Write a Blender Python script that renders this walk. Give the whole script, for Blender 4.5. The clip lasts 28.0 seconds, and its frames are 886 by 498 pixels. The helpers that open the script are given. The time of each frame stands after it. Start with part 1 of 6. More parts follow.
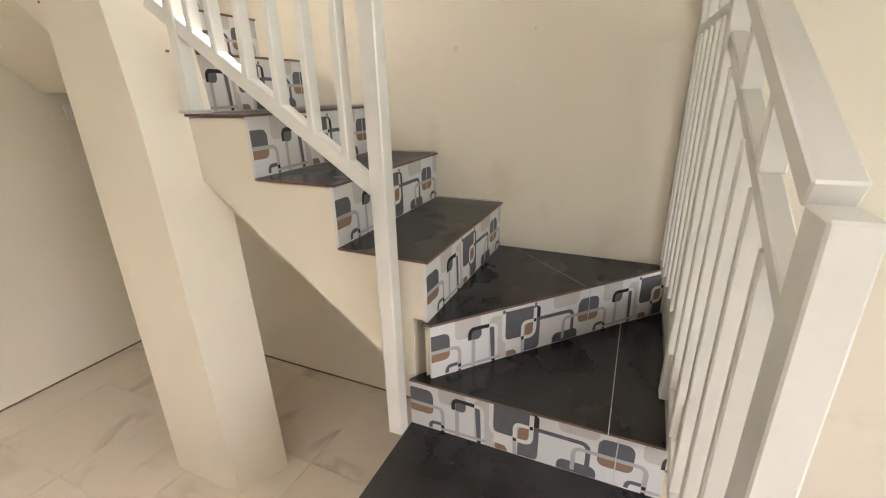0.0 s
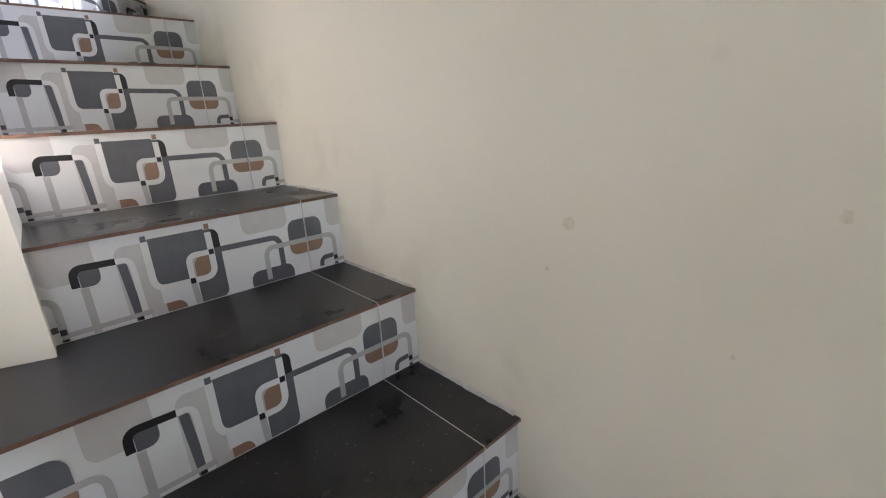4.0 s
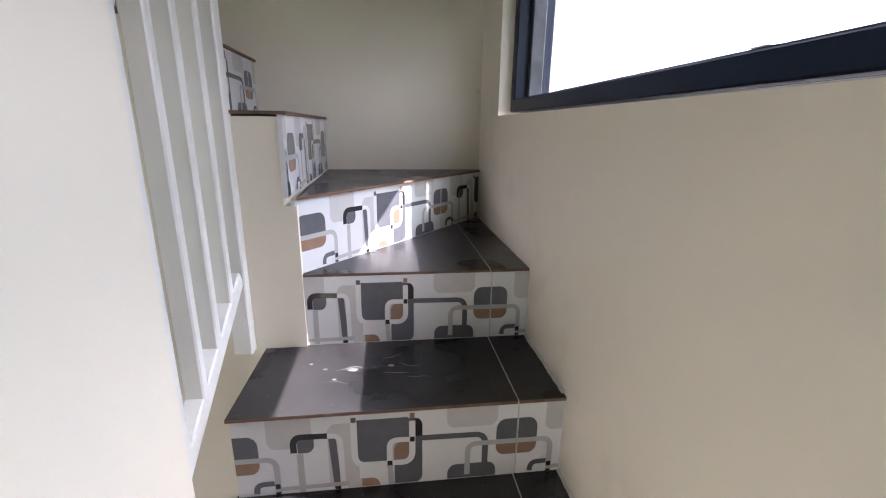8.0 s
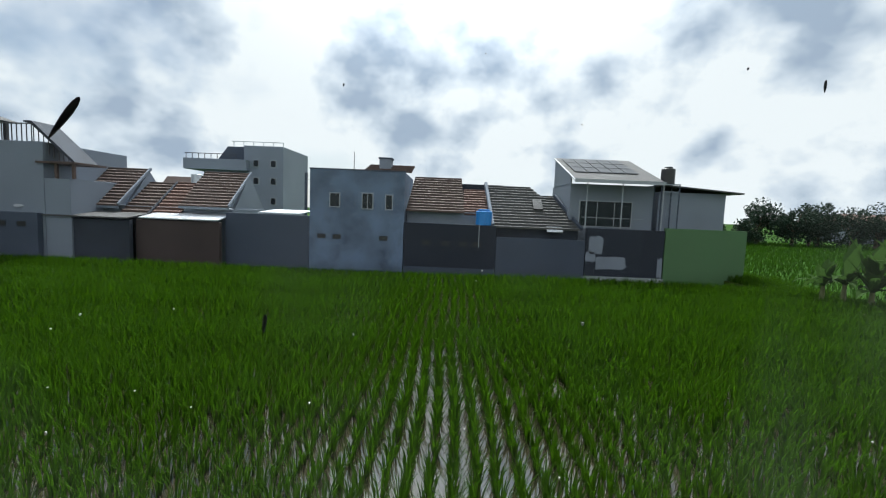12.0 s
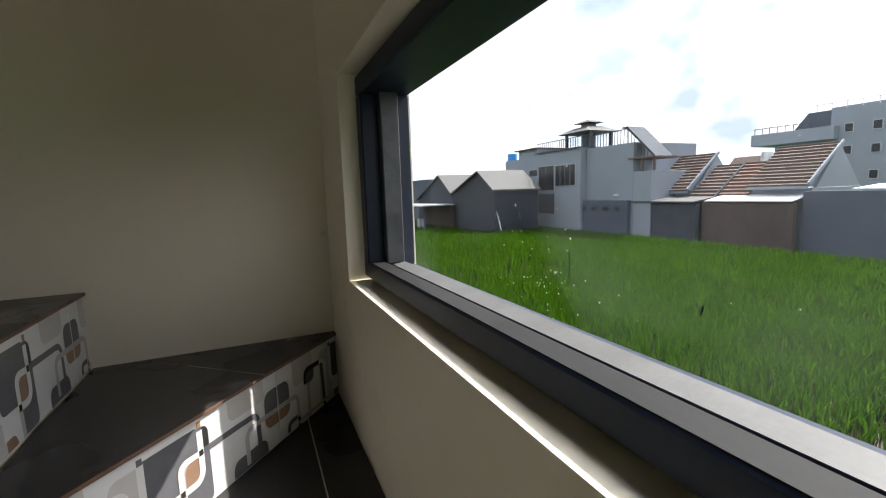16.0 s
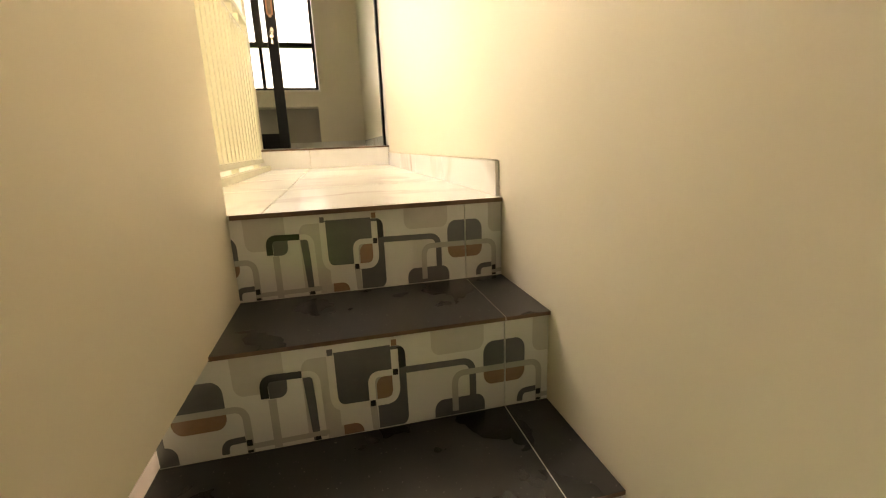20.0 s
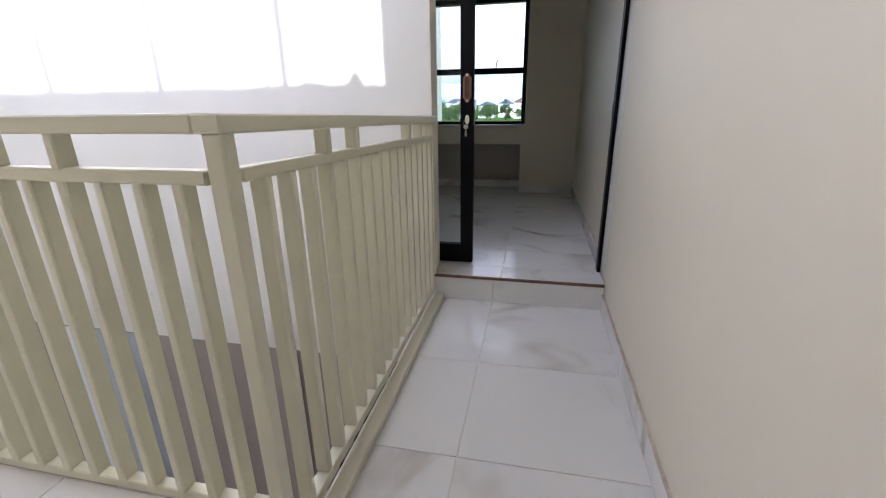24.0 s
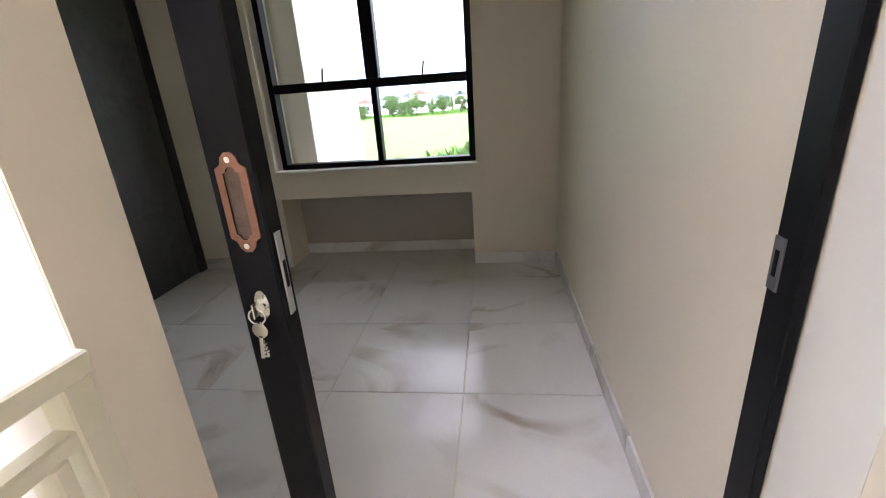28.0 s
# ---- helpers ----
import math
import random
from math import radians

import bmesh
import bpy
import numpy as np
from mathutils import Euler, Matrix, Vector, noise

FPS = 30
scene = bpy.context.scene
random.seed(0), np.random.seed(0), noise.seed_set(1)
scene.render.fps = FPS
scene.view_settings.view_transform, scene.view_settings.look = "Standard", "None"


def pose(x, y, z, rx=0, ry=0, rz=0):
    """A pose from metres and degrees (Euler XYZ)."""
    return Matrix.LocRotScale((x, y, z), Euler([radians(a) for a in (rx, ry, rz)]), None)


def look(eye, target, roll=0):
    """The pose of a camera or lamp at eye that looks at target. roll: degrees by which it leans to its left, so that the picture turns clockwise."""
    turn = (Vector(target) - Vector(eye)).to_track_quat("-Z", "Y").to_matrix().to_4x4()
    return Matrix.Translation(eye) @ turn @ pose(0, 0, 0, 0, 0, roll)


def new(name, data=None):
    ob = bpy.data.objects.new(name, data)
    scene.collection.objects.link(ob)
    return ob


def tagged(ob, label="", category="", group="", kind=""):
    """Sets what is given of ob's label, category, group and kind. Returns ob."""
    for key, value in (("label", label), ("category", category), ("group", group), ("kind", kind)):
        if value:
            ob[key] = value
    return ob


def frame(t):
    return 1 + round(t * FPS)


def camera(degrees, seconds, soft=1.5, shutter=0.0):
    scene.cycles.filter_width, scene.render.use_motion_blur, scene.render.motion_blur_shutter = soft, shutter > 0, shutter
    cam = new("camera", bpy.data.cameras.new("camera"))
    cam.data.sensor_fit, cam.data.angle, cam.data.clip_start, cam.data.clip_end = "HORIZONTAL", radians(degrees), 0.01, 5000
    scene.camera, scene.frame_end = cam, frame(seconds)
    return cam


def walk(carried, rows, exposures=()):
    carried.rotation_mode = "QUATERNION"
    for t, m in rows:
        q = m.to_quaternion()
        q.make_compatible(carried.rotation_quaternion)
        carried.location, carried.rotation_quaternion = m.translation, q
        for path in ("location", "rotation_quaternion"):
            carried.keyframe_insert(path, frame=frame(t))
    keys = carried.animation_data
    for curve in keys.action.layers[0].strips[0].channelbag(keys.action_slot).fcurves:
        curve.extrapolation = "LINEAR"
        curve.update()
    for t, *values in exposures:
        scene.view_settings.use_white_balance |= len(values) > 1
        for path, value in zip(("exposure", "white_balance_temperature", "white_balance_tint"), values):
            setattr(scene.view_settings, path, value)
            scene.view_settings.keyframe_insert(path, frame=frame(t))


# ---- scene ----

cam = camera(91.6, 28.0, 1.15)
PATH = [
    (0, (-1.682, 0.162, 1.004), (0.029, 0.936, 0.315), -1.2),
    (0.5, (-1.516, 0.229, 1.011), (0.256, 0.96, 0.441), -0.9),
    (1, (-1.349, 0.334, 1.003), (0.486, 0.936, 0.484), -1.1),
    (1.5, (-1.196, 0.396, 1.003), (0.698, 0.816, 0.52), -2.3),
    (2, (-1.041, 0.404, 0.967), (0.9, 0.727, 0.61), -1.2),
    (2.5, (-0.87, 0.369, 1.085), (1.015, 0.932, 0.729), -1.6),
    (3, (-0.734, 0.389, 1.151), (0.958, 1.381, 0.757), -4.4),
    (3.5, (-0.608, 0.469, 1.224), (0.872, 1.714, 0.716), -2.5),
    (4, (-0.566, 0.515, 1.32), (0.724, 1.926, 0.732), -3.1),
    (4.5, (-0.475, 0.556, 1.373), (0.288, 2.305, 0.775), -1.2),
    (6.5, (-0.336, 1.043, 1.754), (-0.159, 2.931, 1.118), -0.2),
    (7, (-0.321, 1.156, 1.875), (-0.167, 3.056, 1.269), -0.3),
    (7.5, (-0.345, 1.315, 1.929), (-0.186, 3.222, 1.347), -0.0),
    (8, (-0.365, 1.409, 2.06), (-0.114, 3.318, 1.517), 0.8),
    (8.5, (-0.322, 1.508, 2.12), (0.207, 3.364, 1.597), 0.4),
    (9, (-0.242, 1.639, 2.236), (0.339, 3.493, 1.763), -0.4),
    (9.5, (-0.217, 1.662, 2.34), (0.651, 3.419, 1.944), 1.3),
    (10, (-0.18, 1.684, 2.352), (0.939, 3.308, 2.02), 0.9),
    (10.5, (-0.141, 1.651, 2.36), (1.274, 3.037, 2.079), 1.0),
    (11, (-0.107, 1.6, 2.365), (1.594, 2.624, 2.126), 1.8),
    (11.5, (-0.083, 1.539, 2.37), (1.829, 2.091, 2.167), 2.1),
    (12, (-0.062, 1.4765, 2.368), (1.93, 1.4975, 2.193), 2.3),
    (12.5, (-0.067, 1.444, 2.369), (1.886, 1.047, 2.207), 2.1),
    (14.5, (-0.075, 1.467, 2.367), (1.902, 1.216, 2.202), -0.5),
    (15, (-0.083, 1.557, 2.36), (1.852, 2.033, 2.187), -1.6),
    (15.5, (-0.117, 1.652, 2.35), (1.498, 2.815, 2.152), -0.9),
    (16, (-0.194, 1.841, 2.299), (0.597, 3.66, 2.042), -1.9),
    (16.5, (-0.29, 2.006, 2.37), (0.134, 3.933, 2.047), -2.1),
    (17, (-0.29, 2.115, 2.427), (-0.158, 4.068, 2.013), -3.4),
    (17.5, (-0.286, 2.273, 2.485), (-0.634, 4.197, 2.063), -4.2),
    (18, (-0.319, 2.39, 2.576), (-1.086, 4.177, 2.108), -5.4),
    (18.5, (-0.448, 2.449, 2.609), (-1.337, 4.218, 2.323), -2.0),
    (19, (-0.462, 2.619, 2.769), (-1.811, 4.032, 2.341), -2.7),
    (19.5, (-0.514, 2.704, 2.918), (-2.302, 3.473, 2.456), -3.0),
    (20, (-0.627, 2.753, 2.974), (-2.517, 3.203, 2.501), -2.2),
    (20.5, (-0.779, 2.809, 3.076), (-2.698, 3.071, 2.577), -2.2),
    (21, (-0.902, 2.836, 3.145), (-2.824, 2.962, 2.606), -2.1),
    (21.5, (-1.057, 2.831, 3.272), (-2.964, 2.718, 2.682), -1.4),
    (23.5, (-1.53, 2.804, 3.723), (-3.386, 2.424, 3.083), -1.1),
    (24, (-1.677, 2.77, 3.809), (-3.528, 2.374, 3.164), -0.8),
    (24.5, (-1.772, 2.772, 3.881), (-3.624, 2.389, 3.229), -0.7),
    (25, (-1.945, 2.796, 3.95), (-3.797, 2.432, 3.286), -0.7),
    (25.5, (-2.109, 2.811, 4.029), (-3.959, 2.45, 3.361), -1.7),
    (26, (-2.337, 2.771, 4.013), (-4.189, 2.424, 3.342), -2.0),
    (26.5, (-2.587, 2.747, 4.023), (-4.447, 2.493, 3.334), -1.6),
    (27, (-2.852, 2.783, 4.025), (-4.713, 2.561, 3.327), -1.5),
    (27.5, (-3.117, 2.772, 4.0), (-4.976, 2.549, 3.298), -1.8),
    (28, (-3.333, 2.764, 3.989), (-5.197, 2.518, 3.310), -4.05),
]
walk(cam, [(t, look(eye, target, roll)) for t, eye, target, roll in PATH],
     exposures=[(0.0, 3.4, 6350, 19), (1.0, 3.25, 6350, 22), (2.0, 3.22, 6050, 22), (3.0, 3.18, 6000, 22), (4.0, 3.08, 5480, 20), (7.0, 2.6, 5850, 22), (8.2, 2.75, 5700, 23),
                (9.0, 2.1, 5900, 19), (9.8, 0.9, 6050, 9), (10.2, 0.75, 6050, 8), (11.0, 0.45, 6050, 7), (15.2, 0.45, 6050, 7), (16.0, 1.4, 6400, 12), (17.2, 3.65, 6600, 22), (18.2, 3.6, 7600, 19),
                (19.0, 3.78, 8600, 17), (20.0, 3.35, 8700, 16), (21.0, 2.45, 8100, 13), (23.5, 1.52, 5450, 22), (25.5, 1.65, 5450, 22), (27.0, 2.0, 5550, 22), (28.0, 2.85, 5900, 27)])

# ---- light ----
world = bpy.data.worlds.new("sky_world")
scene.world = world
world.use_nodes = True
wn = world.node_tree
wn.nodes.clear()
sky = wn.nodes.new("ShaderNodeTexSky")
sky.sky_type, sky.sun_disc = "NISHITA", False
SUN_EL = radians(53.6)
sky.sun_elevation, sky.sun_rotation = SUN_EL, radians(90)
WL = wn.links.new


def wnode(kind, **inputs):
    n = wn.nodes.new(kind)
    for k, v in inputs.items():
        n.inputs[k].default_value = v
    return n


# broken cloud: the ray's direction laid on a flat layer above, in two scales of billows
wtc = wn.nodes.new("ShaderNodeTexCoord")
cs = wn.nodes.new("ShaderNodeVectorMath")
cs.operation = "MULTIPLY"
cs.inputs[1].default_value = (1.0, 1.0, 1.35)
WL(wtc.outputs["Generated"], cs.inputs[0])
up_ = wn.nodes.new("ShaderNodeVectorMath")
up_.inputs[1].default_value = (0.0, 0.0, 0.06)
WL(cs.outputs[0], up_.inputs[0])
cn = wnode("ShaderNodeTexNoise", Scale=2.2, Detail=8.0, Roughness=0.5, Distortion=0.1)
WL(cs.outputs[0], cn.inputs["Vector"])
cn2 = wnode("ShaderNodeTexNoise", Scale=4.6, Detail=9.0, Roughness=0.5, Distortion=0.0)
WL(up_.outputs[0], cn2.inputs["Vector"])
cover = wn.nodes.new("ShaderNodeMapRange")
cover.inputs[1].default_value, cover.inputs[2].default_value = 0.22, 0.48
WL(cn.outputs["Fac"], cover.inputs[0])
shade = wn.nodes.new("ShaderNodeValToRGB")
shade.color_ramp.elements[0].position, shade.color_ramp.elements[1].position = 0.50, 0.65
shade.color_ramp.elements[0].color, shade.color_ramp.elements[1].color = (1.0, 1.0, 1.0, 1), (0.43, 0.50, 0.61, 1)
half = shade.color_ramp.elements.new(0.56)
half.color = (0.76, 0.805, 0.87, 1)
WL(cn2.outputs["Fac"], shade.inputs[0])
CLOUD = 0.72
cbg = wnode("ShaderNodeBackground", Strength=CLOUD)
WL(shade.outputs[0], cbg.inputs[0])
# bright haze round the sun
aur = wn.nodes.new("ShaderNodeVectorMath")
aur.operation = "DOT_PRODUCT"
aur.inputs[1].default_value = (math.cos(SUN_EL), 0.0, math.sin(SUN_EL))
WL(wtc.outputs["Generated"], aur.inputs[0])
apos = wn.nodes.new("ShaderNodeMath")
apos.operation = "MAXIMUM"
apos.inputs[1].default_value = 0.0
WL(aur.outputs["Value"], apos.inputs[0])
apow = wn.nodes.new("ShaderNodeMath")
apow.operation = "POWER"
apow.inputs[1].default_value = 20.0
WL(apos.outputs[0], apow.inputs[0])
amul = wn.nodes.new("ShaderNodeMath")
amul.operation = "MULTIPLY_ADD"
amul.inputs[1].default_value, amul.inputs[2].default_value = 14.0 * CLOUD, CLOUD
WL(apow.outputs[0], amul.inputs[0])
WL(amul.outputs[0], cbg.inputs["Strength"])
bgn = wnode("ShaderNodeBackground", Strength=0.07)
WL(sky.outputs[0], bgn.inputs[0])
wmix = wn.nodes.new("ShaderNodeMixShader")
WL(cover.outputs[0], wmix.inputs[0])
WL(bgn.outputs[0], wmix.inputs[1])
WL(cbg.outputs[0], wmix.inputs[2])
wout = wn.nodes.new("ShaderNodeOutputWorld")
WL(wmix.outputs[0], wout.inputs[0])
sun = new("sun", bpy.data.lights.new("sun", "SUN"))
sun.data.energy, sun.data.angle, sun.data.color = 3.9, radians(0.53), (1.0, 0.95, 0.87)
sun.matrix_world = look((40, 0, 40 * math.tan(SUN_EL)), (0, 0, 0))


def fill_light(name, m, w, h, power, color):
    """An added area lamp that fills in for daylight from an unseen opening."""
    d = bpy.data.lights.new(name, "AREA")
    d.shape, d.size, d.size_y, d.energy, d.color = "RECTANGLE", w, h, power, color
    ob = new(name, d)
    ob.matrix_world = m
    return ob


# added fill for the ground floor, set out of view at the south wall
fill_light("fill_front", look((-2.6, -3.18, 0.75), (-2.6, 0, 0.75)), 2.1, 2.1, 3.6, (0.95, 0.97, 1.0))

# ---- materials ----
def mat_new(name):
    m = bpy.data.materials.new(name)
    m.use_nodes = True
    nt = m.node_tree
    return m, nt, nt.nodes["Principled BSDF"]


def plain(name, color, rough=0.5, metal=0.0, spec=0.5, var=0.06, scale=6.0, bump=0.0, bscale=60.0, coat=0.0, dirt=None):
    """Paint, plastic, metal: a base colour with two scales of variation and a fine relief."""
    m, nt, b = mat_new(name)
    N, L = nt.nodes, nt.links
    tc = N.new("ShaderNodeTexCoord")
    n1 = N.new("ShaderNodeTexNoise")
    n1.inputs["Scale"].default_value, n1.inputs["Detail"].default_value = scale, 6
    L.new(tc.outputs["Object"], n1.inputs["Vector"])
    n2 = N.new("ShaderNodeTexNoise")
    n2.inputs["Scale"].default_value, n2.inputs["Detail"].default_value = scale * 14, 3
    L.new(tc.outputs["Object"], n2.inputs["Vector"])
    mul = N.new("ShaderNodeMath")
    mul.operation = "MULTIPLY_ADD"
    mul.inputs[1].default_value = 0.4
    L.new(n2.outputs["Fac"], mul.inputs[0])
    L.new(n1.outputs["Fac"], mul.inputs[2])
    ramp = N.new("ShaderNodeMapRange")
    ramp.inputs[1].default_value, ramp.inputs[2].default_value = 0.4, 1.0
    ramp.inputs[3].default_value, ramp.inputs[4].default_value = 1 - var, 1 + var
    L.new(mul.outputs[0], ramp.inputs[0])
    mix = N.new("ShaderNodeVectorMath")
    mix.operation = "SCALE"
    mix.inputs[0].default_value = color
    L.new(ramp.outputs[0], mix.inputs["Scale"])
    L.new(mix.outputs[0], b.inputs["Base Color"])
    b.inputs["Roughness"].default_value, b.inputs["Metallic"].default_value = rough, metal
    b.inputs["Specular IOR Level"].default_value = spec
    if bump:
        bp = N.new("ShaderNodeBump")
        bp.inputs["Strength"].default_value, bp.inputs["Distance"].default_value = bump, 0.004
        n3 = N.new("ShaderNodeTexNoise")
        n3.inputs["Scale"].default_value, n3.inputs["Detail"].default_value = bscale, 4
        L.new(tc.outputs["Object"], n3.inputs["Vector"])
        L.new(n3.outputs["Fac"], bp.inputs["Height"])
        L.new(bp.outputs[0], b.inputs["Normal"])
    return m


M_ceil = plain("ceiling_paint", (0.82, 0.81, 0.78), 0.8, var=0.02)
M_rail = plain("white_enamel", (0.72, 0.705, 0.655), 0.28, var=0.03, scale=8)
# black frame paint with the sky's blue reflection put into its colour
M_frame_sky = plain("black_frame_sky_tint", (0.010, 0.016, 0.034), 0.38, spec=0.2, var=0.2, scale=9)
M_black = plain("black_timber_paint", (0.007, 0.007, 0.008), 0.42, spec=0.1, var=0.2, scale=9)
M_tile = plain("white_glazed_tile", (0.72, 0.71, 0.70), 0.15, var=0.03, scale=8)
M_edge = plain("tile_body_edge", (0.15, 0.085, 0.055), 0.8, var=0.4, scale=30)
M_grout = plain("grout", (0.62, 0.60, 0.56), 0.9)
M_alu = plain("mill_aluminium", (0.55, 0.56, 0.57), 0.4, 0.6, var=0.1)
M_dull = plain("dull_steel", (0.17, 0.17, 0.17), 0.5, 0.5, var=0.15, scale=30)
M_chrome = plain("chrome", (0.7, 0.7, 0.68), 0.2, 1.0)
M_copper = plain("copper_plate", (0.24, 0.13, 0.09), 0.48, 0.8, var=0.25, scale=20)


def glass_mat(name, tint=(0.97, 0.98, 0.97), gloss=0.05, dust=0.0):
    m, nt, b = mat_new(name)
    N, L = nt.nodes, nt.links
    tr = N.new("ShaderNodeBsdfTransparent")
    tr.inputs[0].default_value = (*tint, 1)
    gl = N.new("ShaderNodeBsdfGlossy")
    gl.inputs["Roughness"].default_value = 0.02
    lw = N.new("ShaderNodeLayerWeight")
    pw = N.new("ShaderNodeMath")
    pw.operation = "POWER"
    pw.inputs[1].default_value = 4.0
    L.new(lw.outputs["Facing"], pw.inputs[0])
    ma = N.new("ShaderNodeMath")
    ma.operation = "MULTIPLY_ADD"
    ma.inputs[1].default_value, ma.inputs[2].default_value = 0.14, gloss * 0.2
    L.new(pw.outputs[0], ma.inputs[0])
    mx = N.new("ShaderNodeMixShader")
    L.new(ma.outputs[0], mx.inputs[0])
    L.new(tr.outputs[0], mx.inputs[1])
    L.new(gl.outputs[0], mx.inputs[2])
    last = mx.outputs[0]
    if dust:
        # a thin film of dust in patches, lit from behind
        tc = N.new("ShaderNodeTexCoord")
        nz = N.new("ShaderNodeTexNoise")
        nz.inputs["Scale"].default_value, nz.inputs["Detail"].default_value, nz.inputs["Distortion"].default_value = 3.2, 7, 0.8
        L.new(tc.outputs["Object"], nz.inputs["Vector"])
        mr = N.new("ShaderNodeMapRange")
        mr.inputs[1].default_value, mr.inputs[2].default_value = 0.52, 0.80
        mr.inputs[3].default_value, mr.inputs[4].default_value = 0.0, dust
        L.new(nz.outputs["Fac"], mr.inputs[0])
        tl = N.new("ShaderNodeBsdfTranslucent")
        tl.inputs[0].default_value = (0.8, 0.82, 0.84, 1)
        m2 = N.new("ShaderNodeMixShader")
        L.new(mr.outputs[0], m2.inputs[0])
        L.new(last, m2.inputs[1])
        L.new(tl.outputs[0], m2.inputs[2])
        last = m2.outputs[0]
    L.new(last, nt.nodes["Material Output"].inputs[0])
    return m


M_glass = glass_mat("window_glass")
M_glass_dusty = glass_mat("dusty_window_glass", dust=0.009)


def marble(name, base, vein, rough=0.1):
    """Polished tile with soft veins; each tile takes its own piece of the pattern."""
    m, nt, b = mat_new(name)
    N, L = nt.nodes, nt.links
    tc = N.new("ShaderNodeTexCoord")
    oi = N.new("ShaderNodeObjectInfo")
    sc = N.new("ShaderNodeVectorMath")
    sc.operation = "SCALE"
    sc.inputs[0].default_value = (37.0, 91.0, 13.0)
    L.new(oi.outputs["Random"], sc.inputs["Scale"])
    ad = N.new("ShaderNodeVectorMath")
    L.new(tc.outputs["Object"], ad.inputs[0])
    L.new(sc.outputs[0], ad.inputs[1])
    nz = N.new("ShaderNodeTexNoise")
    nz.inputs["Scale"].default_value, nz.inputs["Detail"].default_value, nz.inputs["Distortion"].default_value = 1.15, 6, 1.1
    L.new(ad.outputs[0], nz.inputs["Vector"])
    sub = N.new("ShaderNodeMath")
    sub.operation = "SUBTRACT"
    sub.inputs[1].default_value = 0.5
    L.new(nz.outputs["Fac"], sub.inputs[0])
    ab = N.new("ShaderNodeMath")
    ab.operation = "ABSOLUTE"
    L.new(sub.outputs[0], ab.inputs[0])
    mr = N.new("ShaderNodeMapRange")
    mr.interpolation_type = "SMOOTHSTEP"
    mr.inputs[1].default_value, mr.inputs[2].default_value = 0.0, 0.05
    mr.inputs[3].default_value, mr.inputs[4].default_value = 1.0, 0.0
    L.new(ab.outputs[0], mr.inputs[0])
    n2 = N.new("ShaderNodeTexNoise")
    n2.inputs["Scale"].default_value, n2.inputs["Detail"].default_value = 2.3, 3
    L.new(ad.outputs[0], n2.inputs["Vector"])
    m2 = N.new("ShaderNodeMapRange")
    m2.inputs[1].default_value, m2.inputs[2].default_value = 0.45, 0.75
    L.new(n2.outputs["Fac"], m2.inputs[0])
    pr = N.new("ShaderNodeMath")
    pr.operation = "MULTIPLY"
    L.new(mr.outputs[0], pr.inputs[0])
    L.new(m2.outputs[0], pr.inputs[1])
    cl = N.new("ShaderNodeMath")
    cl.operation = "MULTIPLY_ADD"
    cl.inputs[1].default_value = 0.12
    L.new(n2.outputs["Fac"], cl.inputs[0])
    L.new(pr.outputs[0], cl.inputs[2])
    mx = N.new("ShaderNodeMix")
    mx.data_type = "RGBA"
    mx.inputs[6].default_value, mx.inputs[7].default_value = (*base, 1), (*vein, 1)
    L.new(cl.outputs[0], mx.inputs[0])
    L.new(mx.outputs[2], b.inputs["Base Color"])
    rr = N.new("ShaderNodeMapRange")
    rr.inputs[3].default_value, rr.inputs[4].default_value = rough, rough + 0.14
    L.new(n2.outputs["Fac"], rr.inputs[0])
    L.new(rr.outputs[0], b.inputs["Roughness"])
    return m


M_marble = marble("white_marble_tile", (0.80, 0.785, 0.76), (0.45, 0.39, 0.32))
M_floor = marble("beige_marble_tile", (0.66, 0.58, 0.47), (0.40, 0.33, 0.26))


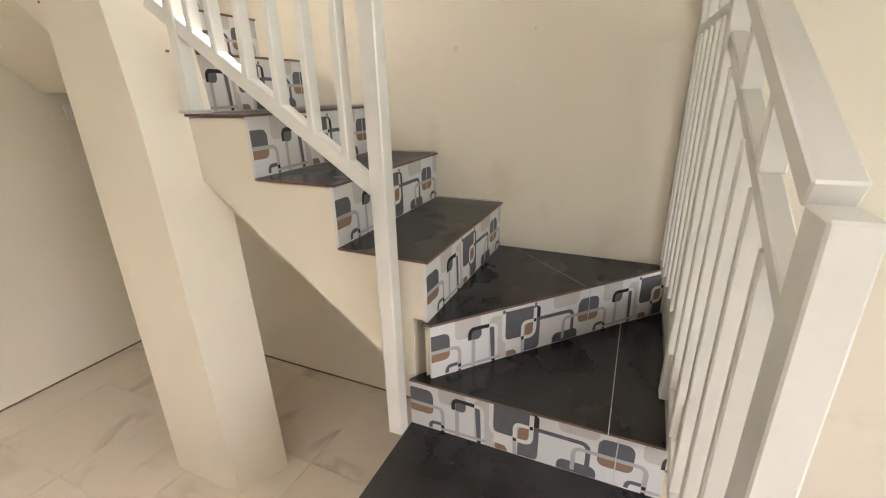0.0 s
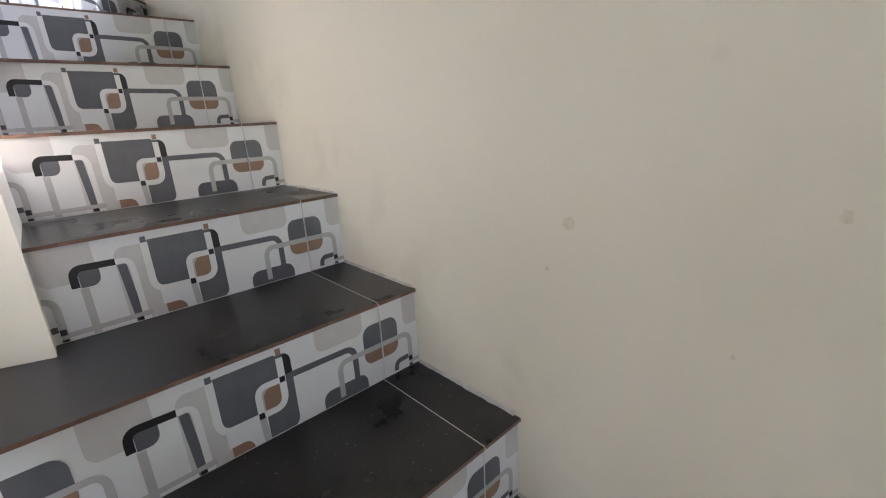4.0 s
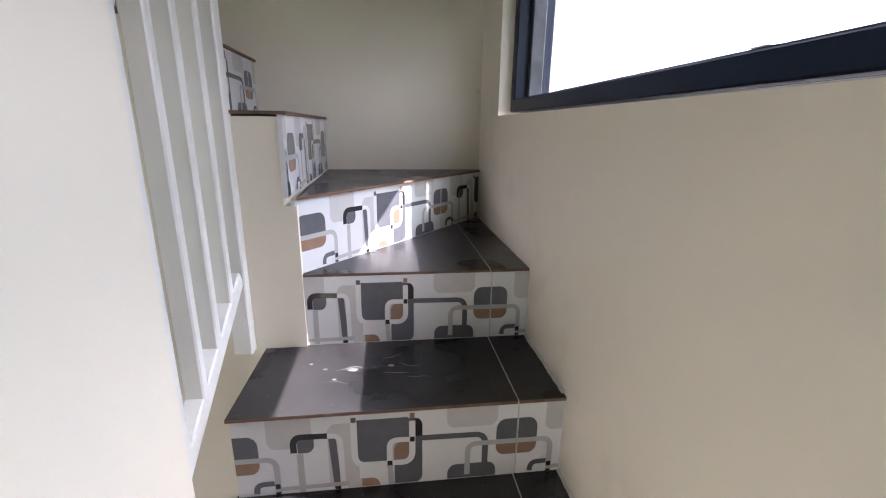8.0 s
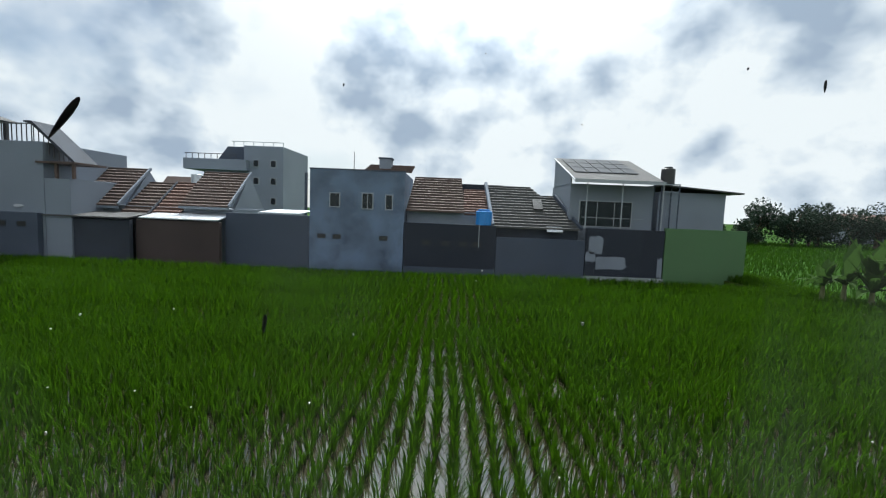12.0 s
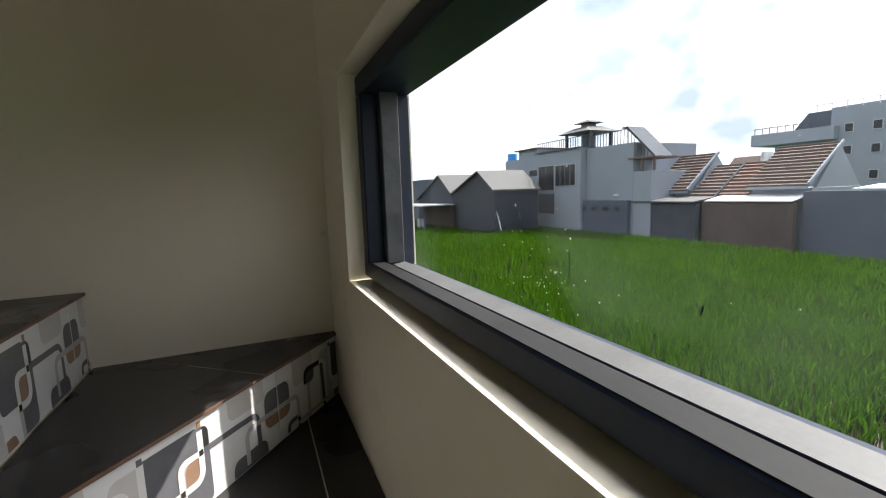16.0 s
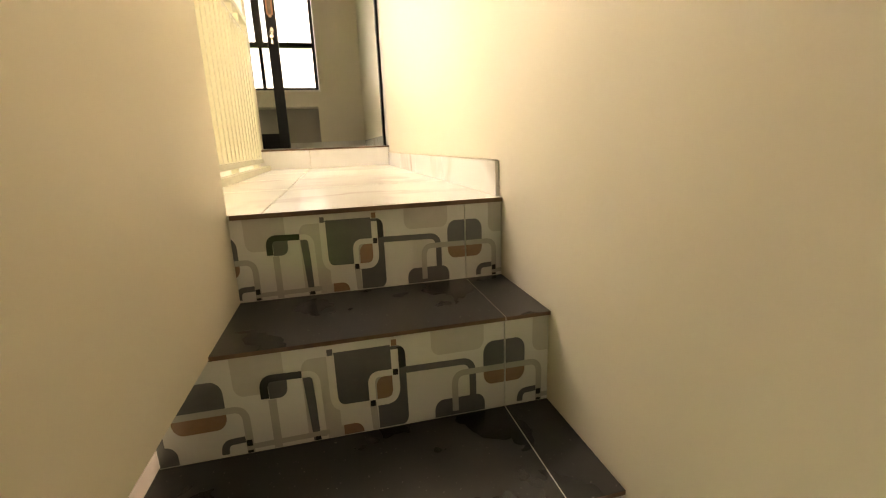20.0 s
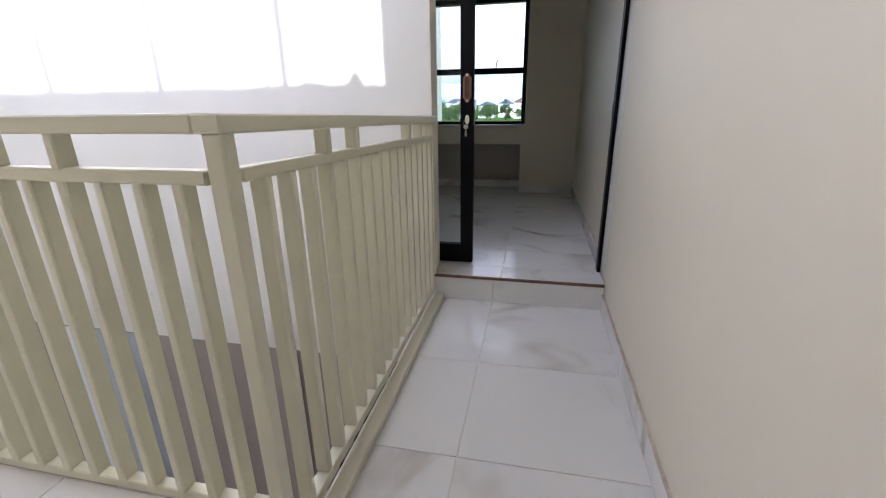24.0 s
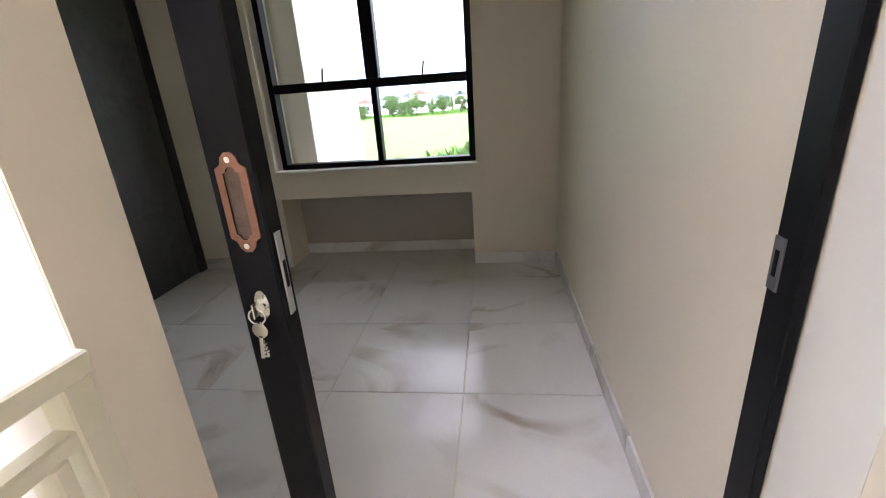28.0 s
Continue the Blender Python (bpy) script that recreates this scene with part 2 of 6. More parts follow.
def wall_paint(name, color, stain, splash=None):
    """Matt wall paint with trowel relief, soft patches and a few small brown stains."""
    m, nt, b = mat_new(name)
    N, L = nt.nodes, nt.links
    tc = N.new("ShaderNodeTexCoord")
    n1 = N.new("ShaderNodeTexNoise")
    n1.inputs["Scale"].default_value, n1.inputs["Detail"].default_value = 1.3, 5
    L.new(tc.outputs["Object"], n1.inputs["Vector"])
    mr = N.new("ShaderNodeMapRange")
    mr.inputs[1].default_value, mr.inputs[2].default_value = 0.3, 0.7
    mr.inputs[3].default_value, mr.inputs[4].default_value = 0.965, 1.02
    L.new(n1.outputs["Fac"], mr.inputs[0])
    sc = N.new("ShaderNodeVectorMath")
    sc.operation = "SCALE"
    sc.inputs[0].default_value = color
    L.new(mr.outputs[0], sc.inputs["Scale"])
    vo = N.new("ShaderNodeTexVoronoi")
    vo.inputs["Scale"].default_value = 1.9
    L.new(tc.outputs["Object"], vo.inputs["Vector"])
    sp = N.new("ShaderNodeMapRange")
    sp.interpolation_type = "SMOOTHSTEP"
    sp.inputs[1].default_value, sp.inputs[2].default_value = 0.012, 0.035
    sp.inputs[3].default_value, sp.inputs[4].default_value = 0.22, 0.0
    L.new(vo.outputs["Distance"], sp.inputs[0])
    mx = N.new("ShaderNodeMix")
    mx.data_type = "RGBA"
    mx.inputs[7].default_value = (*stain, 1)
    L.new(sp.outputs[0], mx.inputs[0])
    L.new(sc.outputs[0], mx.inputs[6])
    last = mx.outputs[2]
    if splash:
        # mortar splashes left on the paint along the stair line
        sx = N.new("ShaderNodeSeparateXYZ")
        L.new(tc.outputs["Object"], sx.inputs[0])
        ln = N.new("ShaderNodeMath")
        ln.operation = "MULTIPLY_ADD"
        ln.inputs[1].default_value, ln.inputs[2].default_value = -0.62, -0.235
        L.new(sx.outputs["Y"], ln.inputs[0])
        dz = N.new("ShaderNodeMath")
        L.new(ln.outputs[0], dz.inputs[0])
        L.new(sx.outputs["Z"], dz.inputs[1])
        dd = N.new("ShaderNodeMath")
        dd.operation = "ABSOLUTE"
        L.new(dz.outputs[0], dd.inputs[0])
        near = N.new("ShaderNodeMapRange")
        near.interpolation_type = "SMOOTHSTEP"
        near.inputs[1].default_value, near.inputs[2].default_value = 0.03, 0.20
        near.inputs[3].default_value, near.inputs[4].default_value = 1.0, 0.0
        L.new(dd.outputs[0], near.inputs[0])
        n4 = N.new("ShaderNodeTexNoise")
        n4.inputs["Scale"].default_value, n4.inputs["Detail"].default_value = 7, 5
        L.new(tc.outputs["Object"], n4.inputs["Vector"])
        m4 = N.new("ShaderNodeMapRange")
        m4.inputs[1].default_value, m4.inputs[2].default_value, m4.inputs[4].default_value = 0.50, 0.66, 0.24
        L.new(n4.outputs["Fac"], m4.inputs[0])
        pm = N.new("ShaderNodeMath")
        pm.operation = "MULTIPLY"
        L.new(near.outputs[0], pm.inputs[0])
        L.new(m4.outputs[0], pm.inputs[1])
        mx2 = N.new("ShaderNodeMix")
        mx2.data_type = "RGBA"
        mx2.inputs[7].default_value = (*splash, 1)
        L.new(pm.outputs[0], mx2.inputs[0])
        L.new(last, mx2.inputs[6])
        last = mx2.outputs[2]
    L.new(last, b.inputs["Base Color"])
    b.inputs["Roughness"].default_value = 0.5
    n3 = N.new("ShaderNodeTexNoise")
    n3.inputs["Scale"].default_value, n3.inputs["Detail"].default_value = 9, 8
    L.new(tc.outputs["Object"], n3.inputs["Vector"])
    bp = N.new("ShaderNodeBump")
    bp.inputs["Strength"].default_value, bp.inputs["Distance"].default_value = 0.25, 0.006
    L.new(n3.outputs["Fac"], bp.inputs["Height"])
    L.new(bp.outputs[0], b.inputs["Normal"])
    return m


M_wall = wall_paint("cream_wall_paint", (0.77, 0.705, 0.575), (0.44, 0.37, 0.25))
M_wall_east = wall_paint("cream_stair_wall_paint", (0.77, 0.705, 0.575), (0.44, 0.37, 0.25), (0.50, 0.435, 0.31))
# darker copy of the cream paint: the niche's shade is in its colour
M_niche_shade = wall_paint("niche_shaded_cream", (0.47, 0.43, 0.37), (0.36, 0.31, 0.25))
M_white = wall_paint("white_wall_paint", (0.78, 0.757, 0.695), (0.5, 0.45, 0.36))


def tread_tile():
    """Near-black glazed tile with dusty scuffs."""
    m, nt, b = mat_new("dark_tread_tile")
    N, L = nt.nodes, nt.links
    tc = N.new("ShaderNodeTexCoord")
    n1 = N.new("ShaderNodeTexNoise")
    n1.inputs["Scale"].default_value, n1.inputs["Detail"].default_value, n1.inputs["Distortion"].default_value = 4.5, 4, 0.0
    L.new(tc.outputs["Object"], n1.inputs["Vector"])
    mr = N.new("ShaderNodeMapRange")
    mr.inputs[1].default_value, mr.inputs[2].default_value = 0.45, 0.75
    L.new(n1.outputs["Fac"], mr.inputs[0])
    n2 = N.new("ShaderNodeTexNoise")
    n2.inputs["Scale"].default_value, n2.inputs["Detail"].default_value = 160, 2
    L.new(tc.outputs["Object"], n2.inputs["Vector"])
    m2 = N.new("ShaderNodeMapRange")
    m2.inputs[1].default_value, m2.inputs[2].default_value = 0.70, 0.76
    L.new(n2.outputs["Fac"], m2.inputs[0])
    mu = N.new("ShaderNodeMath")
    mu.operation = "MULTIPLY_ADD"
    mu.inputs[1].default_value = 0.5
    L.new(m2.outputs[0], mu.inputs[0])
    m3 = N.new("ShaderNodeMath")
    m3.operation = "MULTIPLY"
    m3.inputs[1].default_value = 0.07
    L.new(mr.outputs[0], m3.inputs[0])
    L.new(m3.outputs[0], mu.inputs[2])
    mx = N.new("ShaderNodeMix")
    mx.data_type = "RGBA"
    mx.inputs[6].default_value, mx.inputs[7].default_value = (0.016, 0.0145, 0.0145, 1), (0.30, 0.275, 0.26, 1)
    L.new(mu.outputs[0], mx.inputs[0])
    L.new(mx.outputs[2], b.inputs["Base Color"])
    rr = N.new("ShaderNodeMapRange")
    rr.inputs[3].default_value, rr.inputs[4].default_value = 0.27, 0.40
    L.new(mr.outputs[0], rr.inputs[0])
    L.new(rr.outputs[0], b.inputs["Roughness"])
    return m


M_tread = tread_tile()
M_bead = plain("dusty_grey_bead", (0.06, 0.0595, 0.058), 0.6, var=0.3, scale=14)
M_dust = plain("dusty_black_ledge", (0.013, 0.0128, 0.0126), 0.6, spec=0.12, var=0.35, scale=14)
M_dusty = plain("dusty_black_paint", (0.055, 0.058, 0.062), 0.5, var=0.5, scale=25)
M_brownwall = plain("taupe_wall_paint", (0.36, 0.305, 0.275), 0.6, var=0.06, scale=2)
M_steel = plain("white_steel_sheet", (0.80, 0.84, 0.90), 0.35, var=0.03, scale=3)

# ---- mesh helpers ----
def box(x0, x1, y0, y1, z0, z1, bev=0.0, bm=None, seg=1):
    own = bm is None
    b = bmesh.new()
    bmesh.ops.create_cube(b, size=1)
    for v in b.verts:
        v.co = Vector(((x0 + x1) / 2 + v.co.x * (x1 - x0), (y0 + y1) / 2 + v.co.y * (y1 - y0), (z0 + z1) / 2 + v.co.z * (z1 - z0)))
    if bev:
        bmesh.ops.bevel(b, geom=b.edges[:], offset=bev, segments=seg, affect="EDGES", profile=0.5)
    if own:
        return b
    add_bm(bm, b)
    return bm


def add_bm(bm, b, m=None):
    """Adds mesh b to bm."""
    if m is not None:
        bmesh.ops.transform(b, matrix=m, verts=b.verts)
    vs = [bm.verts.new(v.co) for v in b.verts]
    b.verts.index_update()
    for f in b.faces:
        nf = bm.faces.new([vs[v.index] for v in f.verts])
        nf.material_index = f.material_index
    b.free()


def prism(poly, axis, a, b_, bev=0.0):
    """A flat polygon pushed along an axis. poly: pairs in the two other axes, in the order x, y, z."""
    bm = bmesh.new()

    def co(p, d):
        q = list(p)
        q.insert("xyz".index(axis), d)
        return q
    lo = [bm.verts.new(co(p, a)) for p in poly]
    hi = [bm.verts.new(co(p, b_)) for p in poly]
    n = len(poly)
    bm.faces.new(lo)
    bm.faces.new(hi[::-1])
    for i in range(n):
        bm.faces.new((lo[i], lo[(i + 1) % n], hi[(i + 1) % n], hi[i]))
    bmesh.ops.recalc_face_normals(bm, faces=bm.faces)
    if bev:
        bmesh.ops.bevel(bm, geom=bm.edges[:], offset=bev, segments=1, affect="EDGES")
    return bm


def beam(p, q, w, h, bev=0.004, up=(0, 0, 1)):
    """A rectangular tube from p to q."""
    p, q = Vector(p), Vector(q)
    d = q - p
    bm = box(-w / 2, w / 2, -h / 2, h / 2, 0, d.length, bev)
    z = d.normalized()
    u = Vector(up)
    if abs(z.dot(u)) > 0.99:
        u = Vector((0, 1, 0))
    x = u.cross(z).normalized()
    y = z.cross(x)
    m = Matrix((x, y, z)).transposed().to_4x4()
    m.translation = p
    bmesh.ops.transform(bm, matrix=m, verts=bm.verts)
    return bm


def finish(name, bm, mats):
    me = bpy.data.meshes.new(name)
    bm.normal_update()
    bm.to_mesh(me)
    bm.free()
    for m in (mats if isinstance(mats, (list, tuple)) else [mats]):
        me.materials.append(m)
    return me


def solid(name, bm, mats, label="", category="", group="", kind="structure"):
    return tagged(new(name, finish(name, bm, mats)), label, category, group, kind)


def thing(name, at, label, category, group="", kind=""):
    ob = new(name)
    ob.empty_display_size = 0.1
    ob.location = at
    return tagged(ob, label, category, group, kind)


def part(name, bm, mats, parent, label=""):
    """One mesh under a thing or under a part, in world coordinates."""
    ob = new(name, bm if isinstance(bm, bpy.types.Mesh) else finish(name, bm, mats))
    if label:
        ob["label"] = label
    ob.parent = parent
    if parent.type == "EMPTY":
        ob.matrix_parent_inverse = Matrix.Translation(-parent.location)
    return ob

# ---- plan ----
H = 0.19                       # riser
FL = -0.57                     # ground floor
LZ = 15 * H                    # landing
RZ = 2.98                      # floor of the upper room and of the side platform
CZ = 6.0                       # ceiling of the upper storey
YB = 3.125                     # face of the back wall
WX = -0.71                     # open edge of the straight flight, at its foot
RY = {3: 0.655, 4: 0.945, 5: 1.24, 6: 1.54, 7: 1.852, 8: 2.16, 9: 2.437}
RX = {11: -0.59, 12: -0.823, 13: -1.09, 14: -1.33, 15: -1.575}
INX, INY = -0.585, 2.445       # inner corner of the upper turn
WIN = (0.75, 2.850, 2.10, 2.57)  # stair window: y0, y1, z0, z1



def wx(y):
    """The open edge drifts towards the wall on the way up."""
    return WX + 0.022 * max(y - 0.65, 0.0)


# ---- walls, floors, ceilings ----
def wall_holes(name, mat, axis, a, b, u0, u1, z0, z1, holes, label):
    """A wall between a and b across the axis, from u0 to u1, with rectangular holes (u0, u1, z0, z1)."""
    us = sorted({u0, u1, *[h[0] for h in holes], *[h[1] for h in holes]})
    zs = sorted({z0, z1, *[h[2] for h in holes], *[h[3] for h in holes]})
    bm = bmesh.new()
    vs = {}

    def v(i, j, k):
        if (i, j, k) not in vs:
            d = (a, b)[k]
            vs[i, j, k] = bm.verts.new((d, us[i], zs[j]) if axis == "x" else (us[i], d, zs[j]))
        return vs[i, j, k]

    def full(i, j):
        if not (0 <= i < len(us) - 1 and 0 <= j < len(zs) - 1):
            return False
        cu, cz = (us[i] + us[i + 1]) / 2, (zs[j] + zs[j + 1]) / 2
        return not any(h[0] < cu < h[1] and h[2] < cz < h[3] for h in holes)
    for i in range(len(us) - 1):
        for j in range(len(zs) - 1):
            if not full(i, j):
                continue
            for k in (0, 1):
                bm.faces.new((v(i, j, k), v(i + 1, j, k), v(i + 1, j + 1, k), v(i, j + 1, k)))
            for di, dj, e in ((-1, 0, ((i, j), (i, j + 1))), (1, 0, ((i + 1, j), (i + 1, j + 1))),
                              (0, -1, ((i, j), (i + 1, j))), (0, 1, ((i, j + 1), (i + 1, j + 1)))):
                if not full(i + di, j + dj):
                    (p, q), (r, s) = e
                    bm.faces.new((v(p, q, 0), v(r, s, 0), v(r, s, 1), v(p, q, 1)))
    bmesh.ops.recalc_face_normals(bm, faces=bm.faces)
    return solid(name, bm, mat, label, "wall")


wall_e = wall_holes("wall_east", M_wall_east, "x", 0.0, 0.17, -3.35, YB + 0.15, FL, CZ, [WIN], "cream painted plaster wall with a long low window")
wall_n = wall_holes("wall_north", M_wall, "y", YB, YB + 0.15, -6.3, 0.0, FL, CZ, [], "cream painted plaster wall beside stairs and corridor")
# out of view; both openings are added to bring light into the ground floor
wall_holes("wall_south", M_white, "y", -3.35, -3.2, -6.3, 0.0, FL, CZ, [(-5.2, -3.85, -0.5, 2.4), (-3.65, -1.55, -0.3, 1.8)], "unseen white plaster wall with openings added to let daylight in")
wall_holes("wall_west", M_brownwall, "x", -5.40, -5.25, -3.2, YB, FL, 2.41, [], "taupe painted ground floor wall under the upper room")
wall_holes("wall_under_void", M_brownwall, "x", -3.80, -3.715, -3.2, 1.34, FL, 2.405, [(-0.47, 0.33, FL, 2.39)], "taupe painted ground floor wall below the void")
solid("floor", box(-6.3, 0, -3.2, YB, FL - 0.15, FL - 0.003), M_grout, "grey mortar bed of the ground floor", "floor")
# upper storey: wall of the void with the doorway, on a beam
wall_holes("wall_void", M_white, "x", -3.82, -3.70, -3.2, YB, 2.41, CZ, [(2.29, YB - 0.001, 2.42, 5.05)], "white plaster wall above the stair void, lit by the sun")
VX0, VX1, VY1 = -3.70, -2.27, 2.27
solid("trim_reveal", box(-3.8195, -3.7005, 2.2905, 2.2935, RZ, 5.049), M_wall, "cream plaster lining of the doorway", "trim")
solid("floor_corridor", box(-3.67, -1.60, 2.285, YB, 2.41, LZ - 0.003), M_wall, "slab of the upper corridor", "floor")
solid("floor_platform", box(-2.27, -0.87, -3.2, 2.283, 2.41, RZ - 0.003), M_wall, "slab of the raised platform beside the corridor", "floor")
fr_ = box(-6.1, -3.821, 0.64, YB, 2.41, RZ - 0.003)
box(-3.821, -3.68, 2.291, YB - 0.001, 2.421, RZ - 0.003, bm=fr_)
solid("floor_room", fr_, M_wall, "slab under the upper room", "floor")
# room beyond the door
RWX = -5.84
wall_holes("wall_room_window", M_wall, "x", -6.10, RWX, 0.6, YB, RZ - 0.012, CZ,
           [(1.44, 2.66, 3.60, 4.66), (1.44, 2.63, RZ - 0.012, 3.43)], "cream plaster wall with a black-framed window above a niche")
solid("wall_niche", box(-6.2, -6.10, 1.2, 2.9, RZ - 0.4, 3.56), M_niche_shade, "plaster back of the niche under the window, coloured darker for its shade", "wall")
# added out of view to stop skylight reaching the stairs across the platform
wall_holes("wall_light_block", M_wall, "x", -0.87, -0.80, -3.2, 2.43, 2.415, CZ - 0.001, [(1.576, 1.886, 2.415, CZ - 0.001)], "unseen cream wall added to keep the void's light off the stairwell")
wall_holes("wall_room_south", M_wall, "y", 0.64, 0.79, RWX, -3.82, RZ - 0.012, CZ, [], "cream plaster wall of the upper room")
# ceiling with the skylight over the void
cb = bmesh.new()
SKY = (-3.70, -2.03, -2.4, 2.07)
box(-6.3, SKY[0], 0.64, YB, CZ, CZ + 0.12, bm=cb)
box(SKY[1], 0.17, -3.35, YB + 0.15, CZ, CZ + 0.12, bm=cb)
box(SKY[0], SKY[1], SKY[3], YB, CZ, CZ + 0.12, bm=cb)
box(SKY[0], SKY[1], -3.35, SKY[2], CZ, CZ + 0.12, bm=cb)
solid("ceiling", cb, M_ceil, "white plaster ceiling with a skylight over the void", "ceiling")
# unseen edge strip; waves and bumps are added to shape the sun patch
fl_ = [(SKY[1] + 0.05, SKY[2])]
for i in range(150):
    y = SKY[2] + (SKY[3] - SKY[2]) * i / 149
    bump_ = 0.045 * math.exp(-((y - 1.93) / 0.03) ** 2) + 0.02 * math.exp(-((y - 1.7) / 0.06) ** 2)
    fl_.append((SKY[1] - 0.02 - 0.014 * abs(math.sin(y * 38)) * (0.4 + 0.6 * abs(math.sin(y * 7.3))) - bump_, y))
fl_.append((SKY[1] + 0.05, SKY[3]))
skl = thing("skylight", (-2.9, 0.4, CZ + 0.06), "glazed skylight with slim bars above the stair void", "skylight")
for y in (-1.27, -0.56, 0.15, 0.86, 1.57):
    part("bar", box(SKY[0], SKY[1], y - 0.018, y + 0.018, CZ + 0.04, CZ + 0.10), M_alu, skl)
    part("bar", box(SKY[0], SKY[1], y - 0.10, y - 0.085, CZ + 0.05, CZ + 0.10), M_alu, skl)
part("flashing", prism(fl_, "z", CZ + 0.121, CZ + 0.125), M_alu, skl, "unseen corrugated flashing shaped to edge the sun patch")

# ---- staircase ----
st = thing("staircase", (-0.4, 0.3, FL), "plastered winder staircase with dark tile treads and patterned risers", "stairs")


SB = "cream plastered concrete"
for k, x0, x1 in ((-2, -1.61, -1.31), (-1, -1.31, -1.02), (0, -1.02, WX)):
    part("step_block", box(x0 + 0.012, x1 + 0.008, 0.012, 0.712, FL, k * H - 0.012), M_wall, st, SB)
part("winder_block", prism([(WX + 0.012, 0.0), (-0.001, 0), (WX + 0.012, 0.70)], "z", FL, H - 0.012), M_wall, st, SB)
part("winder_block", prism([(WX + 0.008, 0.668), (-0.001, 0.026), (-0.001, 0.668)], "z", FL, 2 * H - 0.012), M_wall, st, SB)


def soff(y):
    return 0.227 + 0.74 * (y - 0.815)


pts = [(0.667, 2 * H)]
for k in range(3, 10):
    y1 = RY.get(k + 1, 2.46)
    pts += [(RY[k] + 0.012, k * H - 0.012), (y1 + 0.012, k * H - 0.012)]
pts += [(2.472, soff(2.472)), (0.706, soff(0.706)), (0.706, 2 * H)]
fs_ = prism(pts, "x", WX + 0.006, -0.001)
for v in fs_.verts:
    if v.co.x < -0.5:
        v.co.x = wx(v.co.y) + 0.006
part("flight_slab", fs_, M_wall, st, SB)
part("winder_block", prism([(INX, 2.473), (-0.001, 2.473), (-0.001, YB - 0.01), (INX, INY + 0.03)], "z", 1.40, 9 * H - 0.012), M_wall, st, SB)
part("winder_block", prism([(INX + 0.012, INY + 0.02), (-0.004, YB - 0.001), (INX + 0.012, YB - 0.001)], "z", 1.42, 10 * H - 0.012), M_wall, st, SB)


def soff2(x):
    return 1.09 + 0.99 * (-0.357 - x)


part("winder_soffit", prism([(-0.573, 1.40), (-0.573, 1.304), (-0.30, 1.034), (-0.30, 1.40)], "y", INY - 0.012, YB - 0.002), M_wall, st, SB)


pts = [(INX + 0.011, soff2(INX)), (INX + 0.011, 10 * H - 0.02), (RX[11] - 0.012, 10 * H - 0.02)]
for k in range(11, 16):
    x1 = RX.get(k + 1, -1.585)
    pts += [(RX[k] - 0.012, k * H - 0.012), (x1 - 0.012, k * H - 0.012)]
pts += [(-1.597, soff2(-1.597))]
part("flight_slab", prism(pts, "y", INY - 0.015, YB - 0.001), M_wall, st, SB)


def slab(poly, k, holes=()):
    """A tread tile: dark glaze over a brown body."""
    bm = prism(poly, "z", k * H - 0.0075, k * H)
    for f in bm.faces:
        f.material_index = 0 if f.normal.z > 0.5 else 1
    return bm


G = 0.0016


def joint(p, q, k, g=G):
    """A light grout line between two tread tiles."""
    part("grout_line", beam((*p, k * H - 0.0049), (*q, k * H - 0.0049), 2 * g - 0.0002, 0.008), M_grout, st, "pale grout line")


NOS = 0.008
JX = -0.105
for k in range(3, 9):
    y0, y1 = RY[k] - NOS, RY[k + 1] + 0.004
    part("tread", slab([(wx(y0) - 0.004, y0), (JX - G, y0), (JX - G, y1), (wx(y1) - 0.004, y1)], k), [M_tread, M_edge], st)
    part("tread", slab([(JX + G, y0), (-0.002, y0), (-0.002, y1), (JX + G, y1)], k), [M_tread, M_edge], st)
    joint((JX, y0), (JX, y1), k)
for k in range(11, 15):
    x0, x1 = RX[k] + NOS, RX[k + 1] - 0.004
    j = YB - 0.092
    part("tread", slab([(x0, INY - 0.02), (x0, j - 0.001), (x1, j - 0.001), (x1, INY - 0.02)], k), [M_tread, M_edge], st)
    part("tread", slab([(x0, j + 0.001), (x0, YB - 0.002), (x1, YB - 0.002), (x1, j + 0.001)], k), [M_tread, M_edge], st)
    joint((x0, j), (x1, j), k, 0.001)
# winder treads
part("tread", slab([(-1.02 - NOS, 0.0), (WX, 0.0), (WX, 0.725), (-1.02 - NOS, 0.725)], 0), [M_tread, M_edge], st)
part("tread", slab([(-1.31 - NOS, 0.0), (-1.02, 0.0), (-1.02, 0.725), (-1.31 - NOS, 0.725)], -1), [M_tread, M_edge], st)
part("tread", slab([(-1.61 - NOS, 0.0), (-1.31, 0.0), (-1.31, 0.725), (-1.61 - NOS, 0.725)], -2), [M_tread, M_edge], st)
part("tread", slab([(WX - NOS - 0.02, 0.1455), (-0.147, 0.1455), (WX + 0.01, 0.69), (WX - NOS - 0.02, 0.71)], 1), [M_tread, M_edge], st)
part("tread", slab([(WX - NOS - 0.02, 0.014), (-0.01, 0.004), (-0.1495, 0.143), (WX - NOS - 0.02, 0.143)], 1), [M_tread, M_edge], st)
part("tread", slab([(WX - 0.012, 0.641), (-0.299, 0.2625), (-0.002, 0.5945), (-0.002, 0.66), (WX - 0.012, 0.668)], 2), [M_tread, M_edge], st)
part("tread", slab([(-0.297, 0.2605), (-0.002, -0.004), (-0.002, 0.591)], 2), [M_tread, M_edge], st)
part("tread", slab([(INX, INY - NOS), (JX - G, INY - NOS), (JX - G, 3.0), (INX, INY + 0.02)], 9), [M_tread, M_edge], st)
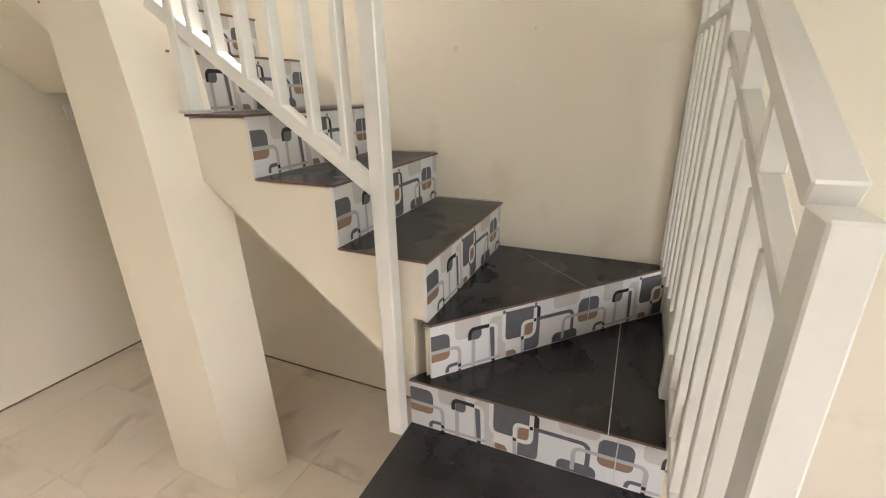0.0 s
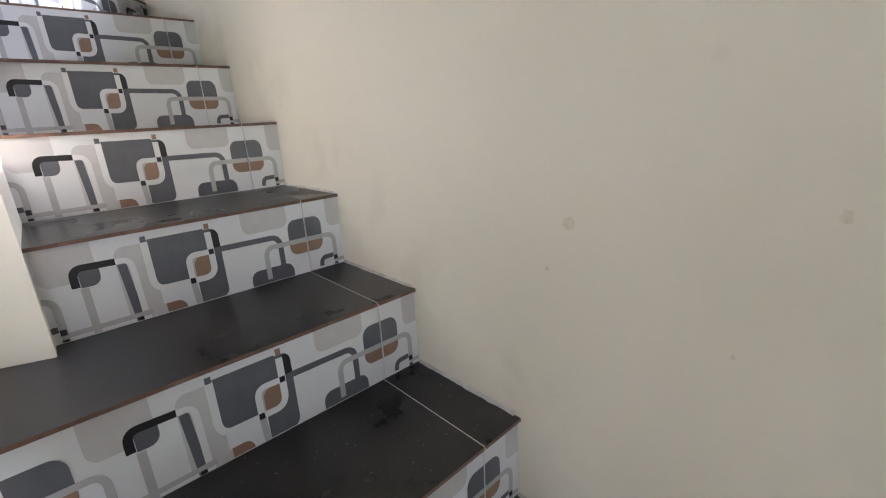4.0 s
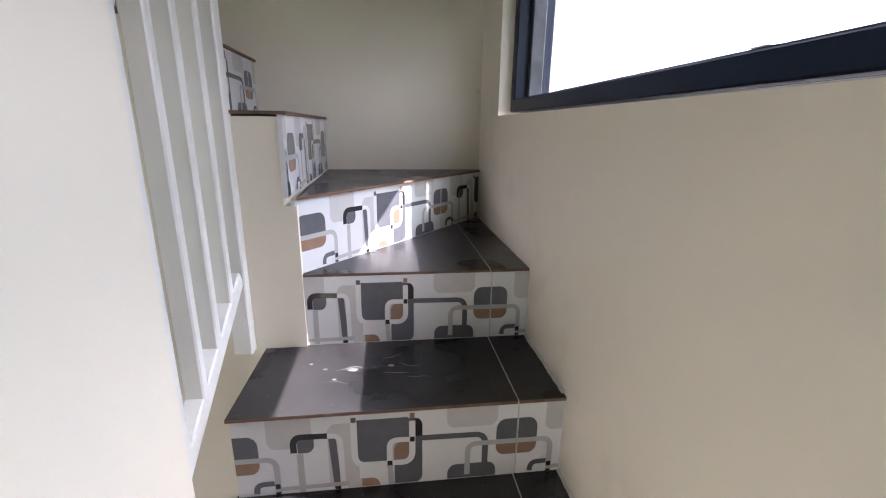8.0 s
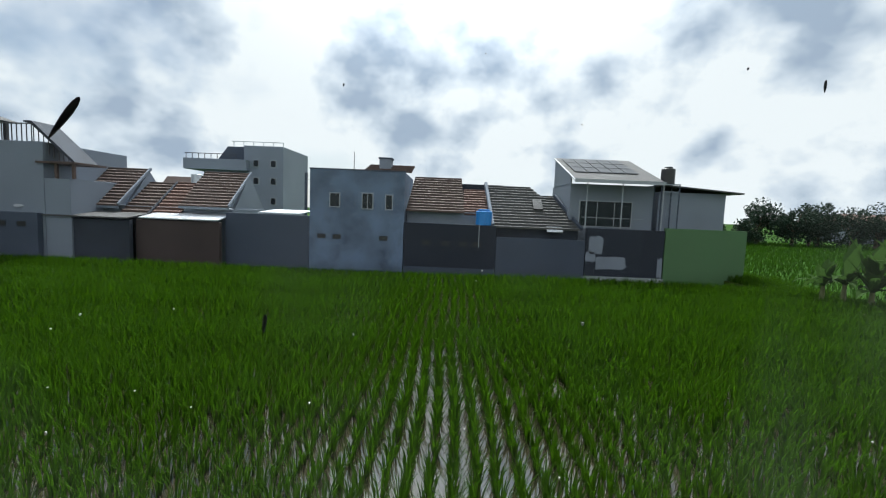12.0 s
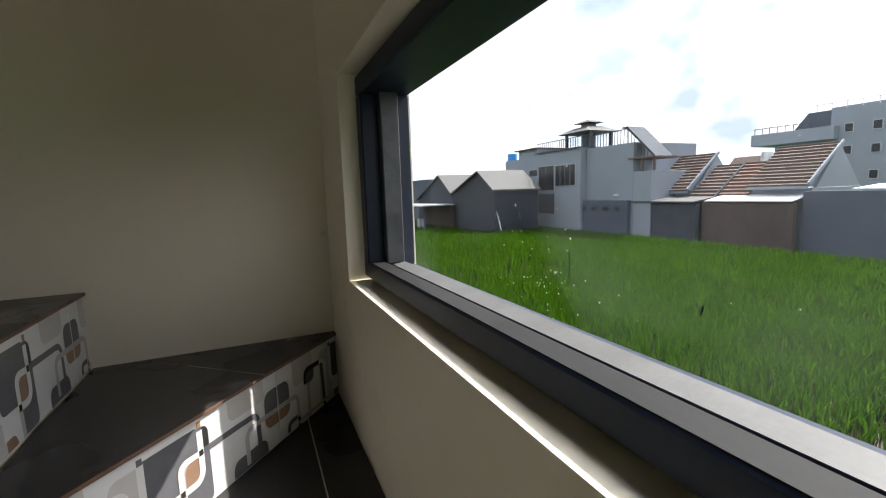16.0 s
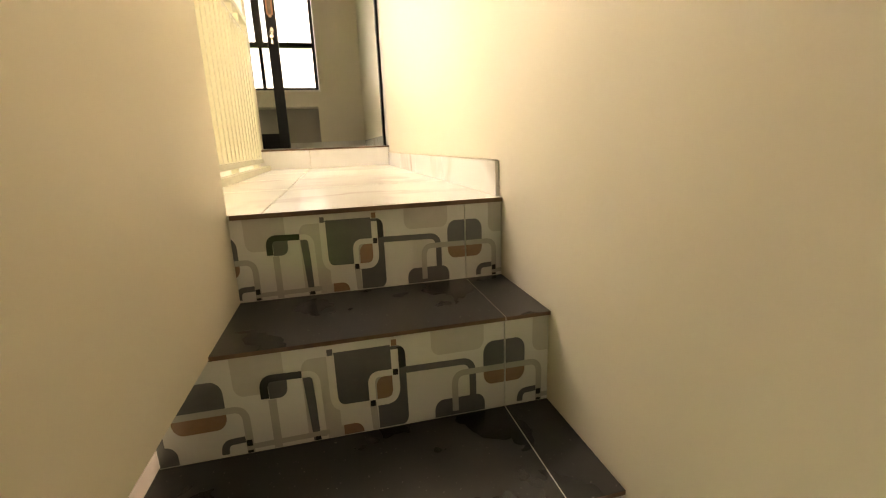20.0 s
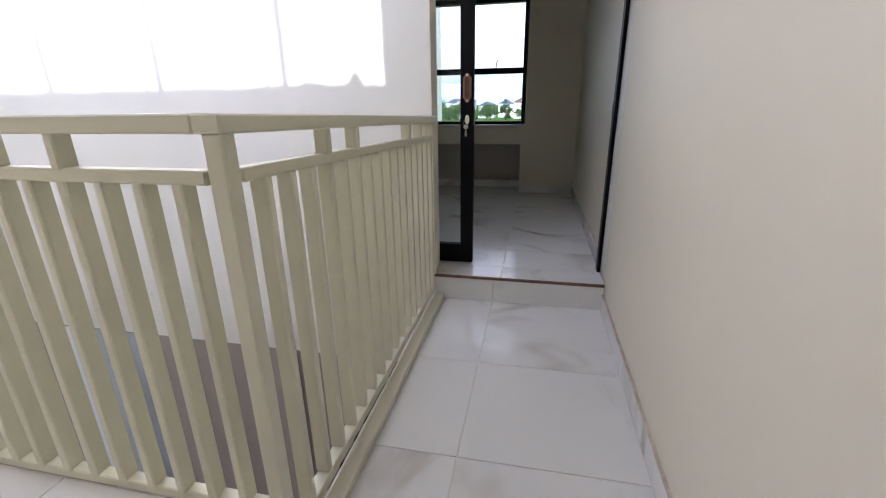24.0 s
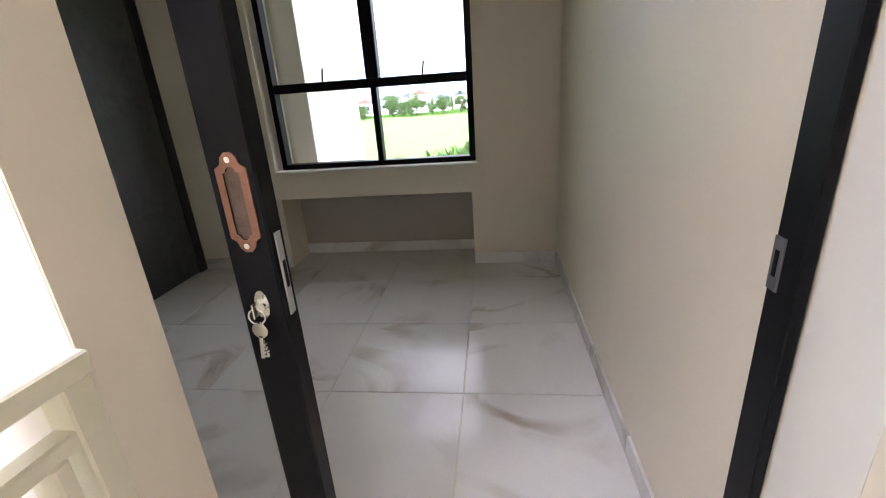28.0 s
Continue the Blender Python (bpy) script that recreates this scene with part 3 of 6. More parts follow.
part("tread", slab([(JX + G, INY - NOS), (-0.002, INY - NOS), (-0.002, YB - 0.002), (JX + G, 3.0)], 9), [M_tread, M_edge], st)
part("tread", slab([(INX + 0.01, INY - 0.008), (-0.201, 2.873), (-0.487, YB - 0.002), (INX - 0.002, YB - 0.002)], 10), [M_tread, M_edge], st)
part("tread", slab([(-0.199, 2.875), (0.0, YB - 0.022), (-0.002, YB - 0.002), (-0.484, YB - 0.002)], 10), [M_tread, M_edge], st)

joint((WX - 0.02, 0.1442), (-0.15, 0.1442), 1)
joint((-0.297, 0.2625), (-0.004, 0.592), 2)
joint((JX, INY - 0.004), (JX, 3.0), 9)
joint((-0.200, 2.874), (-0.485, YB - 0.004), 10)

# ---- patterned riser tiles ----
P_grey = plain("tile_print_grey", (0.13, 0.13, 0.14), 0.15, var=0.1, scale=40)
P_dark = plain("tile_print_black", (0.035, 0.033, 0.033), 0.15, var=0.1, scale=40)
P_pale = plain("tile_print_pale", (0.56, 0.535, 0.515), 0.15, var=0.05, scale=40)
P_band = plain("tile_print_band", (0.47, 0.45, 0.435), 0.15, var=0.05, scale=40)
P_brown = plain("tile_print_brown", (0.30, 0.185, 0.125), 0.15, var=0.1, scale=40)
P_ring = plain("tile_print_ring", (0.74, 0.72, 0.70), 0.15, var=0.03, scale=40)
PRINT = [M_tile, P_pale, P_band, P_grey, P_dark, P_brown, P_ring]


def rrect(u0, u1, v0, v1, r, corners="1111"):
    """Rounded rectangle; corners: bottom left, bottom right, top right, top left."""
    out = []
    for c, (cx, cy, a0) in zip(corners, ((u0, v0, 180), (u1, v0, 270), (u1, v1, 0), (u0, v1, 90))):
        if c == "0":
            out.append((cx, cy))
        else:
            ox, oy = cx + (r if cx == u0 else -r), cy + (r if cy == v0 else -r)
            out += [(ox + r * math.cos(radians(a0 + 15 * i)), oy + r * math.sin(radians(a0 + 15 * i))) for i in range(7)]
    return out


def band(bm, path, w, mat, layer):
    """A flat band of width w along a path of points."""
    L_, R_ = [], []
    n = len(path)
    for i, p in enumerate(path):
        a, b = Vector(path[max(i - 1, 0)]), Vector(path[min(i + 1, n - 1)])
        d = (b - a).normalized()
        nrm = Vector((-d.y, d.x)) * w / 2
        L_.append(Vector(p) + nrm)
        R_.append(Vector(p) - nrm)
    y = -0.00006 * layer
    va = [bm.verts.new((q.x, y, q.y)) for q in L_]
    vb = [bm.verts.new((q.x, y, q.y)) for q in R_]
    for i in range(n - 1):
        bm.faces.new((va[i], va[i + 1], vb[i + 1], vb[i])).material_index = mat


def route(pts, r):
    """A path through the points with rounded corners."""
    pts = [Vector(p) for p in pts]
    out = [pts[0]]
    for a, c, b in zip(pts, pts[1:], pts[2:]):
        p, q = c + (a - c).normalized() * r, c + (b - c).normalized() * r
        for i in range(8):
            t = i / 7
            out.append(p * (1 - t) ** 2 + c * 2 * t * (1 - t) * 0.9 + (p + q) / 2 * 2 * t * (1 - t) * 0.1 + q * t * t)
    return out + [pts[-1]]


def shape(bm, poly, mat, layer):
    vs = [bm.verts.new((u, -0.00006 * layer, v)) for u, v in poly]
    bm.faces.new(vs).material_index = mat


def clip_u(bm, u0, u1):
    for s, u in ((1, u1), (-1, u0)):
        bmesh.ops.bisect_plane(bm, geom=bm.verts[:] + bm.edges[:] + bm.faces[:], plane_co=(u, 0, 0), plane_no=(s, 0, 0), clear_outer=True)


def other_print(bm, j):
    """Another cut of the printed tile, left of the joint at j."""
    lay = [0]

    def S(a0, a1, v0, v1, r, corners, mat):
        lay[0] += 1
        shape(bm, [(u + j, v) for u, v in rrect(a0, a1, v0, v1, r, corners)], mat, lay[0])

    def B(path, r, w, mat):
        lay[0] += 1
        band(bm, [(u + j, v) for u, v in route(path, r)], w, mat, lay[0])
    S(-0.297, -0.190, -0.03, 0.075, 0.01, "0000", 1)
    S(-0.225, -0.100, 0.150, 0.21, 0.02, "1100", 1)
    S(-0.560, -0.470, 0.02, 0.13, 0.02, "0001", 1)
    S(-0.362, -0.302, -0.03, 0.080, 0.022, "0001", 3)
    S(-0.335, -0.302, -0.03, 0.008, 0.012, "0001", 5)
    S(-0.292, -0.238, -0.04, 0.012, 0.014, "0010", 3)
    S(-0.157, -0.066, 0.118, 0.143, 0.020, "1100", 3)
    S(-0.252, -0.196, 0.062, 0.086, 0.018, "1000", 3)
    S(-0.037, 0.02, -0.03, 0.018, 0.014, "0001", 5)
    S(-0.525, -0.440, 0.075, 0.160, 0.02, "1000", 3)
    B([(-0.60, 0.140), (-0.43, 0.146), (-0.356, 0.162)], 0.01, 0.010, 2)
    B([(-0.350, 0.158), (-0.350, 0.100), (-0.300, 0.097)], 0.024, 0.014, 4)
    B([(-0.344, 0.161), (-0.297, 0.158), (-0.296, 0.005)], 0.022, 0.011, 6)
    B([(-0.231, 0.190), (-0.231, 0.118), (-0.268, 0.094)], 0.014, 0.011, 2)
    B([(-0.236, 0.147), (-0.268, 0.146), (-0.268, 0.098)], 0.020, 0.013, 4)
    B([(-0.268, 0.100), (-0.266, 0.060), (-0.200, 0.060)], 0.018, 0.012, 5)
    B([(-0.297, 0.099), (-0.204, 0.086), (0.01, 0.055)], 0.01, 0.008, 2)
    B([(-0.187, 0.080), (-0.188, -0.02)], 0.01, 0.015, 3)
    B([(-0.204, 0.078), (-0.204, 0.110), (-0.119, 0.109), (-0.119, -0.02)], 0.022, 0.013, 3)
    B([(-0.157, 0.147), (-0.048, 0.151), (-0.044, 0.088)], 0.018, 0.009, 6)
    B([(-0.080, 0.060), (-0.080, -0.02)], 0.01, 0.011, 2)
    B([(-0.058, 0.056), (-0.078, 0.057), (-0.078, 0.093), (-0.040, 0.092), (-0.040, 0.057), (-0.060, 0.056)], 0.013, 0.011, 4)
    S(-0.357, -0.344, 0.153, 0.167, 0.001, "0000", 5)
    S(-0.303, -0.290, 0.090, 0.104, 0.001, "0000", 3)
    S(-0.302, -0.290, 0.012, 0.024, 0.001, "0000", 4)
    S(-0.202, -0.180, 0.072, 0.090, 0.010, "0010", 4)
    S(-0.086, -0.074, 0.062, 0.074, 0.001, "0000", 4)


def printed(u0, u1, PU, other=None, v1=0.182):
    """The printed tile between u0 and u1; u grows to the right. PU shortens the repeat of 0.685 m."""
    bm = bmesh.new()
    lay = [0]

    def up():
        lay[0] += 1
        return lay[0]
    if other is not None:
        other_print(bm, other)
    for off in (() if other is not None else (-1.37, -0.685, 0.0, 0.685)):
        lay[0] = 0

        def S(poly, mat):
            shape(bm, [((u + off) * PU, v) for u, v in poly], mat, up())

        def B(path, w, mat):
            band(bm, [((u + off) * PU, v) for u, v in path], w, mat, up())
        S(rrect(0.663, 0.767, 0.108, 0.187, 0.02, "1100"), 1)
        S(rrect(0.408, 0.537, 0.13, 0.184, 0.02, "1100"), 1)
        S(rrect(0.118, 0.191, 0.011, 0.159, 0.02, "0001"), 1)
        S(rrect(0.277, 0.347, 0.001, 0.161, 0.018, "0110"), 3)
        S(rrect(0.188, 0.313, 0.057, 0.164, 0.02, "1000"), 3)
        S(rrect(0.328, 0.347, 0.117, 0.158, 0.014, "0010"), 4)
        S(rrect(0.271, 0.318, 0.057, 0.109, 0.02, "0000"), 2)
        S(rrect(0.277, 0.316, 0.062, 0.105, 0.018, "0101"), 5)
        S(rrect(0.047, 0.086, 0.096, 0.13, 0.018, "0100"), 3)
        S(rrect(0.16, 0.241, -0.033, 0.022, 0.02, "0010"), 5)
        S(rrect(0.16, 0.196, -0.031, 0.022, 0.001, "0000"), 1)
        S(rrect(0.411, 0.537, -0.045, 0.038, 0.022, "0011"), 3)
        S(rrect(0.535, 0.642, 0.083, 0.143, 0.024, "0011"), 3)
        S(rrect(0.535, 0.642, 0.054, 0.087, 0.022, "1100"), 5)
        B(route([(0.038, 0.098), (0.038, 0.135), (0.118, 0.133)], 0.018), 0.013, 4)
        B(route([(0.052, 0.095), (0.052, -0.025)], 0.018), 0.013, 2)
        B(route([(0.129, 0.126), (0.138, -0.003)], 0.018), 0.015, 3)
        B(route([(0.118, 0.133), (0.148, 0.132), (0.151, -0.029)], 0.018), 0.011, 6)
        B(route([(0.001, 0.013), (0.164, 0.014)], 0.018), 0.01, 2)
        B(route([(0.181, 0.161), (0.181, 0.057), (0.322, 0.055), (0.322, 0.155)], 0.024), 0.013, 6)
        B(route([(0.271, -0.034), (0.266, 0.057)], 0.018), 0.012, 2)
        B(route([(0.266, 0.057), (0.266, 0.112), (0.318, 0.111)], 0.018), 0.012, 6)
        B(route([(0.342, 0.112), (0.507, 0.11), (0.507, -0.002)], 0.024), 0.013, 3)
        B(route([(0.462, 0.01), (0.462, 0.088), (0.68, 0.087), (0.68, -0.005)], 0.022), 0.012, 2)
        B(route([(0.629, 0.006), (0.63, 0.028), (0.672, 0.029)], 0.015), 0.012, 3)
        S(rrect(0.175, 0.187, 0.16, 0.172, 0.001, "0000"), 3)
        S(rrect(0.316, 0.328, 0.162, 0.174, 0.001, "0000"), 5)
        S(rrect(0.316, 0.328, 0.105, 0.117, 0.001, "0000"), 4)
        S(rrect(0.26, 0.272, 0.05, 0.062, 0.001, "0000"), 4)
        S(rrect(0.145, 0.157, 0.008, 0.02, 0.001, "0000"), 2)
        S(rrect(0.132, 0.144, -0.002, 0.01, 0.001, "0000"), 4)
        S(rrect(0.673, 0.685, 0.015, 0.027, 0.001, "0000"), 4)
        S(rrect(0.673, 0.685, -0.005, 0.007, 0.001, "0000"), 4)
    for s, v in ((1, v1), (-1, 0.002)):
        bmesh.ops.bisect_plane(bm, geom=bm.verts[:] + bm.edges[:] + bm.faces[:], plane_co=(0, 0, v), plane_no=(0, 0, s), clear_outer=True)
    clip_u(bm, u0 + 0.001, u1 - 0.001)
    box(u0, u1, 0.0, 0.011, 0.0, v1 + 0.001, bm=bm)
    return finish("riser_tile", bm, PRINT)


def riser(a, b, k, rep=0.10, other=False, PU=0.835):
    """Riser k, seen from its front from a (left end) to b (right end): a whole tile and a cut strip by the right-hand wall."""
    a, b = Vector(a), Vector(b)
    ln = (b - a).length
    ang = math.atan2(b.y - a.y, b.x - a.x)
    cut = ln - rep
    JU = 0.59 * PU
    for u0, u1 in ((JU - cut, JU - 0.0008), (JU + 0.0008, JU + rep)):
        alt = JU if other and u0 < JU else None
        key = (round(u0, 3), round(u1, 3), PU, alt)
        if key not in RISERS:
            RISERS[key] = printed(u0, u1, PU, alt)
        ob = part("riser_tile", RISERS[key], PRINT, st)
        off = Matrix.Translation((a.x, a.y, (k - 1) * H)) @ Matrix.Rotation(ang, 4, "Z") @ Matrix.Translation((cut - JU, 0, 0))
        ob.matrix_parent_inverse = Matrix.Translation(-st.location)
        ob.matrix_basis = off


RISERS = {}
for k in range(3, 10):
    riser((wx(RY[k]), RY[k]), (-0.001, RY[k]), k)
riser((WX, 0.725), (WX, 0.002), 1, 0.115)
riser((WX, 0.648), (-0.004, 0.012), 2, 0.36)
for k in range(0, -3, -1):
    x = {0: -1.02, -1: -1.31, -2: -1.61}[k]
    riser((x, 0.725), (x, 0.002), k, 0.115)
riser((INX + 0.004, INY - 0.004), (-0.002, YB - 0.012), 10, 0.27)
for k in range(11, 16):
    riser((RX[k], INY - 0.018), (RX[k], YB - 0.002), k, 0.09, k == 13, 0.78)

# ---- pillar ----
pb = bmesh.new()
rings = [[pb.verts.new(c) for c in ((-0.815, y + 0.075, z), (-0.615, y, z), (-0.615, 1.885, z), (-0.815, 1.885, z))]
         for y, z in ((1.435, FL), (1.482, 0.95), (1.598, 1.85), (1.60, CZ - 0.001))]
for lo, hi in zip(rings, rings[1:]):
    for a_ in range(4):
        pb.faces.new((lo[a_], lo[(a_ + 1) % 4], hi[(a_ + 1) % 4], hi[a_]))
pb.faces.new(rings[0][::-1])
pb.faces.new(rings[-1])
bmesh.ops.recalc_face_normals(pb, faces=pb.faces[:])
solid("pillar", pb, M_wall, "cream plastered pillar beside the straight flight", "pillar", kind="structure")
solid("wall_upper_flight", box(-1.575, -0.875, INY - 0.016, 2.53, 2.655, CZ - 0.001), M_wall, "cream plaster wall beside the upper flight", "wall")

# ---- railings ----
def railing(name, at, label):
    return thing(name, at, label, "railing", kind="")


def tube(rl, name, p, q, w=0.038, h=0.038, up=(0, 0, 1), mat=None):
    return part(name, beam(p, q, w, h, 0.003, up), mat or M_rail, rl)


ra = railing("stair_railing", (-0.745, 1.1, 0.0), "white enamelled steel railing on the open side of the flight")
XA = -0.745


def zb(y):
    return 0.775 + 0.69 * (y - 0.779)


tube(ra, "newel_post", (-0.755, 0.748, 0.0), (-0.755, 0.748, 1.66), 0.045, 0.045)
tube(ra, "bottom_rail", (XA, 0.77, zb(0.77)), (XA, 1.486, zb(1.486)), 0.035, 0.04)
tube(ra, "mid_rail", (XA, 0.77, zb(0.77) + 0.75), (XA, 1.486, zb(1.486) + 0.75), 0.03, 0.03)
tube(ra, "top_rail", (XA, 0.75, zb(0.75) + 0.86), (XA, 1.486, zb(1.486) + 0.86), 0.05, 0.04)
tube(ra, "wall_post", (XA, 1.395, zb(1.395) - 0.24), (XA, 1.395, zb(1.395) + 0.83), 0.041, 0.036)
part("foot_plate", box(XA - 0.03, XA + 0.035, 1.365, 1.425, 0.957, 0.965, 0.001), M_alu, ra, "small steel foot plate")
for y in (0.848, 0.948, 1.048, 1.148, 1.248, 1.328, 1.465):
    tube(ra, "picket", (XA, y, zb(y)), (XA, y, zb(y) + 0.75), 0.036, 0.022)
rb = railing("stair_railing", (-0.73, 2.1, 1.3), "white enamelled steel railing between pillar and upper turn")
XB = -0.72


def zb2(y):
    return 1.556 + 0.62 * (y - 2.136)


tube(rb, "post", (XB, 2.42, 1.52), (XB, 2.42, 2.60), 0.044, 0.040)
tube(rb, "bottom_rail", (XB, 1.886, zb2(1.886)), (XB, 2.40, zb2(2.40)), 0.035, 0.04)
tube(rb, "mid_rail", (XB, 1.886, zb2(1.886) + 0.75), (XB, 2.40, zb2(2.40) + 0.75), 0.03, 0.03)
tube(rb, "top_rail", (XB, 1.886, zb2(1.886) + 0.86), (XB, 2.43, zb2(2.43) + 0.86), 0.05, 0.04)
for y in (1.96, 2.055, 2.148, 2.235, 2.328):
    tube(rb, "picket", (XB, y, zb2(y)), (XB, y, zb2(y) + 0.75), 0.036, 0.022)
rg = railing("entry_railing", (-0.4, 0.0, 0.2), "white enamelled steel railing beside the lowest steps")
GXP, GXN = -0.53, -1.19         # post and newel post


def zg(x, z):
    return z + 0.545 * (x - GXP)


def yg(x):
    """The railing runs a little askew to the steps."""
    return 0.026 + 0.036 * x


part("stringer_plate", box(-0.002 - 0.76, -0.002, -0.012, 0.0, 0.16, 0.335, 0.002), M_white, rg, "white painted side plate of the steps")
for x, z in ((-0.12, 0.30), (-0.45, 0.235), (-0.66, 0.20)):
    part("screw", prism([(x + 0.005 * math.cos(i / 10 * math.tau), z + 0.005 * math.sin(i / 10 * math.tau)) for i in range(10)], "y", 0.0, 0.0015), M_dull, rg)
def tg(name, xa, za, xb, zb_, w, h):
    tube(rg, name, (xa, yg(xa), za), (xb, yg(xb), zb_), w, h)


tg("wall_post", -0.018, 0.385, -0.018, 1.255, 0.03, 0.03)
tg("top_rail", -0.002, 1.275, GXP - 0.02, 1.275, 0.045, 0.03)
tg("mid_rail", -0.033, 1.160, GXP + 0.02, 1.160, 0.03, 0.028)
tg("bottom_rail", -0.033, 0.40, GXP + 0.02, 0.40, 0.03, 0.028)
for i in range(5):
    x = -0.018 - (i + 1) * 0.084
    tg("picket", x, 0.41, x, 1.15, 0.022, 0.036)
for x in (-0.19, -0.36):
    tg("spacer", x, 1.173, x, 1.26, 0.022, 0.036)
tg("post", GXP, 0.19, GXP, 1.26, 0.045, 0.04)
tg("newel_post", GXN, -0.19, GXN, 0.893, 0.066, 0.044)
for nm, z, w, h in (("top_rail", 1.245, 0.046, 0.034), ("mid_rail", 1.105, 0.03, 0.028), ("bottom_rail", 0.34, 0.03, 0.03)):
    tg(nm, GXP - 0.02, zg(GXP - 0.02, z), GXN + 0.03, zg(GXN + 0.03, z), w, h)
for i in range(5):
    x = GXP - (i + 1) * 0.105
    tg("picket", x, zg(x, 0.35), x, zg(x, 1.095), 0.022, 0.036)
for x in (-0.75, -0.95):
    tg("spacer", x, zg(x, 1.117), x, zg(x, 1.228), 0.022, 0.036)
M_railc = plain("cream_enamel", (0.68, 0.655, 0.50), 0.3, var=0.04, scale=7)
ru = railing("void_railing", (-2.6, 2.31, LZ), "cream enamelled steel railing round the stair void")
YR, ZT, ZM, ZE = 2.286, 3.783, 3.699, 3.735
XC = -2.281


def tc_(name, p, q, w, h, up=(0, 0, 1)):
    return tube(ru, name, p, q, w, h, up, M_railc)


tc_("corner_post", (XC, YR, RZ - 0.12), (XC, YR, ZT - 0.014), 0.035, 0.035)
tc_("top_rail", (XC + 0.025, YR, ZT), (-3.699, YR, ZE), 0.05, 0.030)
tc_("mid_rail", (XC - 0.025, YR, ZM), (-3.699, YR, ZM - 0.044), 0.03, 0.024)
tc_("bottom_rail", (XC - 0.025, YR + 0.003, 2.912), (-3.699, YR + 0.003, 2.912), 0.036, 0.03)
part("kerb", box(-3.699, XC - 0.04, 2.303, 2.349, LZ - 0.004, LZ + 0.028, 0.004), M_railc, ru, "cream painted kerb along the slab edge")
tc_("kerb_post", (-2.9, YR, LZ + 0.02), (-2.9, YR, 2.90), 0.03, 0.03)
tc_("kerb_post", (-3.5, YR, LZ + 0.02), (-3.5, YR, 2.90), 0.03, 0.03)
for i in range(16):
    x = -2.371 - i * 0.0842
    tc_("picket", (x, YR, 2.925), (x, YR, ZM - 0.008 + 0.031 * (x - XC)), 0.02, 0.036)
    if i in (3, 5, 11, 13):
        tc_("spacer", (x, YR, ZM + 0.008 + 0.031 * (x - XC)), (x, YR, ZT - 0.014 + 0.036 * (x - XC)), 0.02, 0.036)
tc_("end_post", (-3.68, YR, 2.94), (-3.68, YR, ZE - 0.014), 0.036, 0.036)
part("end_plate", box(-3.699, -3.63, YR - 0.13, YR - 0.02, ZE - 0.018, ZE + 0.017, 0.002), M_railc, ru)
tc_("top_rail", (XC, YR - 0.025, ZT), (XC, -0.2, ZT), 0.05, 0.030)
tc_("mid_rail", (XC, YR - 0.025, ZM), (XC, -0.2, ZM), 0.03, 0.024)
tc_("bottom_rail", (XC, YR - 0.025, 2.995), (XC, -0.2, 2.995), 0.03, 0.026)
for i in range(31):
    y = 2.205 - i * 0.0775
    tc_("picket", (XC, y, 3.0), (XC, y, ZM - 0.008), 0.036, 0.02)
    if i % 8 in (3, 5):
        tc_("spacer", (XC, y, ZM + 0.008), (XC, y, ZT - 0.014), 0.036, 0.02)
tc_("end_post", (XC, -0.2, RZ - 0.005), (XC, -0.2, ZT), 0.05, 0.05)

# ---- stair window ----
wf = thing("window_stair", (0.08, 1.8, 2.1), "long fixed window with a black frame and dusty glass", "window", kind="structure")
y0, y1, z0, z1 = WIN
y0, y1, z0, z1 = y0 + 0.006, y1 - 0.006, z0 + 0.010, z1 - 0.006
FX0, FX1, FW = 0.038, 0.150, 0.042


def frame_side(name, a, b, mat=None):
    part(name, box(*a, *b, 0.002), mat or M_frame_sky, wf)


part("frame_bottom", box(FX0, 0.072, y0, y1, z0, z0 + 0.037, 0.003), M_frame_sky, wf)
part("frame_top", box(FX0, FX1, y0, y1, z1 - FW, z1, 0.003), M_frame_sky, wf)
part("frame_side", box(FX0, 0.076, y1 - FW, y1, z0 + 0.034, z1 - FW, 0.003), M_frame_sky, wf)
part("frame_side", box(FX0, 0.076, y0, y0 + FW, z0 + 0.034, z1 - FW, 0.003), M_frame_sky, wf)
part("ledge", box(0.041, 0.0715, y0 + FW, y1 - FW, z0 + 0.037, z0 + 0.0382), M_dust, wf, "dusty ledge of the frame")
part("groove", box(0.0722, 0.088, y0, y1, z0, z0 + 0.010), M_frame_sky, wf)
part("glazing_bead", prism([(0.089, z0), (0.117, z0), (0.117, z0 + 0.036), (0.089, z0 + 0.031)], "y", y0 + 0.01, y1 - 0.01), M_bead, wf, "dusty grey glazing bead")
part("glazing_bead", box(0.076, 0.117, y1 - FW - 0.024, y1 - 0.006, z0 + 0.034, z1 - FW, 0.002), M_dusty, wf, "dusty black glazing bead")
part("glazing_bead", box(0.076, 0.117, y0 + 0.006, y0 + FW + 0.02, z0 + 0.034, z1 - FW, 0.002), M_dusty, wf, "dusty black glazing bead")
part("outer_frame", box(0.121, 0.150, y0, y1, z0, z0 + 0.024, 0.002), M_frame_sky, wf)
part("outer_frame", box(0.121, 0.150, y1 - FW, y1, z0 + 0.024, z1 - FW, 0.002), M_frame_sky, wf)
gl = part("pane", box(0.117, 0.121, y0 + 0.008, y1 - 0.008, z0 + 0.004, z1 - 0.02), M_glass_dusty, wf, "dusty clear glass")
gl.visible_shadow = False

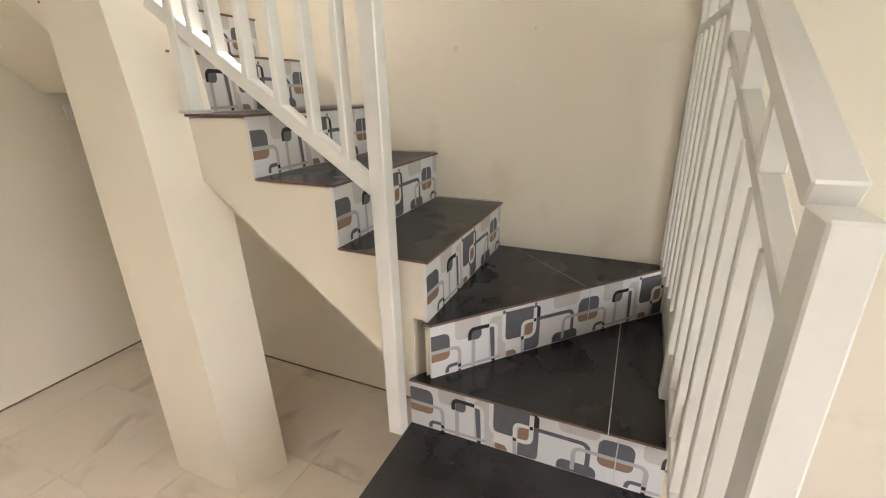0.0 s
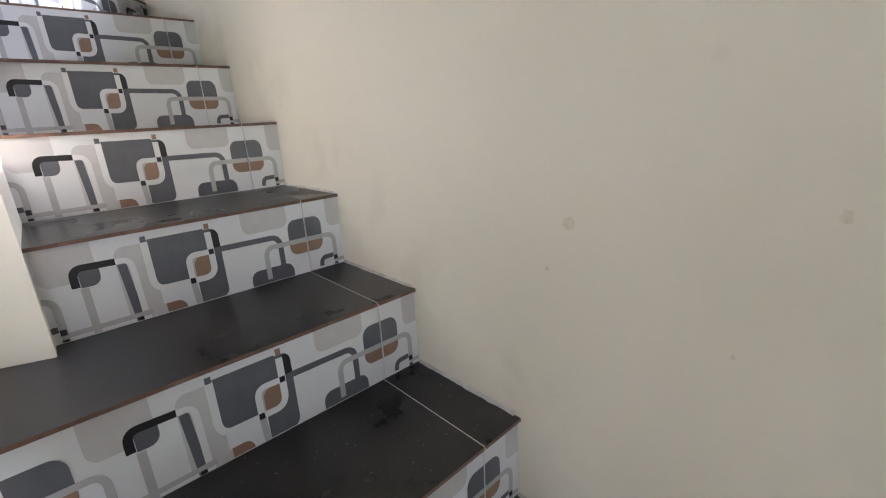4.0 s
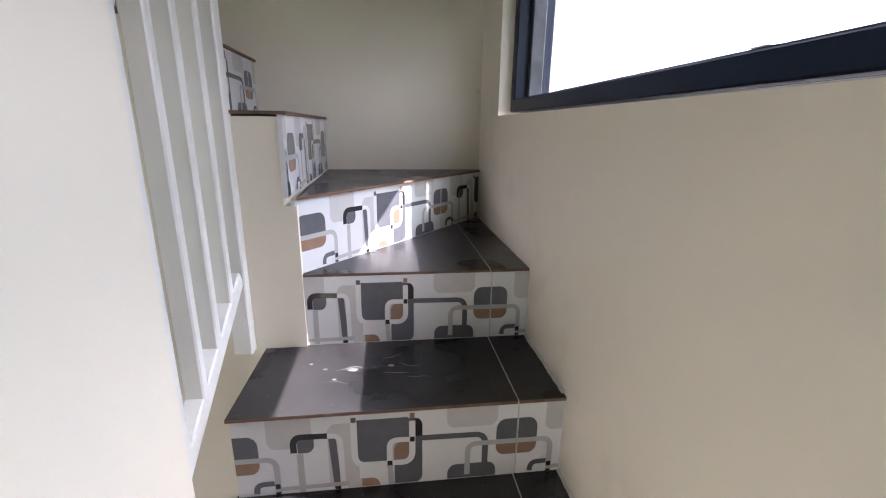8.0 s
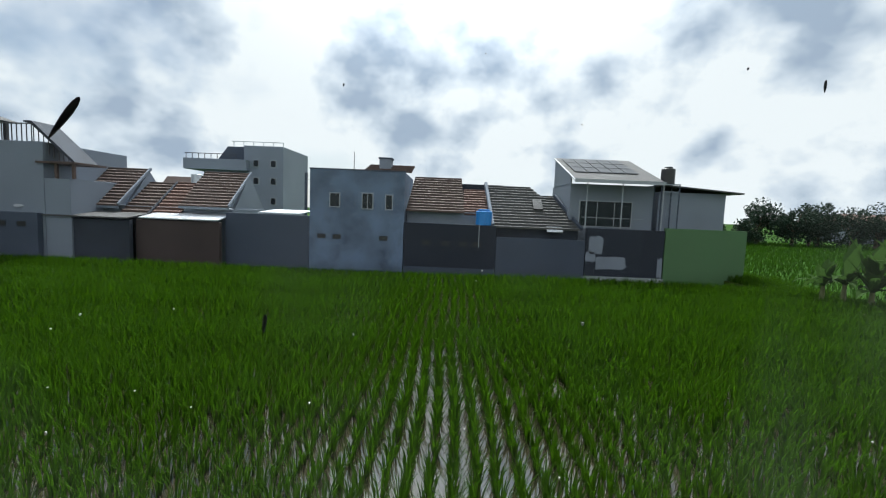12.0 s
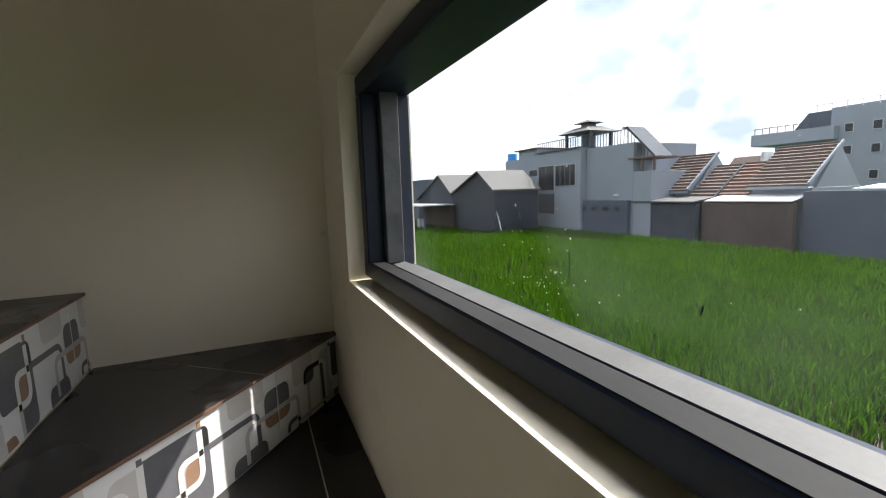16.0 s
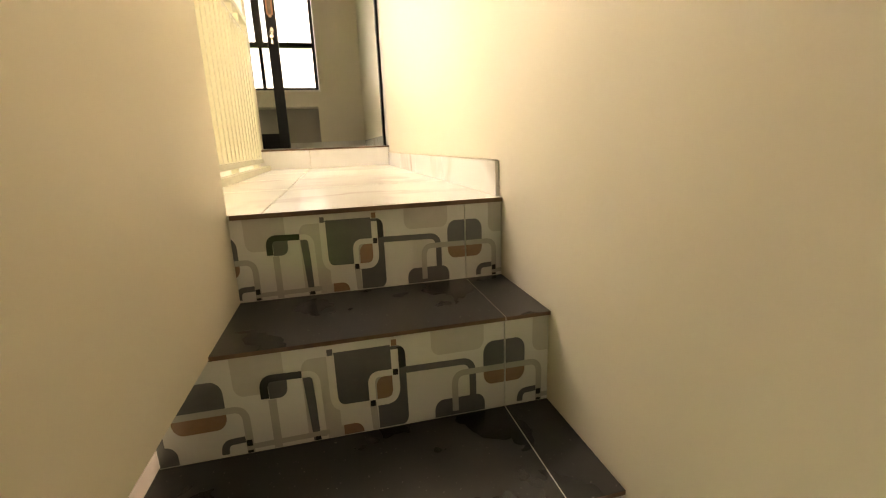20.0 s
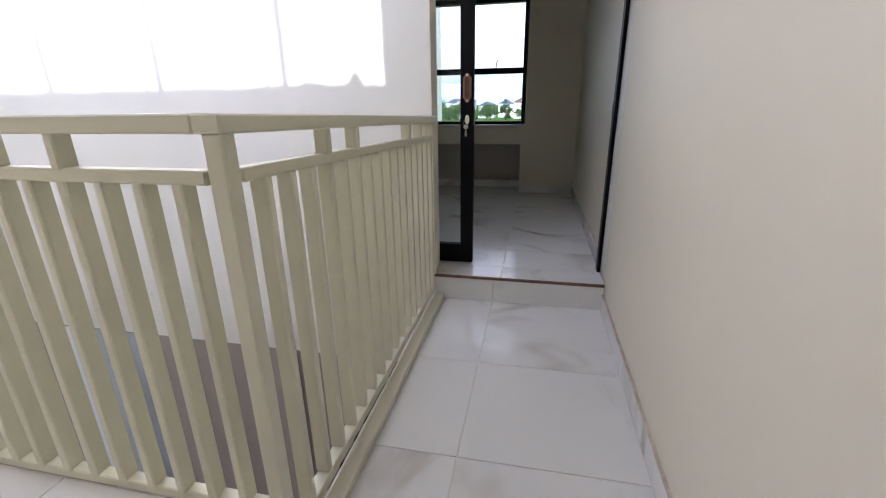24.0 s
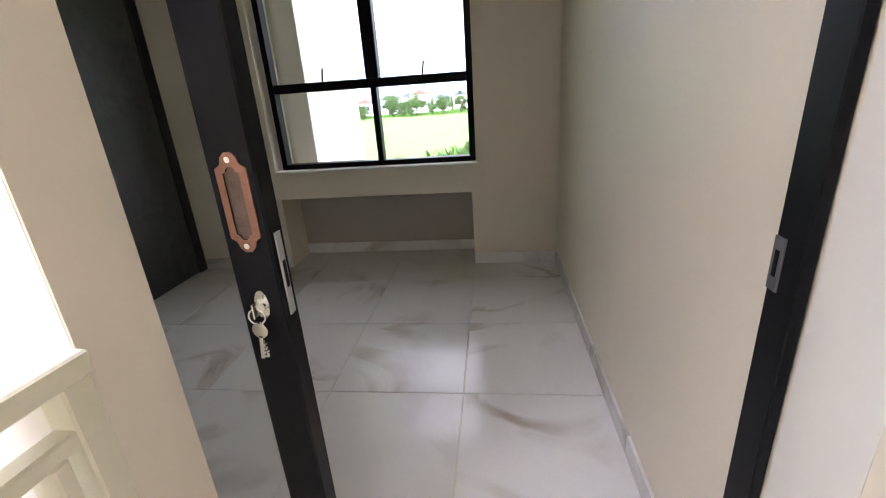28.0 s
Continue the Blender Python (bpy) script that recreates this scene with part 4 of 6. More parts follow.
# dirt on the glass
def smear_mat():
    """Wrinkled sealant: pale ridges with dark gaps between."""
    m, nt, b = mat_new("dried_sealant")
    N, L = nt.nodes, nt.links
    tc = N.new("ShaderNodeTexCoord")
    mp = N.new("ShaderNodeMapping")
    mp.inputs["Scale"].default_value = (1.0, 70.0, 130.0)
    L.new(tc.outputs["Object"], mp.inputs[0])
    nz = N.new("ShaderNodeTexNoise")
    nz.inputs["Scale"].default_value, nz.inputs["Detail"].default_value, nz.inputs["Distortion"].default_value = 1.6, 5, 1.4
    L.new(mp.outputs[0], nz.inputs["Vector"])
    rp = N.new("ShaderNodeValToRGB")
    rp.color_ramp.elements[0].position, rp.color_ramp.elements[1].position = 0.40, 0.47
    rp.color_ramp.elements[0].color, rp.color_ramp.elements[1].color = (0.03, 0.025, 0.022, 1), (0.72, 0.70, 0.68, 1)
    L.new(nz.outputs["Fac"], rp.inputs[0])
    L.new(rp.outputs[0], b.inputs["Base Color"])
    b.inputs["Roughness"].default_value = 0.5
    tl = N.new("ShaderNodeBsdfTranslucent")
    L.new(rp.outputs[0], tl.inputs[0])
    ms = N.new("ShaderNodeMixShader")
    ms.inputs[0].default_value = 0.45
    L.new(b.outputs[0], ms.inputs[1])
    L.new(tl.outputs[0], ms.inputs[2])
    L.new(ms.outputs[0], nt.nodes["Material Output"].inputs[0])
    return m


M_smear = smear_mat()
M_mark = plain("dark_paint_drip", (0.02, 0.024, 0.03), 0.4)
M_speck = plain("white_paint_speck", (0.75, 0.75, 0.72), 0.6)
sb = bmesh.new()
random.seed(5)
rows_ = []
NS = 110
for i in range(NS + 1):
    t = i / NS
    yc = 1.7480 - 0.0105 * t - 0.027 * t * t + 0.0008 * math.sin(t * 40)
    zc = 2.4510 - 0.1970 * t
    w = 0.0030 + 0.0060 * min(1, t * 6) * (1 - 0.45 * t) + 0.0020 * noise.noise((t * 30, 3, 1)) + 0.0016 * noise.noise((t * 90, 8, 1))
    w *= min(1, (1 - t) * 9 + 0.25)
    row = []
    for j in range(9):
        s = j / 8 * 2 - 1
        dep = 0.0012 * max(0, 1 - s * s) * (0.6 + 1.2 * abs(noise.noise((t * 55, s * 2.2, 4)))) + 0.0002
        row.append(sb.verts.new((0.1168 - dep, yc + s * w + 0.0007 * noise.noise((t * 120, s, 2)), zc)))
    rows_.append(row)
for a_, b_ in zip(rows_, rows_[1:]):
    for j in range(8):
        if noise.noise((a_[j].co.z * 260, j * 0.9, 6)) > -0.26:
            sb.faces.new((a_[j], a_[j + 1], b_[j + 1], b_[j]))
part("sealant_smear", sb, M_smear, wf, "ragged streak of dried grey sealant on the glass")


def drip(y, z, y2, z2, w, mat):
    """An elongated drop on the glass between two points."""
    b = bmesh.new()
    bmesh.ops.create_uvsphere(b, u_segments=10, v_segments=8, radius=1)
    d = Vector((0, y2 - y, z2 - z))
    ln = d.length / 2
    for v in b.verts:
        v.co = Vector((v.co.x * 0.0006, v.co.y * w * (0.75 + 0.35 * v.co.z), v.co.z * ln))
    ang = math.atan2(-(y2 - y), z2 - z)
    bmesh.ops.transform(b, matrix=Matrix.Translation((0.1165, (y + y2) / 2, (z + z2) / 2)) @ Matrix.Rotation(ang, 4, "X"), verts=b.verts)
    return b


for y, z, y2, z2, w in ((1.643, 2.391, 1.629, 2.4085, 0.0023), (1.768, 2.417, 1.762, 2.428, 0.0012), (1.830, 2.4125, 1.817, 2.4335, 0.0009),
                        (1.5535, 2.3125, 1.5525, 2.3215, 0.0012), (1.5212, 2.4165, 1.5210, 2.4178, 0.0004), (1.3602, 2.4285, 1.3600, 2.4297, 0.0004), (1.237, 2.296, 1.222, 2.312, 0.0022), (1.9301, 2.2664, 1.9212, 2.2791, 0.0016), (1.8095, 2.2781, 1.8082, 2.2862, 0.0016), (2.3361, 2.1822, 2.3306, 2.2016, 0.0014), (2.2099, 2.2005, 2.2117, 2.2345, 0.0007),
                        (1.329, 2.421, 1.329, 2.426, 0.0006), (1.70, 2.262, 1.695, 2.276, 0.0012), (2.059, 2.197, 2.057, 2.207, 0.0013)):
    part("paint_drip", drip(y, z, y2, z2, w, M_mark), M_mark, wf)
spk = bmesh.new()
for i in range(170):
    y, z = random.uniform(0.95, 2.7), random.uniform(2.16, 2.36 if i % 3 else 2.5)
    if i < 50:
        y, z = random.gauss(2.26, 0.045), random.gauss(2.19, 0.035)
    r = random.choice((0.0003, 0.0004, 0.0005, 0.0009)) * (1.7 if i < 16 else 1)
    add_bm(spk, drip(y, z, y + random.uniform(-1, 1) * r, z + r * random.uniform(1.2, 3), r * 0.8, M_speck))
spo = part("paint_specks", spk, M_speck, wf, "scattered white paint specks on the glass")
tagged(spo, kind="stuff")
for y, z, y2, z2, w in ((1.212, 2.275, 1.216, 2.281, 0.0028), (2.3512, 2.2443, 2.3637, 2.2715, 0.0016), (1.8570, 2.2725, 1.8578, 2.2770, 0.0013),
                        (1.8465, 2.2480, 1.8458, 2.2505, 0.0010), (1.8805, 2.3140, 1.8810, 2.3160, 0.0009), (2.3150, 2.2790, 2.3160, 2.2825, 0.0012)):
    part("paint_blot", drip(y, z, y2, z2, w, M_speck), M_speck, wf)

# ---- room window and door ----
wr = thing("window_room", (-5.92, 2.05, 3.6), "black-framed window with four panes and stays", "window", kind="structure")
a0, a1, b0, b1 = 1.465, 2.657, 3.605, 4.655
for u0, u1, v0, v1, nm in ((a0, a1, b0, b0 + 0.03, "frame_bottom"), (a0, a1, b1 - 0.04, b1, "frame_top"), (a0, a0 + 0.035, b0 + 0.03, b1 - 0.04, "frame_side"),
                           (a1 - 0.035, a1, b0 + 0.03, b1 - 0.04, "frame_side"), (2.075, 2.11, b0 + 0.03, 4.045, "mullion"), (2.055, 2.13, 4.095, b1 - 0.04, "mullion"),
                           (a0 + 0.035, a1 - 0.035, 4.045, 4.095, "transom")):
    part(nm, box(-5.955, -5.885, u0, u1, v0, v1, 0.003), M_black, wr)
for u0, u1, v0, v1 in ((1.5, 2.075, 3.635, 4.045), (2.11, 2.622, 3.635, 4.045), (1.5, 2.055, 4.095, 4.615), (2.13, 2.622, 4.095, 4.615)):
    g_ = part("pane", box(-5.922, -5.918, u0, u1, v0, v1), M_glass, wr)
    g_.visible_shadow = False
for y in (1.80, 2.38):
    part("window_stay", beam((-5.89, y, 4.095), (-5.885, y + 0.012, 4.165), 0.008, 0.008, 0.001), M_black, wr)
part("sill", box(-5.884, -5.826, 1.43, 2.672, 3.588, 3.6045, 0.002), M_white, wr, "white painted sill")
dr = thing("door_room", (-3.86, 2.1, RZ), "sliding glass door with black timber frame, partly open", "door", kind="structure")
DX0, DX1 = -3.885, -3.845
stile = part("stile", box(DX0, DX1, 2.402, 2.466, RZ + 0.006, 5.0, 0.003), M_black, dr)
part("stile", box(DX0, DX1, 1.60, 1.68, RZ + 0.006, 5.0, 0.003), M_black, dr)
part("bottom_rail", box(DX0, DX1, 1.68, 2.402, RZ + 0.006, RZ + 0.105, 0.003), M_black, dr)
part("top_rail", box(DX0, DX1, 1.68, 2.402, 4.9, 5.0, 0.003), M_black, dr)
pg = part("pane", box(-3.867, -3.863, 1.675, 2.406, RZ + 0.10, 4.905), M_glass, dr)
pg.visible_shadow = False
part("jamb", box(-3.878, -3.824, 3.107, YB - 0.002, RZ, 5.0, 0.002), M_black, dr)
part("strike_plate", box(-3.876, -3.856, 3.1045, 3.1072, 3.729, 3.799, 0.0005), M_dull, dr, "steel strike plate")
part("strike_slot", box(-3.869, -3.862, 3.1035, 3.1046, 3.748, 3.782), M_black, dr)


# recessed pull: a copper plate with pointed ends round a dark hollow
def pull_outline(w, h_, tip):
    out = []
    for s in (1, -1):
        out += [(s * w, -s * h_), (s * w, s * h_), (s * w * 0.62, s * (h_ + tip * 0.25)), (s * w * 0.5, s * (h_ + tip * 0.7)), (s * w * 0.2, s * (h_ + tip)),
                (-s * w * 0.2, s * (h_ + tip)), (-s * w * 0.5, s * (h_ + tip * 0.7)), (-s * w * 0.62, s * (h_ + tip * 0.25))]
    return out


PC = (2.435, 3.872)
pb = bmesh.new()
o1, o2 = pull_outline(0.021, 0.046, 0.020), pull_outline(0.011, 0.040, 0.008)
for (pa, pb_, xa, xb) in ((o1, o2, DX1 + 0.0025, DX1 + 0.0035),):
    va = [pb.verts.new((xa, PC[0] + u, PC[1] + v)) for u, v in pa]
    vb = [pb.verts.new((xb, PC[0] + u, PC[1] + v)) for u, v in pb_]
    vc = [pb.verts.new((DX1, PC[0] + u, PC[1] + v)) for u, v in pa]
    n_ = len(va)
    for i in range(n_):
        j = (i + 1) % n_
        pb.faces.new((va[i], va[j], vb[j], vb[i]))
        pb.faces.new((vc[i], vc[j], va[j], va[i]))
part("pull_plate", pb, M_copper, stile, "copper-coloured recessed pull")
cup = bmesh.new()
cup.faces.new([cup.verts.new((DX1 + 0.0006, PC[0] + u, PC[1] + v)) for u, v in o2])
part("pull_hollow", cup, plain("worn_bronze", (0.10, 0.075, 0.06), 0.45, 0.7, var=0.5, scale=30), stile)


def disc(x, y, z, r, t=0.002, n=14, sy=1.0, sz=1.0):
    return prism([(y + sy * r * math.cos(i / n * math.tau), z + sz * r * math.sin(i / n * math.tau)) for i in range(n)], "x", x, x + t)


for dz in (0.057, -0.057):
    part("screw", disc(DX1 + 0.003, PC[0], PC[1] + dz, 0.004), M_chrome, stile)
KY, KZ = 2.436, 3.727
part("key_plate", disc(DX1, KY, KZ, 0.013, 0.003, 18, 0.8, 1.7), M_chrome, stile, "oval steel keyhole plate")
part("keyhole", disc(DX1 + 0.003, KY, KZ, 0.008, 0.008), M_chrome, stile)
ks = thing("key_ring", (DX1 + 0.012, KY - 0.004, KZ - 0.03), "two steel keys hanging on a ring in the lock", "keys")
rgm = bmesh.new()
NR = 20
ring = [[rgm.verts.new((DX1 + 0.012 + 0.0012 * math.cos(q * math.tau / 5), KY - 0.006 + (0.012 + 0.0012 * math.sin(q * math.tau / 5)) * math.cos(i / NR * math.tau),
                       KZ - 0.014 + (0.012 + 0.0012 * math.sin(q * math.tau / 5)) * math.sin(i / NR * math.tau))) for q in range(5)] for i in range(NR)]
for i in range(NR):
    for q in range(5):
        rgm.faces.new((ring[i][q], ring[(i + 1) % NR][q], ring[(i + 1) % NR][(q + 1) % 5], ring[i][(q + 1) % 5]))
part("ring", rgm, M_chrome, ks)
for dy, an in ((0.0, 4), (0.003, -7)):
    kb = disc(0, 0, 0, 0.011, 0.0018, 12, 1, 1.05)
    add_bm(kb, box(0, 0.0018, -0.0028, 0.0028, -0.045, -0.008))
    for i in range(4):
        add_bm(kb, box(0, 0.0018, 0.0028, 0.0042 + 0.001 * (i % 2), -0.042 + i * 0.006, -0.039 + i * 0.006))
    bmesh.ops.transform(kb, matrix=Matrix.Translation((DX1 + 0.0115 + dy, KY - 0.006 + dy, KZ - 0.034)) @ Matrix.Rotation(radians(an), 4, "X"), verts=kb.verts)
    part("key", kb, M_chrome, ks)
part("key", box(DX1 + 0.008, DX1 + 0.028, KY - 0.0012, KY + 0.0012, KZ - 0.010, KZ + 0.012, 0.001), M_chrome, ks)
part("latch_plate", box(-3.872, -3.857, 2.466, 2.4685, 3.703, 3.827, 0.0005), M_alu, stile, "steel latch plate on the door edge")
part("latch_slot", box(-3.869, -3.861, 2.4682, 2.4692, 3.745, 3.785), M_black, stile)

# ---- tiles of the upper floor ----
def tiles(parent, xs, ys, z, mat, name="floor_tile", g=0.0015, t=0.010):
    cache = {}
    for xa, xb in zip(xs, xs[1:]):
        for ya, yb in zip(ys, ys[1:]):
            key = (round(xb - xa, 4), round(yb - ya, 4))
            if key not in cache:
                cache[key] = finish(name, box(-(xb - xa) / 2 + g, (xb - xa) / 2 - g, -(yb - ya) / 2 + g, (yb - ya) / 2 - g, -t, 0, 0.0012), mat)
            ob = new(name, cache[key])
            ob.parent = parent
            ob.matrix_basis = pose((xa + xb) / 2, (ya + yb) / 2, z)


obj = bpy.data.objects
tiles(obj["floor_corridor"], [-3.668, -3.117, -2.634, -2.114, -1.566], [2.287, 2.597, YB - 0.001], LZ, M_marble)
tiles(obj["floor_room"], [-6.099, -5.585, -5.09, -4.595, -4.10, -3.823], [0.79, 1.155, 1.648, 2.141, 2.634, YB - 0.001], RZ, M_marble)
tiles(obj["floor_room"], [-3.821, -3.672], [2.294, 2.634, YB - 0.002], RZ, M_marble)
tiles(obj["floor_platform"], [-2.268, -1.75, -1.25, -0.872], [-0.77, -0.27, 0.23, 0.73, 1.23, 1.72, 2.281], RZ, M_marble)
tiles(obj["floor"], [-5.25, -5.065, -4.565, -4.065, -3.565, -3.065, -2.565, -2.065, -1.565, -1.065, -0.565, -0.065, -0.001],
      [-1.65, -1.15, -0.65, -0.15, 0.35, 0.85, 1.345, 1.84, 2.34, 2.84, YB - 0.001], FL, M_floor)
sk = thing("skirting_corridor", (-2.6, YB, LZ), "white marbled skirting tiles along the corridor wall", "skirting", kind="structure")
for xa, xb in ((-3.665, -3.117), (-3.115, -2.634), (-2.632, -2.114), (-2.112, -1.59)):
    part("skirting_tile", box(xa, xb, YB - 0.010, YB - 0.0005, LZ, LZ + 0.082, 0.001), M_marble, sk)
sr = thing("step_riser", (-3.67, 2.7, LZ), "white tiled step up to the room", "step", kind="structure")
for ya, yb in ((2.288, 2.597), (2.599, YB - 0.002)):
    part("riser_tile", box(-3.671, -3.660, ya, yb, LZ + 0.001, RZ - 0.012, 0.001), M_marble, sr)
part("edge_strip", box(-3.673, -3.658, 2.288, YB - 0.002, RZ - 0.0115, RZ - 0.001), M_edge, sr, "brown unglazed tile edge")
M_joint = plain("brown_joint", (0.50, 0.44, 0.36), 0.8, var=0.3, scale=30)
part("top_joint", box(-3.66, -1.60, YB - 0.011, YB - 0.0004, LZ + 0.0822, LZ + 0.0842), M_joint, sk, "brown mortar line along the top")
sm = thing("skirting_room", (-4.8, YB, RZ), "white skirting tiles round the upper room", "skirting", kind="structure")
for xa, xb in ((-5.83, -5.34), (-5.338, -4.84), (-4.838, -4.34), (-4.338, -3.87)):
    part("skirting_tile", box(xa, xb, YB - 0.010, YB - 0.0005, RZ, RZ + 0.07, 0.001), M_marble, sm)
part("skirting_tile", box(RWX + 0.0005, RWX + 0.010, 2.632, YB - 0.011, RZ, RZ + 0.07, 0.001), M_marble, sm)
part("skirting_tile", box(RWX + 0.0005, RWX + 0.010, 0.80, 1.438, RZ, RZ + 0.07, 0.001), M_marble, sm)
part("skirting_tile", box(-6.0995, -6.090, 1.442, 2.628, RZ, RZ + 0.07, 0.001), M_marble, sm)
sp_ = thing("platform_edge", (-2.0, 2.285, LZ), "white tiled edge of the raised platform", "step", kind="structure")
part("riser_tile", box(-2.268, -1.60, 2.2835, 2.294, LZ + 0.001, RZ - 0.012, 0.001), M_marble, sp_)
part("edge_strip", box(-2.268, -1.60, 2.282, 2.296, RZ - 0.0115, RZ - 0.001), M_edge, sp_, "brown unglazed tile edge")
part("landing_edge", box(-1.590, -1.567, INY + 0.09, YB - 0.002, LZ - 0.011, LZ - 0.001), M_edge, st, "brown unglazed tile edge")
# door in the side wall of the room
d2 = thing("door_side", (-5.4, 0.79, RZ), "dark timber door with a recessed panel in the room", "door", kind="structure")
part("door_frame", box(-5.83, -5.77, 0.79, 0.83, RZ, 5.08, 0.003), M_black, d2)
part("door_frame", box(-5.02, -4.96, 0.79, 0.83, RZ, 5.08, 0.003), M_black, d2)
part("door_frame", box(-5.77, -5.02, 0.79, 0.83, 5.02, 5.08, 0.003), M_black, d2)
part("door_leaf", box(-5.765, -5.025, 0.79, 0.815, RZ + 0.005, 5.015, 0.003), M_dusty, d2)
# ground floor seen through the void
gd = thing("door_ground", (-3.76, 0.0, FL), "pale blue-white steel door standing open in a taupe wall", "door", kind="structure")
part("door_frame", box(-3.79, -3.71, -0.325, -0.285, FL, 2.388, 0.003), M_steel, gd)
part("door_frame", box(-3.79, -3.712, 0.288, 0.328, FL, 2.388, 0.003), M_steel, gd)
leaf = part("door_leaf", box(-4.58, -3.80, -0.283, -0.245, FL + 0.005, 2.385, 0.004), M_steel, gd)
part("lock_stile", box(-3.78, -3.74, -0.468, -0.327, FL + 0.005, 2.385, 0.003), M_brownwall, gd)
part("handle_plate", box(-3.74, -3.732, -0.375, -0.345, 1.5, 1.84, 0.002), M_black, gd)
part("handle", box(-3.732, -3.69, -0.375, -0.33, 1.80, 1.825, 0.004), M_black, gd, "black lever handle")
part("handle", box(-3.732, -3.70, -0.375, -0.33, 1.60, 1.62, 0.004), M_black, gd, "black lever handle")
cl = thing("steel_cladding", (-5.24, -1.6, FL), "blue-white ribbed steel sheet on the far ground floor wall", "cladding", kind="structure")
part("sheet", box(-5.249, -5.238, -3.19, 0.40, FL, 2.40), M_steel, cl)
for i in range(12):
    y = -3.05 + i * 0.30
    part("rib", box(-5.238, -5.222, y - 0.018, y + 0.018, FL, 2.40, 0.003), M_steel, cl)
fd = thing("door_frame_ground", (-5.25, 0.9, FL), "black steel door frame on the taupe wall", "door", kind="structure")
for y in (0.79, 1.0, 1.135):
    part("door_post", box(-5.249, -5.21, y - 0.025, y + 0.025, FL, 1.62, 0.003), M_black, fd)
part("door_head", box(-5.249, -5.21, 0.815, 0.975, 1.57, 1.62, 0.003), M_black, fd)
for a_ in ((-5.25, -0.001, YB - 0.004, YB - 0.0005), (-0.004, -0.0005, -3.2, YB - 0.004)):
    solid("trim_joint", box(*a_, FL + 0.0005, FL + 0.010), M_edge, "dark open joint between floor tiles and wall", "trim")
# socket on the back wall
so = thing("wall_socket", (-0.19, YB, 0.93), "white round wall socket on the cream wall", "socket")
part("plate", box(-0.235, -0.145, YB - 0.010, YB - 0.0005, 0.885, 0.975, 0.006), M_white, so)
part("insert", prism([(-0.19 + 0.026 * math.cos(i / 20 * math.tau), 0.93 + 0.026 * math.sin(i / 20 * math.tau)) for i in range(20)], "y", YB - 0.013, YB - 0.009), M_ceil, so)
for dx in (-0.008, 0.008):
    part("contact", prism([(-0.19 + dx + 0.003 * math.cos(i / 8 * math.tau), 0.93 + 0.003 * math.sin(i / 8 * math.tau)) for i in range(8)], "y", YB - 0.0138, YB - 0.0125), M_black, so)

# dried mortar scuffs on two treads
rq = random.Random(21)
M_scuff = plain("dried_mortar", (0.15, 0.145, 0.14), 0.9, var=0.4, scale=60)
for k, cx, cy, n_ in ((8, -0.43, 2.30, 9), (9, -0.36, 2.60, 6), (7, -0.45, 1.95, 4)):
    sc_ = bmesh.new()
    for _ in range(n_):
        x, y, a = cx + rq.gauss(0, 0.05), cy + rq.gauss(0, 0.035), rq.uniform(-0.6, 0.9)
        pth = []
        for j in range(9):
            pth.append((x, y))
            x, y, a = x + 0.008 * math.cos(a), y + 0.008 * math.sin(a), a + rq.uniform(-0.5, 0.5)
        w = rq.uniform(0.0008, 0.0018)
        va = [sc_.verts.new((p[0], p[1] + w * math.sin(math.pi * (j + 0.5) / 9), k * H + 0.0007)) for j, p in enumerate(pth)]
        vb = [sc_.verts.new((p[0], p[1] - w * math.sin(math.pi * (j + 0.5) / 9), k * H + 0.0007)) for j, p in enumerate(pth)]
        for j in range(8):
            sc_.faces.new((va[j], vb[j], vb[j + 1], va[j + 1]))
    tagged(part("mortar_scuff", sc_, M_scuff, st, "pale dried mortar scuffs"), kind="stuff")
# dried splashes on the sunlit tread
M_splash = plain("dried_splash", (0.13, 0.125, 0.12), 0.85, var=0.3, scale=80)
for x, y, r in ((-0.452, 2.305, 0.011), (-0.515, 2.315, 0.005), (-0.365, 2.315, 0.007), (-0.55, 2.34, 0.004), (-0.49, 2.27, 0.004)):
    part("splash", prism([(x + r * (1 + 0.2 * math.sin(i * 2.3)) * math.cos(i / 12 * math.tau), y + 0.7 * r * (1 + 0.2 * math.cos(i * 1.9)) * math.sin(i / 12 * math.tau)) for i in range(12)],
                         "z", 8 * H + 0.0004, 8 * H + 0.0012), M_splash, st, "small dried white splash")
# small brown damp spots on the walls
M_spot = plain("damp_spot", (0.68, 0.61, 0.47), 0.6, var=0.12, scale=90)
rs_ = random.Random(12)


def spot(c, r, axis):
    """A thin patch with a ragged outline lying on a wall."""
    n = 18
    pts = []
    for i in range(n):
        a, q = i / n * math.tau, r * rs_.uniform(0.7, 1.15)
        pts.append((c[0] + q * math.cos(a), c[1] + 1.25 * q * math.sin(a)))
    return prism(pts, axis, *((-0.0006, 0.0) if axis == "x" else (YB - 0.0006, YB)))


for c, r in (((0.851, 1.156), 0.010), ((0.887, 1.075), 0.004), ((0.547, 1.206), 0.006), ((0.62, 1.02), 0.003)):
    part("damp_spot", spot(c, r, "x"), M_spot, wall_e, "pale brown damp spot")
for c, r in (((-0.013, 2.195), 0.009),):
    part("damp_spot", spot(c, r, "y"), M_spot, wall_n, "pale brown damp spot")
